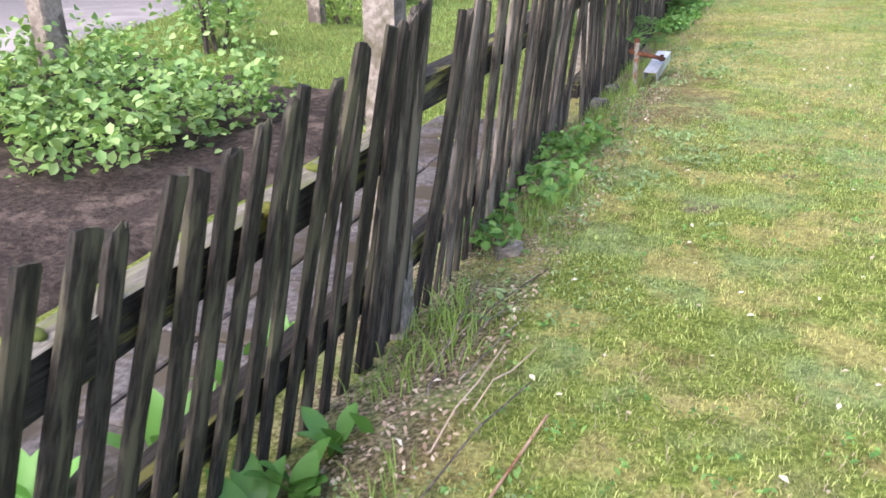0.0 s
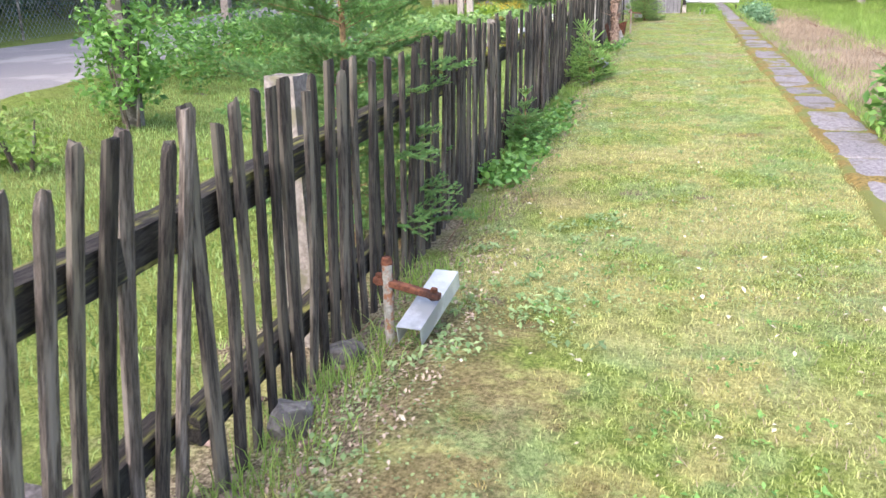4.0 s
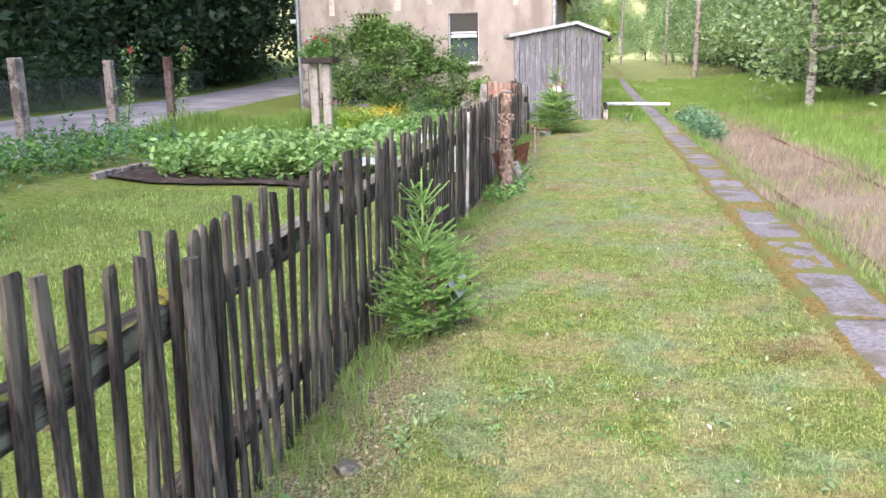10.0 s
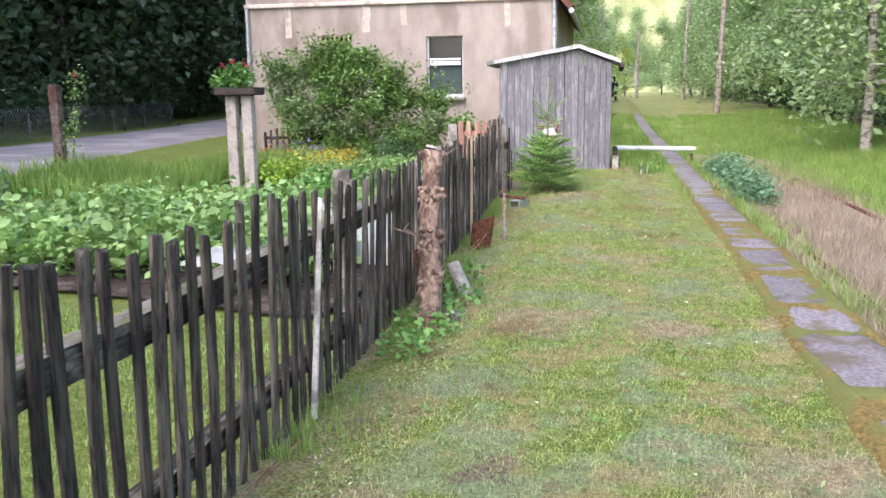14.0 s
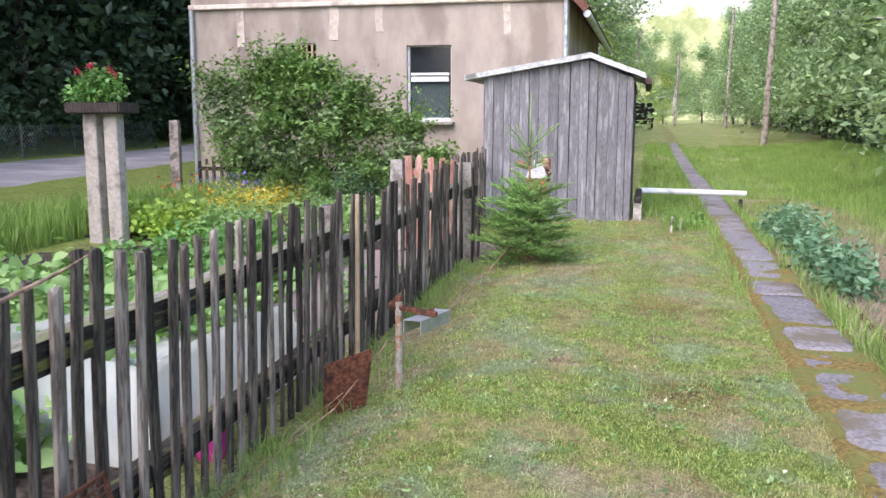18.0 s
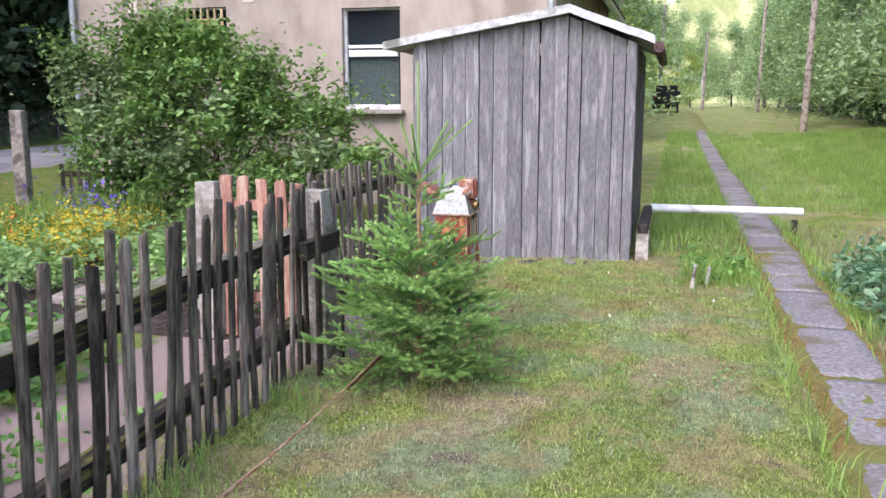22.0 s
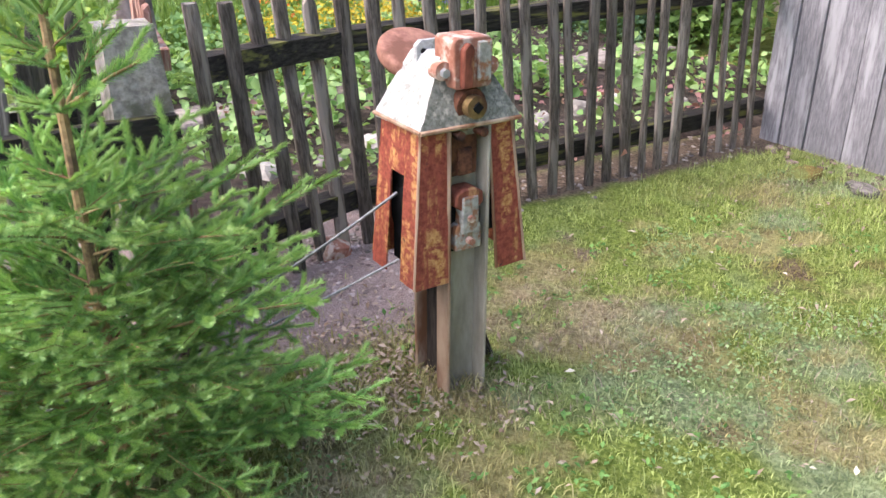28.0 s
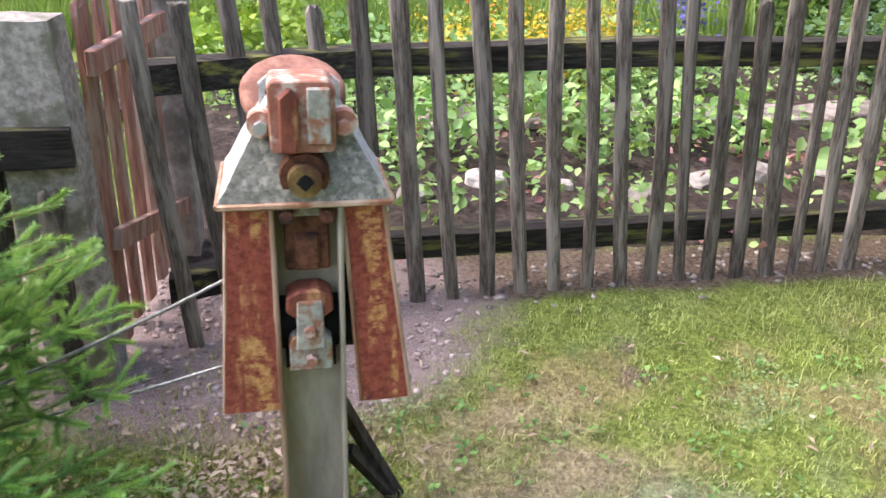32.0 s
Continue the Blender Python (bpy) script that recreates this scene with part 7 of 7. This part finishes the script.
for i in range(9):
    bm = bmesh.new()
    box(bm, 0, 0, 0, 0.34, 0.42, 0.06)
    bevel(bm, 0.012)
    rough_up(bm, 0.008, 9, i)
    ob = part("stepping_slab", bm, M_ROADPOST, walkway)
    yy = 29.6 + 0.46 * i
    ob.matrix_local = pose(-4.02 + random.gauss(0, 0.05), yy, ground_z(-4.0, yy) + 0.06, random.gauss(0, 1.5), random.gauss(0, 1.5), random.gauss(0, 6))

# soil bed and slab strip behind the first stretch of fence
bm = bmesh.new()
bmesh.ops.create_grid(bm, x_segments=24, y_segments=40, size=0.5)
for v in bm.verts:
    a, b = -4.1 + v.co.x * 2.9, 3.3 + v.co.y * 5.8
    edge = max(abs(v.co.x), abs(v.co.y)) > 0.49
    v.co = Vector((a + 0.06 * noise.noise((a, b, 1)), b + 0.06 * noise.noise((a, b, 7)), ground_z(a, b) + (-0.02 if edge else 0.05 + 0.03 * noise.noise((a * 4, b * 4, 0)))))
tagged(new("garden_bed", mesh_of("garden_bed", bm, M_SOIL)), "dark crumbly soil of a small vegetable bed", "soil", kind="structure")
paving = base("garden_paving", 0, 0, 0, "strip of worn grey concrete paving behind the fence", "paving", kind="structure")
for i in range(28):
    bm = bmesh.new()
    box(bm, 0, 0, 0, 0.36, 0.55, 0.05)
    bevel(bm, 0.008)
    ob = part("paving_slab", bm, M_PAVE, paving)
    yy = -2.0 + 0.565 * (i % 14)
    ob.matrix_local = pose(-1.72 - 0.375 * (i // 14) + random.gauss(0, 0.005), yy, ground_z(-1.72, yy) + 0.012, random.gauss(0, 0.6), random.gauss(0, 0.6), random.gauss(0, 1))
kerb = base("bed_kerb", 0, 0, 0, "low concrete kerb round the vegetable bed", "kerb", kind="structure")
for i in range(8):
    bm = bmesh.new()
    box(bm, 0, 0, 0, 0.10, 0.62, 0.12)
    bevel(bm, 0.012)
    ob = part("kerb_stone", bm, M_ROADPOST, kerb)
    t = i / 7
    xx, yy = -7.05 + 0.05 * t, 21.7 + 4.6 * t
    ob.matrix_local = pose(xx, yy, ground_z(xx, yy) + 0.04, 0, 0, random.gauss(0, 2))

tall_patch(-7.3, -5.7, 12.8, 18.0, 150, 0.95, 0.10, M_HERB, "tall leafy weeds by the road", "roadside_plants")
tall_patch(-8.8, -7.2, 18.0, 25.0, 110, 0.6, 0.09, M_BLUEGREEN, "grey-green border perennials along the road", "border_plants")
veg_patch(-3.9, -2.3, 31.6, 33.4, 34, 16, 0.075, 0.22, M_VEG, "scattered seedlings in the dark soil", "garden_plants")

# wire netting on posts along the far side of the road
netting = base("netting_fence", 0, 0, 0, "low chain-link netting on thin posts beyond the road", "fence")


def net_x(v):
    return road_edge(v) - 5.7


nv, nf = [], []
for k in range(300):
    v0 = 2.0 + 0.16 * k
    for s in (1, -1):
        a, b = (v0, v0 + 0.95) if s > 0 else (v0 + 0.95, v0)
        za, zb = ground_z(net_x(a), a) + 0.02, ground_z(net_x(b), b) + 0.98
        i = len(nv)
        nv += [(net_x(a), a, za), (net_x(a), a + 0.012, za), (net_x(b), b + 0.012, zb), (net_x(b), b, zb)]
        nf.append((i, i + 1, i + 2, i + 3))
me = bpy.data.meshes.new("mesh")
me.from_pydata(nv, [], nf)
me.materials.append(M_ZINC)
ob = new("mesh", me)
ob.parent = netting
tagged(ob, "grey diamond wire mesh", kind="stuff")
for k in range(17):
    v0 = 2.0 + 3.0 * k
    bm = bmesh.new()
    tube(bm, (net_x(v0), v0, ground_z(net_x(v0), v0) - 0.1), (net_x(v0), v0, ground_z(net_x(v0), v0) + 1.05), 0.03, None, 8)
    part("post", bm, M_POST, netting)

# roses on the road posts
for px_, py_, fm in ((-9.35, 26.0, M_PINK), (-9.8, 29.2, M_PINK)):
    rose = base("climbing_rose", px_, py_, ground_z(px_, py_), "thin climbing rose tied to the post", "plant")
    bm = bmesh.new()
    tube(bm, (0.1, 0.1, -0.05), (0.28, 0.1, 1.0), 0.012, 0.008, 6)
    tube(bm, (0.28, 0.1, 1.0), (0.4, 0.05, 1.75), 0.008, 0.004, 6)
    part("stem", bm, M_BARK, rose)
    sp = np.array([(0.1 + 0.28 * t, 0.1, 0.25 + 1.5 * t) for t in rng.uniform(0, 1, 40)])
    tagged(piece("foliage", leaves_mesh("foliage", np.repeat(sp, 7, 0) + rng.normal(size=(280, 3)) * 0.09, 0.075, M_VEG), rose, Matrix()), "small green rose leaves", kind="stuff")
    piece("bloom", leaves_mesh("bloom", np.array([(0.36, 0.05, 1.68)] * 30) + rng.normal(size=(30, 3)) * 0.03, 0.05, fm), rose, Matrix())

# pedestal flower stand: two concrete posts with a tray of geraniums
stand = base("flower_stand", -6.0, 28.65, ground_z(-6.0, 28.65), "flower stand of two concrete posts with a wooden tray", "planter")
for dx in (-0.14, 0.14):
    bm = bmesh.new()
    box(bm, dx, 0, 0.76, 0.18, 0.16, 1.6)
    bevel(bm, 0.012)
    part("post", bm, M_STAND, stand)
bm = bmesh.new()
for c, s in (((0, 0, 1.58), (0.70, 0.40, 0.04)), ((0, -0.20, 1.63), (0.70, 0.03, 0.11)), ((0, 0.20, 1.63), (0.70, 0.03, 0.11)), ((-0.35, 0, 1.63), (0.03, 0.40, 0.11)), ((0.35, 0, 1.63), (0.03, 0.40, 0.11))):
    box(bm, *c, *s)
part("tray", bm, M_DARKWOOD, stand)
gz = ground_z(-6.0, 28.65)
ger = base("geranium", -6.0, 28.65, gz + 1.64, "red-flowering geranium in the tray", "plant")
piece("leaves", leaves_mesh("leaves", clumps(80, ellipsoid_shell(-0.08, 0, 0.20, 0.36, 0.24, 0.27, 0.3), 14, 0.06), 0.07, M_HERB), ger, Matrix())
for bx, by, bz in ((-0.24, -0.1, 0.34), (-0.02, -0.14, 0.40), (0.16, 0.02, 0.32), (0.05, 0.12, 0.38)):
    piece("bloom", leaves_mesh("bloom", np.array([(bx, by, bz + 0.06)] * 26) + rng.normal(size=(26, 3)) * 0.022, 0.045, M_PINK), ger, Matrix())

# posts along the road, with wire netting
for px_, py_, h, mt, lab in ((-9.1, 22.8, 1.55, M_ROADPOST, "brown-grey concrete post by the road"), (-9.5, 26.1, 1.5, M_ROADPOST, "brown-grey concrete post by the road"), (-9.95, 29.35, 1.5, M_BROWNPOST, "brown weathered post by the road"), (-8.6, 19.3, 1.5, M_ROADPOST, "brown-grey concrete post by the road"), (-8.06, 33.62, 1.47, M_ROADPOST, "brown-grey round-topped post before the house"), (-7.15, 34.6, 1.35, M_ROADPOST, "pinkish-brown post half hidden in the shrub"), (-5.2, 9.05, 1.5, M_ROADPOST, "leaning brown-grey post by the road"), (-5.35, 11.3, 1.4, M_POST, "grey post overgrown with a climber by the road"), (-4.65, 4.45, 1.5, M_ROADPOST, "brown-grey concrete post behind the potato bed")):
    bm = bmesh.new()
    box(bm, 0, 0, h / 2 - 0.1, 0.17, 0.17, h + 0.2)
    bevel(bm, 0.02, 2)
    rough_up(bm, 0.006, 12, px_)
    ob = thing("road_post", bm, mt, lab, "post", group="posts along the road")
    ob.matrix_world = pose(px_, py_, ground_z(px_, py_), 0, 0, random.gauss(0, 8))

# thin stakes by the road posts
for px_, py_, h, lab in ((-4.84, 4.55, 1.5, "thin rusty iron stake beside the concrete post"), (-5.05, 6.65, 1.4, "thin dark stake with weeds at its foot")):
    bm = bmesh.new()
    tube(bm, (0, 0, -0.1), (0.02, 0.01, h), 0.026, 0.022, 7)
    rough_up(bm, 0.003, 18)
    ob = thing("stake", bm, M_RUST if py_ < 5 else M_DARKWOOD, lab, "stake", group="stakes by the road")
    ob.matrix_world = pose(px_, py_, ground_z(px_, py_))
bush(-5.1, 6.9, 0.34, 0.4, 0.75, 40, 22, 0.08, M_VEG, "leafy weeds round a thin stake by the road", name="weed_clump", stems=5, spread=0.08)
bush(-5.0, 9.3, 0.3, 0.34, 0.5, 26, 20, 0.06, M_TALL, "tuft of weeds at the foot of the leaning post", name="weed_clump", stems=4, spread=0.07)

# a tub of thin white plastic behind the fence, with a crumpled sheet in it


def plastic_mat():
    g = Graph("thin_white_plastic", 0.35, 0, 0.4)
    co = g.coords()
    col = g.mix(g.step(g.noise(co, 4, 5), 0.35, 0.7), (0.90, 0.91, 0.88), (0.78, 0.81, 0.77))
    g.done(col)
    tr = g.n.new("ShaderNodeBsdfTranslucent")
    g.link(col, tr.inputs[0])
    mixed = g.n.new("ShaderNodeMixShader")
    mixed.inputs[0].default_value = 0.6
    g.link(g.b.outputs[0], mixed.inputs[1])
    g.link(tr.outputs[0], mixed.inputs[2])
    g.link(mixed.outputs[0], g.n["Material Output"].inputs[0])
    return g.m


M_PLASTIC = plastic_mat()


def plastic(name, parent, at, us, vs, label=""):
    """A thin wavering sheet; at(u, v) gives its place."""
    bm = bmesh.new()
    rows = [[bm.verts.new(at(u / us, v / vs)) for v in range(vs + 1)] for u in range(us + 1)]
    for p, q in zip(rows, rows[1:]):
        for k in range(vs):
            bm.faces.new((p[k], q[k], q[k + 1], p[k + 1]))
    bmesh.ops.solidify(bm, geom=bm.faces[:], thickness=0.003)
    return part(name, bm, M_PLASTIC, parent, label, True)


tub = base("white_tub", -1.76, 23.8, ground_z(-1.8, 23.8), "thin white plastic garden tub bulging behind the fence", "tub")
bulge = lambda u, v: 0.03 * math.sin(3.1 * u) * math.sin(3.1 * v) + 0.012 * noise.noise((u * 5, v * 4, 2.0))
plastic("wall", tub, lambda u, v: (-0.04 * v + bulge(u, v), -0.85 + 1.66 * u, 0.0 + v * (0.52 + 0.02 * math.sin(5 * u) - 0.22 * max(0, u - 0.94) / 0.06)), 26, 8)
plastic("wall", tub, lambda u, v: (-0.94 - 0.02 * v + bulge(u, v), -0.8 + 1.9 * u, v * (0.62 - 0.2 * u + 0.02 * noise.noise((u * 7, 0, 0)))), 26, 8)
plastic("wall", tub, lambda u, v: (-0.93 * u, -0.84 + 0.04 * u - bulge(u, v), v * (0.51 + 0.10 * u)), 14, 8)
plastic("wall", tub, lambda u, v: (-0.93 * u, 0.82 + 0.28 * u + bulge(u, v), v * (0.32 + 0.10 * u)), 14, 8)
plastic("liner", tub, lambda u, v: (-0.03 - 0.9 * u, -0.82 + 1.62 * v, 0.24 + 0.07 * noise.noise((u * 5, v * 7, 4.0)) + 0.03 * noise.noise((u * 13, v * 16, 1.0))), 22, 34, "crumpled white sheet in the tub")
bm = bmesh.new()
bmesh.ops.create_grid(bm, x_segments=16, y_segments=24, size=0.5)
for v in bm.verts:
    v.co = Vector((v.co.x * 0.9, v.co.y * 1.5, 0.36 + 0.06 * noise.noise(v.co * 5) - 0.5 * max(0, abs(v.co.x) - 0.36) - 0.5 * max(0, abs(v.co.y) - 0.40)))
ob = thing("plastic_sheet", bm, M_PLASTIC, "crumpled white plastic sheet over a frame in the bed", "sheet", smooth_shade=True)
ob.matrix_world = pose(-2.95, 22.2, ground_z(-2.7, 22.6))
bm = bmesh.new()
bmesh.ops.create_cone(bm, cap_ends=True, segments=18, radius1=0.07, radius2=0.10, depth=0.16)
ob = thing("flower_pot", bm, surface("magenta_plastic", (0.45, 0.03, 0.22), (0.6, 0.06, 0.32), None, 20, rough=0.4), "magenta plastic flower pot by the fence", "pot")
ob.matrix_world = pose(-1.66, 23.25, ground_z(-1.66, 23.25) + 0.08)

# the soil behind the last fence
bm = bmesh.new()
bmesh.ops.create_grid(bm, x_segments=24, y_segments=40, size=0.5)
for v in bm.verts:
    a, b = -4.5 + v.co.x * 4.6, 31.3 + v.co.y * 4.9
    edge = max(abs(v.co.x), abs(v.co.y)) > 0.49
    v.co = Vector((a + 0.06 * noise.noise((a, b, 1)), b + 0.06 * noise.noise((a, b, 7)), ground_z(a, b) + (-0.02 if edge else 0.03 + 0.03 * noise.noise((a * 4, b * 4, 0)))))
tagged(new("garden_bed", mesh_of("garden_bed", bm, M_SOIL)), "stony soil of the flower bed behind the fence", "soil", kind="structure")
for i in range(9):
    sx, sy = -2.9 + random.gauss(0, 0.05), 29.6 + i * 0.36
    stone(sx, sy, random.uniform(0.06, 0.11), M_PALE, "pale edging stone of the flower bed", "edging_stone")
iris = np.concatenate([scatter(3200, -8.9, -6.5, 26.2, 29.0), scatter(3200, -7.7, -5.9, 29.2, 32.2), scatter(900, -7.4, -5.9, 32.6, 33.7)])
tagged(new("iris_leaves", blades_mesh("iris_leaves", iris, 0.42, 0.02, M_TALL, 0.45)), "tall sword-shaped green leaves in the border", "plants", kind="stuff")

# ---- grass ----
M_CLOVER = leaf_mat("clover_leaves", (0.15, 0.25, 0.095), (0.34, 0.46, 0.21))
random.seed(9)
rng = np.random.default_rng(11)


def off_gravel(xy):
    return xy[((xy[:, 0] + 1.9) ** 2 * 1.2 + (xy[:, 1] - 29.25) ** 2 * 0.85) ** 0.5 > 0.62 + 0.18 * rng.random(len(xy))]


def off_bare(xy):
    """Leaves the trodden gravel free, and thins the turf where the earth shows by the first wire guide."""
    xy = off_gravel(xy)
    d = np.hypot((xy[:, 0] + 0.7) / 0.42, (xy[:, 1] - 6.3) / 0.95)
    d2 = np.hypot((xy[:, 0] + 0.95) / 0.22, (xy[:, 1] - 2.1) / 1.6)
    return xy[np.minimum(d, d2) + rng.normal(0, 0.22, len(xy)) > 1.0]


lawn = off_bare(np.concatenate([scatter(125000, -1.15, 1.25, 0.9, 14.0), scatter(115000, -1.15, 1.25, 14.0, 27.0), scatter(85000, -1.85, 1.3, 26.5, 33.0), patchy(scatter(9000, 1.2, 1.36, 3.0, 33.0), 1.3, 0.0, 7.0)]))
tagged(new("lawn_grass", blades_mesh("lawn_grass", lawn, 0.018, 0.0044, M_MOWN, 1.6)), "short mossy lawn grass", "grass", kind="stuff")
thatch = off_gravel(np.concatenate([patchy(scatter(26000, -1.15, 1.1, 0.8, 27.0), 0.8, 0.0, 6.0), patchy(scatter(16000, -1.7, 1.2, 26.5, 33.0), 0.8, 0.0, 6.0)]))
tagged(new("dry_thatch", blades_mesh("dry_thatch", thatch, 0.022, 0.0035, M_STRAW, 2.4)), "pale dead blades lying in the lawn", "grass", kind="stuff")
cl = np.concatenate([patchy(scatter(60000, -1.2, 1.15, 0.8, 27.0), 0.7, 0.03, 2.0), off_gravel(patchy(scatter(40000, -1.6, 1.2, 26.5, 32.5), 1.3, 0.2, 2.0))])
cl3 = np.array([(a, b, ground_z(a, b) + rng.uniform(0.012, 0.035)) for a, b in cl])
tagged(new("clover", leaves_mesh("clover", cl3, 0.0135, M_CLOVER, up=0.8, aspect=0.8, droop=0.0)), "patches of low grey-green clover in the lawn", "clover", kind="stuff")
fringe = np.concatenate([patchy(np.stack([np.array([fence_x(v) for v in yy]) + rng.normal(0.12, 0.12, len(yy)), yy], 1), 1.2, -0.05, 3.0) for yy in [rng.uniform(0.5, 28.2, 12000)]])
tagged(new("fence_grass", blades_mesh("fence_grass", fringe, 0.11, 0.005, M_TALL, 0.8)), "longer grass along the foot of the fence", "grass", kind="stuff")
verge = np.concatenate([patchy(scatter(76000, 3.6, 9.0, 18, 62), 0.4, -0.4, 1.0), patchy(scatter(9000, 0.2, 1.25, 33.2, 60), 0.5, -0.1, 2.0), np.stack([rng.normal(1.19, 0.05, 900), rng.uniform(27, 60, 900)], 1), np.stack([rng.normal(1.8, 0.06, 1400), rng.uniform(24, 60, 1400)], 1), patchy(scatter(500, 0.3, 1.2, 31.2, 33.2), 0.9, 0.0, 1.0), np.stack([rng.normal(0.9, 0.13, 420), rng.normal(31.9, 0.35, 420)], 1)])
tagged(new("meadow_grass", blades_mesh("meadow_grass", verge, 0.20, 0.009, M_TALL, 0.85)), "tall fresh meadow grass beside the track", "grass", kind="stuff")
straw = np.concatenate([patchy(scatter(26000, 1.75, 3.9, 8, 31), 0.7, -0.25, 1.0), scatter(2500, 2.0, 4.2, 31, 36)])
scr = np.concatenate([patchy(scatter(16000, 1.8, 4.2, 14, 60), 0.45, 0.0, 8.0), patchy(scatter(12000, 1.8, 4.2, 33, 62), 0.45, -0.3, 8.0), patchy(scatter(6000, 1.7, 2.1, 7, 31), 0.9, -0.15, 3.0)])
tagged(new("track_grass", blades_mesh("track_grass", scr, 0.14, 0.008, M_TALL, 0.9)), "green grass growing through the old track", "grass", kind="stuff")
tagged(new("dead_grass", blades_mesh("dead_grass", straw, 0.14, 0.006, M_STRAW, 0.9)), "dry reddish dead grass on the old track", "grass", kind="stuff")
garden_lawn = np.concatenate([scatter(60000, -6.5, -1.5, 5, 21), scatter(4000, -9, -6.6, 28, 34), scatter(1500, -6.6, -4.6, 32.6, 34)])
tagged(new("garden_grass", blades_mesh("garden_grass", garden_lawn, 0.045, 0.008, M_GRASS, 0.9)), "mown garden lawn behind the fence", "grass", kind="stuff")


def weeds(x0, x1, y0, y1, n, size, h, material, label):
    return veg_patch(x0, x1, y0, y1, n, 12, size, h, material, label, "weeds")


for y0, y1, n in ((3.2, 5.4, 50), (9.4, 12.9, 120), (20.0, 22.6, 40)):
    weeds(-1.28, -0.95, y0, y1, n, 0.055, 0.13, M_HERB, "ground elder leaves along the foot of the fence")
weeds(0.62, 1.12, 31.3, 32.6, 20, 0.05, 0.2, M_HERB, "leafy weeds beside the slab path")
lit = np.concatenate([scatter(2600, -1.2, -0.72, 0.8, 8), scatter(2600, -1.25, -0.85, 8, 28), scatter(260, -1.2, 1.1, 0, 32), scatter(700, -1.7, -0.5, 28.6, 29.6), np.stack([rng.normal(-1.0, 0.18, 350), rng.normal(29.25, 0.14, 350)], 1)])
lp3 = np.array([(a, b, ground_z(a, b) + 0.012) for a, b in lit])
tagged(new("leaf_litter", leaves_mesh("leaf_litter", lp3, 0.022, M_LITTER, up=0.9, droop=0.0)), "dry fallen leaves and twigs", "leaf litter", kind="stuff")
rosettes = np.concatenate([patchy(scatter(420, -1.0, -0.15, 2.6, 9.0), 1.1, -0.15, 4.0), patchy(scatter(260, -1.0, 1.1, 9.0, 27.0), 0.9, 0.0, 4.0)])
rs3 = np.array([(a, b, ground_z(a, b) + 0.022) for a, b in rosettes])
tagged(new("lawn_weeds", leaves_mesh("lawn_weeds", np.repeat(rs3, 9, 0) + rng.normal(size=(len(rs3) * 9, 3)) * (0.028, 0.028, 0.005), 0.034, M_CLOVER, up=0.85, droop=0.0)), "grey-green weed rosettes in the lawn by the fence", "weeds", kind="stuff")
petals = np.concatenate([scatter(170, -0.9, 1.2, 0.8, 9.0), scatter(100, -0.9, 1.2, 9.0, 27.0), scatter(25, -1.6, 1.0, 28.5, 32.0)])
pp3 = np.array([(a, b, ground_z(a, b) + 0.026) for a, b in petals])
tagged(new("fallen_leaves", leaves_mesh("fallen_leaves", pp3, 0.03, M_FALLEN, up=0.92, aspect=0.6, droop=0.0)), "pale fallen leaves lying on the lawn", "leaf litter", kind="stuff")
edge_grass = np.concatenate([scatter(2600, -1.9, -0.3, 31.2, 32.3), np.stack([rng.normal(-0.55, 0.35, 2200), rng.normal(28.95, 0.28, 2200)], 1), np.stack([rng.normal(-0.85, 0.13, 500), rng.normal(29.42, 0.1, 500)], 1), patchy(scatter(5000, -1.7, 1.0, 29.0, 32.0), 1.4, 0.05, 5.0)])
tagged(new("lawn_tufts", blades_mesh("lawn_tufts", edge_grass, 0.045, 0.0045, M_MOWN, 1.0)), "longer uncut grass tufts round the stand and shed", "grass", kind="stuff")
chips = np.concatenate([np.stack([rng.normal(-1.0, 0.16, 300), rng.normal(29.3, 0.15, 300)], 1), scatter(220, -1.6, 0.9, 28.8, 31.8)])
cp3 = np.array([(a, b, ground_z(a, b) + 0.018) for a, b in chips])
tagged(new("leaf_litter", leaves_mesh("leaf_litter", cp3, 0.034, M_LITTER, up=0.85, aspect=0.35, droop=0.0)), "tan dead leaves and chips round the stand", "leaf litter", kind="stuff")
broad = np.concatenate([patchy(scatter(2800, -1.1, 1.1, 0.6, 27.0), 0.9, 0.0, 1.0), patchy(scatter(700, -1.4, 1.0, 28.4, 32.0), 1.2, 0.05, 1.0)])
bp3 = np.array([(a, b, ground_z(a, b) + 0.02) for a, b in broad])
tagged(new("lawn_weeds", leaves_mesh("lawn_weeds", np.repeat(bp3, 4, 0) + rng.normal(size=(len(bp3) * 4, 3)) * (0.016, 0.016, 0.004), 0.025, M_HERB, up=0.75, droop=0.0)), "small broad-leaved weeds scattered in the lawn", "weeds", kind="stuff")
